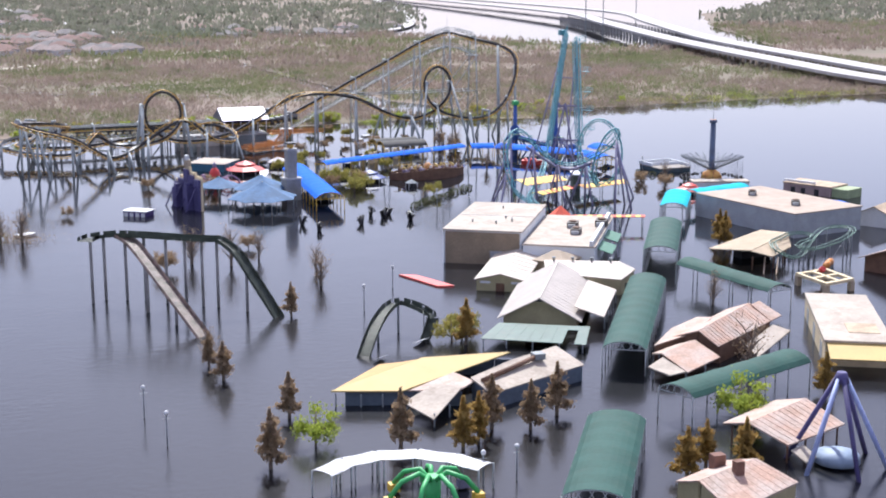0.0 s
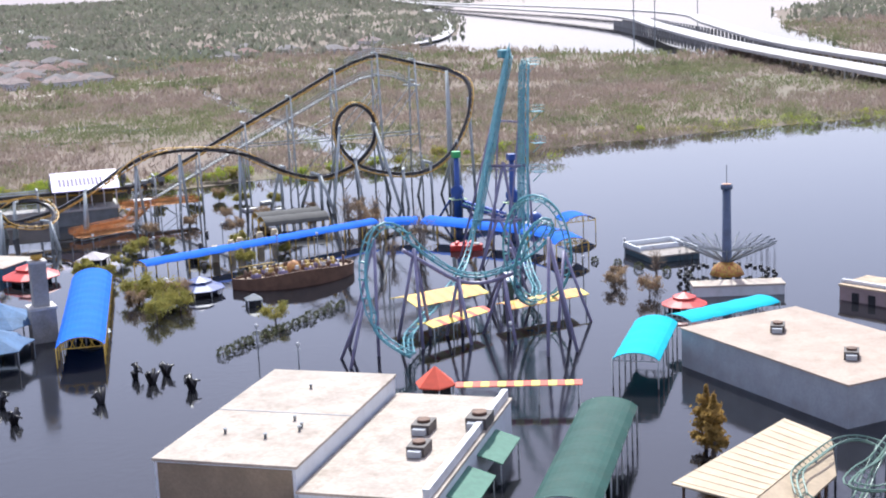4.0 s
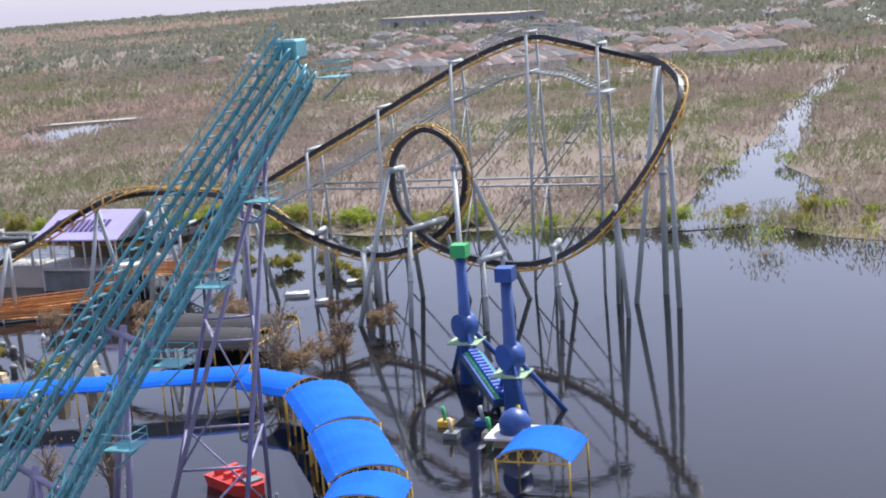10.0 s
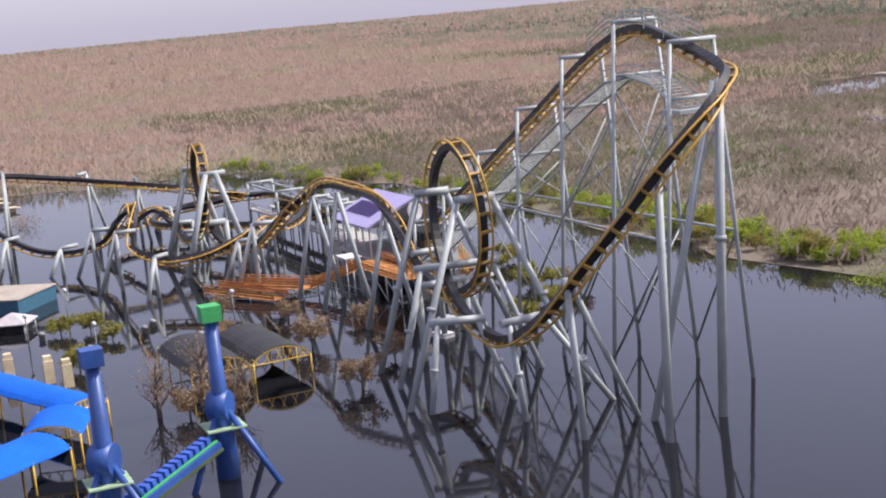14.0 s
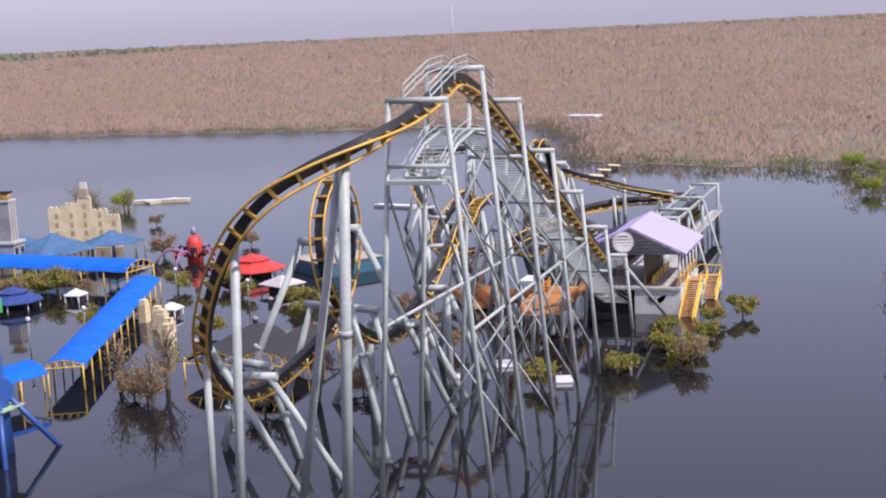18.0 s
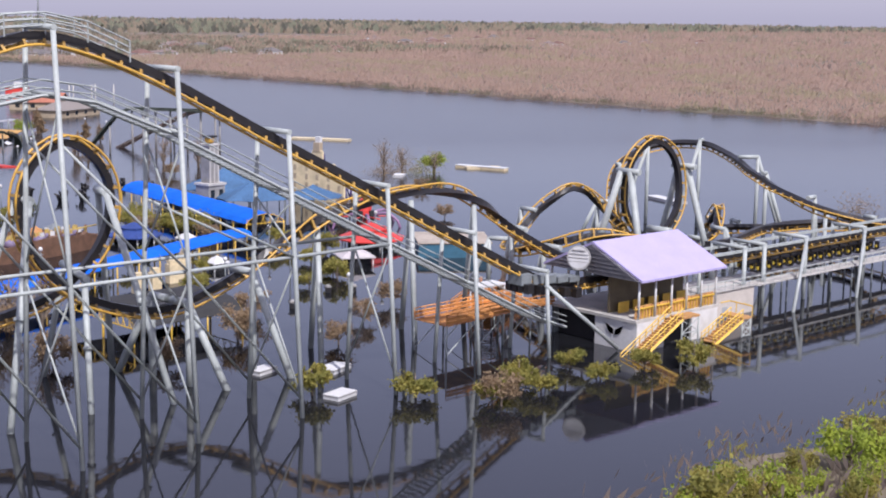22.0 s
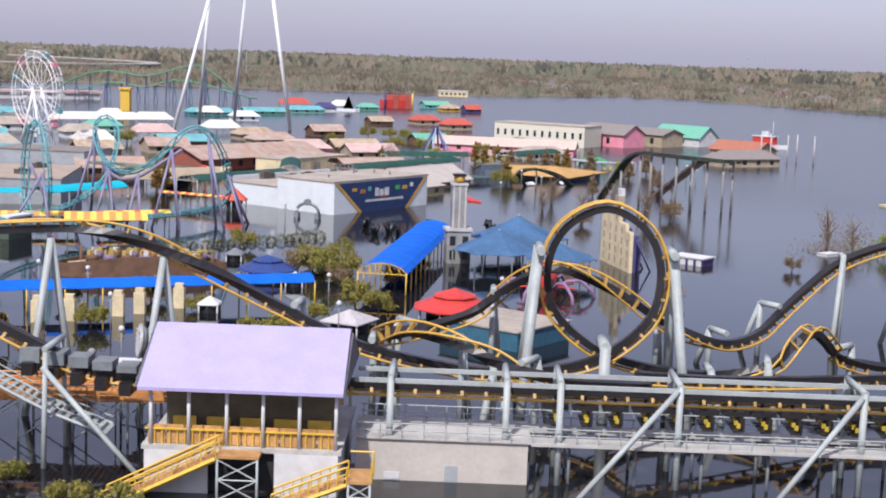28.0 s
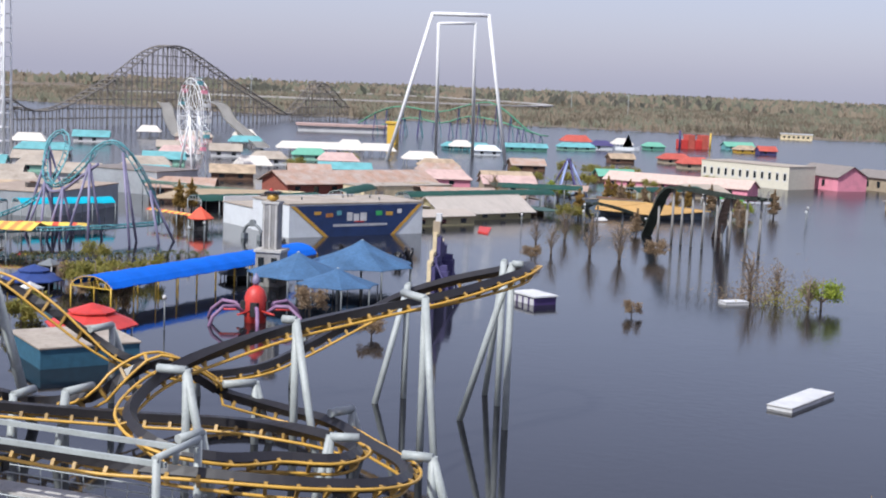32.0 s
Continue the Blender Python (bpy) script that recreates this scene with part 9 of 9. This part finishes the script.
shed = thing("low_white_shed", "low white flat-roofed shed at the marsh edge", "building", at=(352, 66, 0), turn=71)
boxpart("wall", 0, 0, -1, 11, 5, 2.6, WHITE, shed)
boxpart("roof", -0.3, -0.3, 2.6, 11.3, 5.3, 3.1, HALLW, shed)
boxpart("door", 4, -0.06, -0.5, 6, 0.02, 2.0, GREYWALL, shed)
for k, (x, y) in enumerate(((192.7, 31.8), (203.6, 32.5), (213.0, 32.4))):
    hu = thing("marsh_hut", "small hut with a pale flat roof drowned to its eaves", "hut", "marsh huts", at=(x, y, 0), turn=20)
    boxpart("wall", -0.7, -0.7, -1, 0.7, 0.7, 0.9, TANWALL, hu)
    slab("roof", [(-1.5, -1.4, 0.9), (1.5, -1.4, 0.9), (1.3, 1.4, 1.15), (-1.3, 1.4, 1.15)], 0.2, CREAM, hu)
mr = np.random.RandomState(8)
for k, (x, y, h) in enumerate(((140, 123, 5.2), (143, 120, 3.0), (137, 125, 2.0), (11.8, -38.5, 1.0), (165.9, 32.9, 3.0))):
    is_ = thing("drowned_thicket", "low tangled thicket of brown and green brush in the flood", "thicket", "drowned thickets", at=(x, y, 0))
    q = mr.normal(size=(650, 3)) * (2.3, 1.8, 0.45 * h)
    q[:, 2] = np.abs(q[:, 2])
    v, f2 = leaf_cloud(q, 0.16, 90 + k, 0.4)
    mesh_part("foliage", v, f2.tolist(), (LEAFB, LEAFG, LEAFB, LEAFL, LEAFB)[k], is_)
    for e in range(3):
        bm = bmesh.new()
        a_ = e * 2.1
        tube(bm, [(0.4 * math.cos(a_), 0.4 * math.sin(a_), -0.6), (1.6 * math.cos(a_), 1.4 * math.sin(a_), h * (0.5 + 0.12 * e))], [0.06, 0.02], 4)
        part("stem", bm, BARK, is_)
raft2 = thing("drifting_roof", "long pale yellow roof panel adrift on the lake", "float", at=(159.5, 119.5, 0), turn=-73)
boxpart("panel", -6, -0.9, -0.3, 6, 0.9, 0.5, CREAM, raft2)
boxpart("rim", -6.1, -1.0, 0.5, 6.1, 1.0, 0.6, WHITE, raft2)
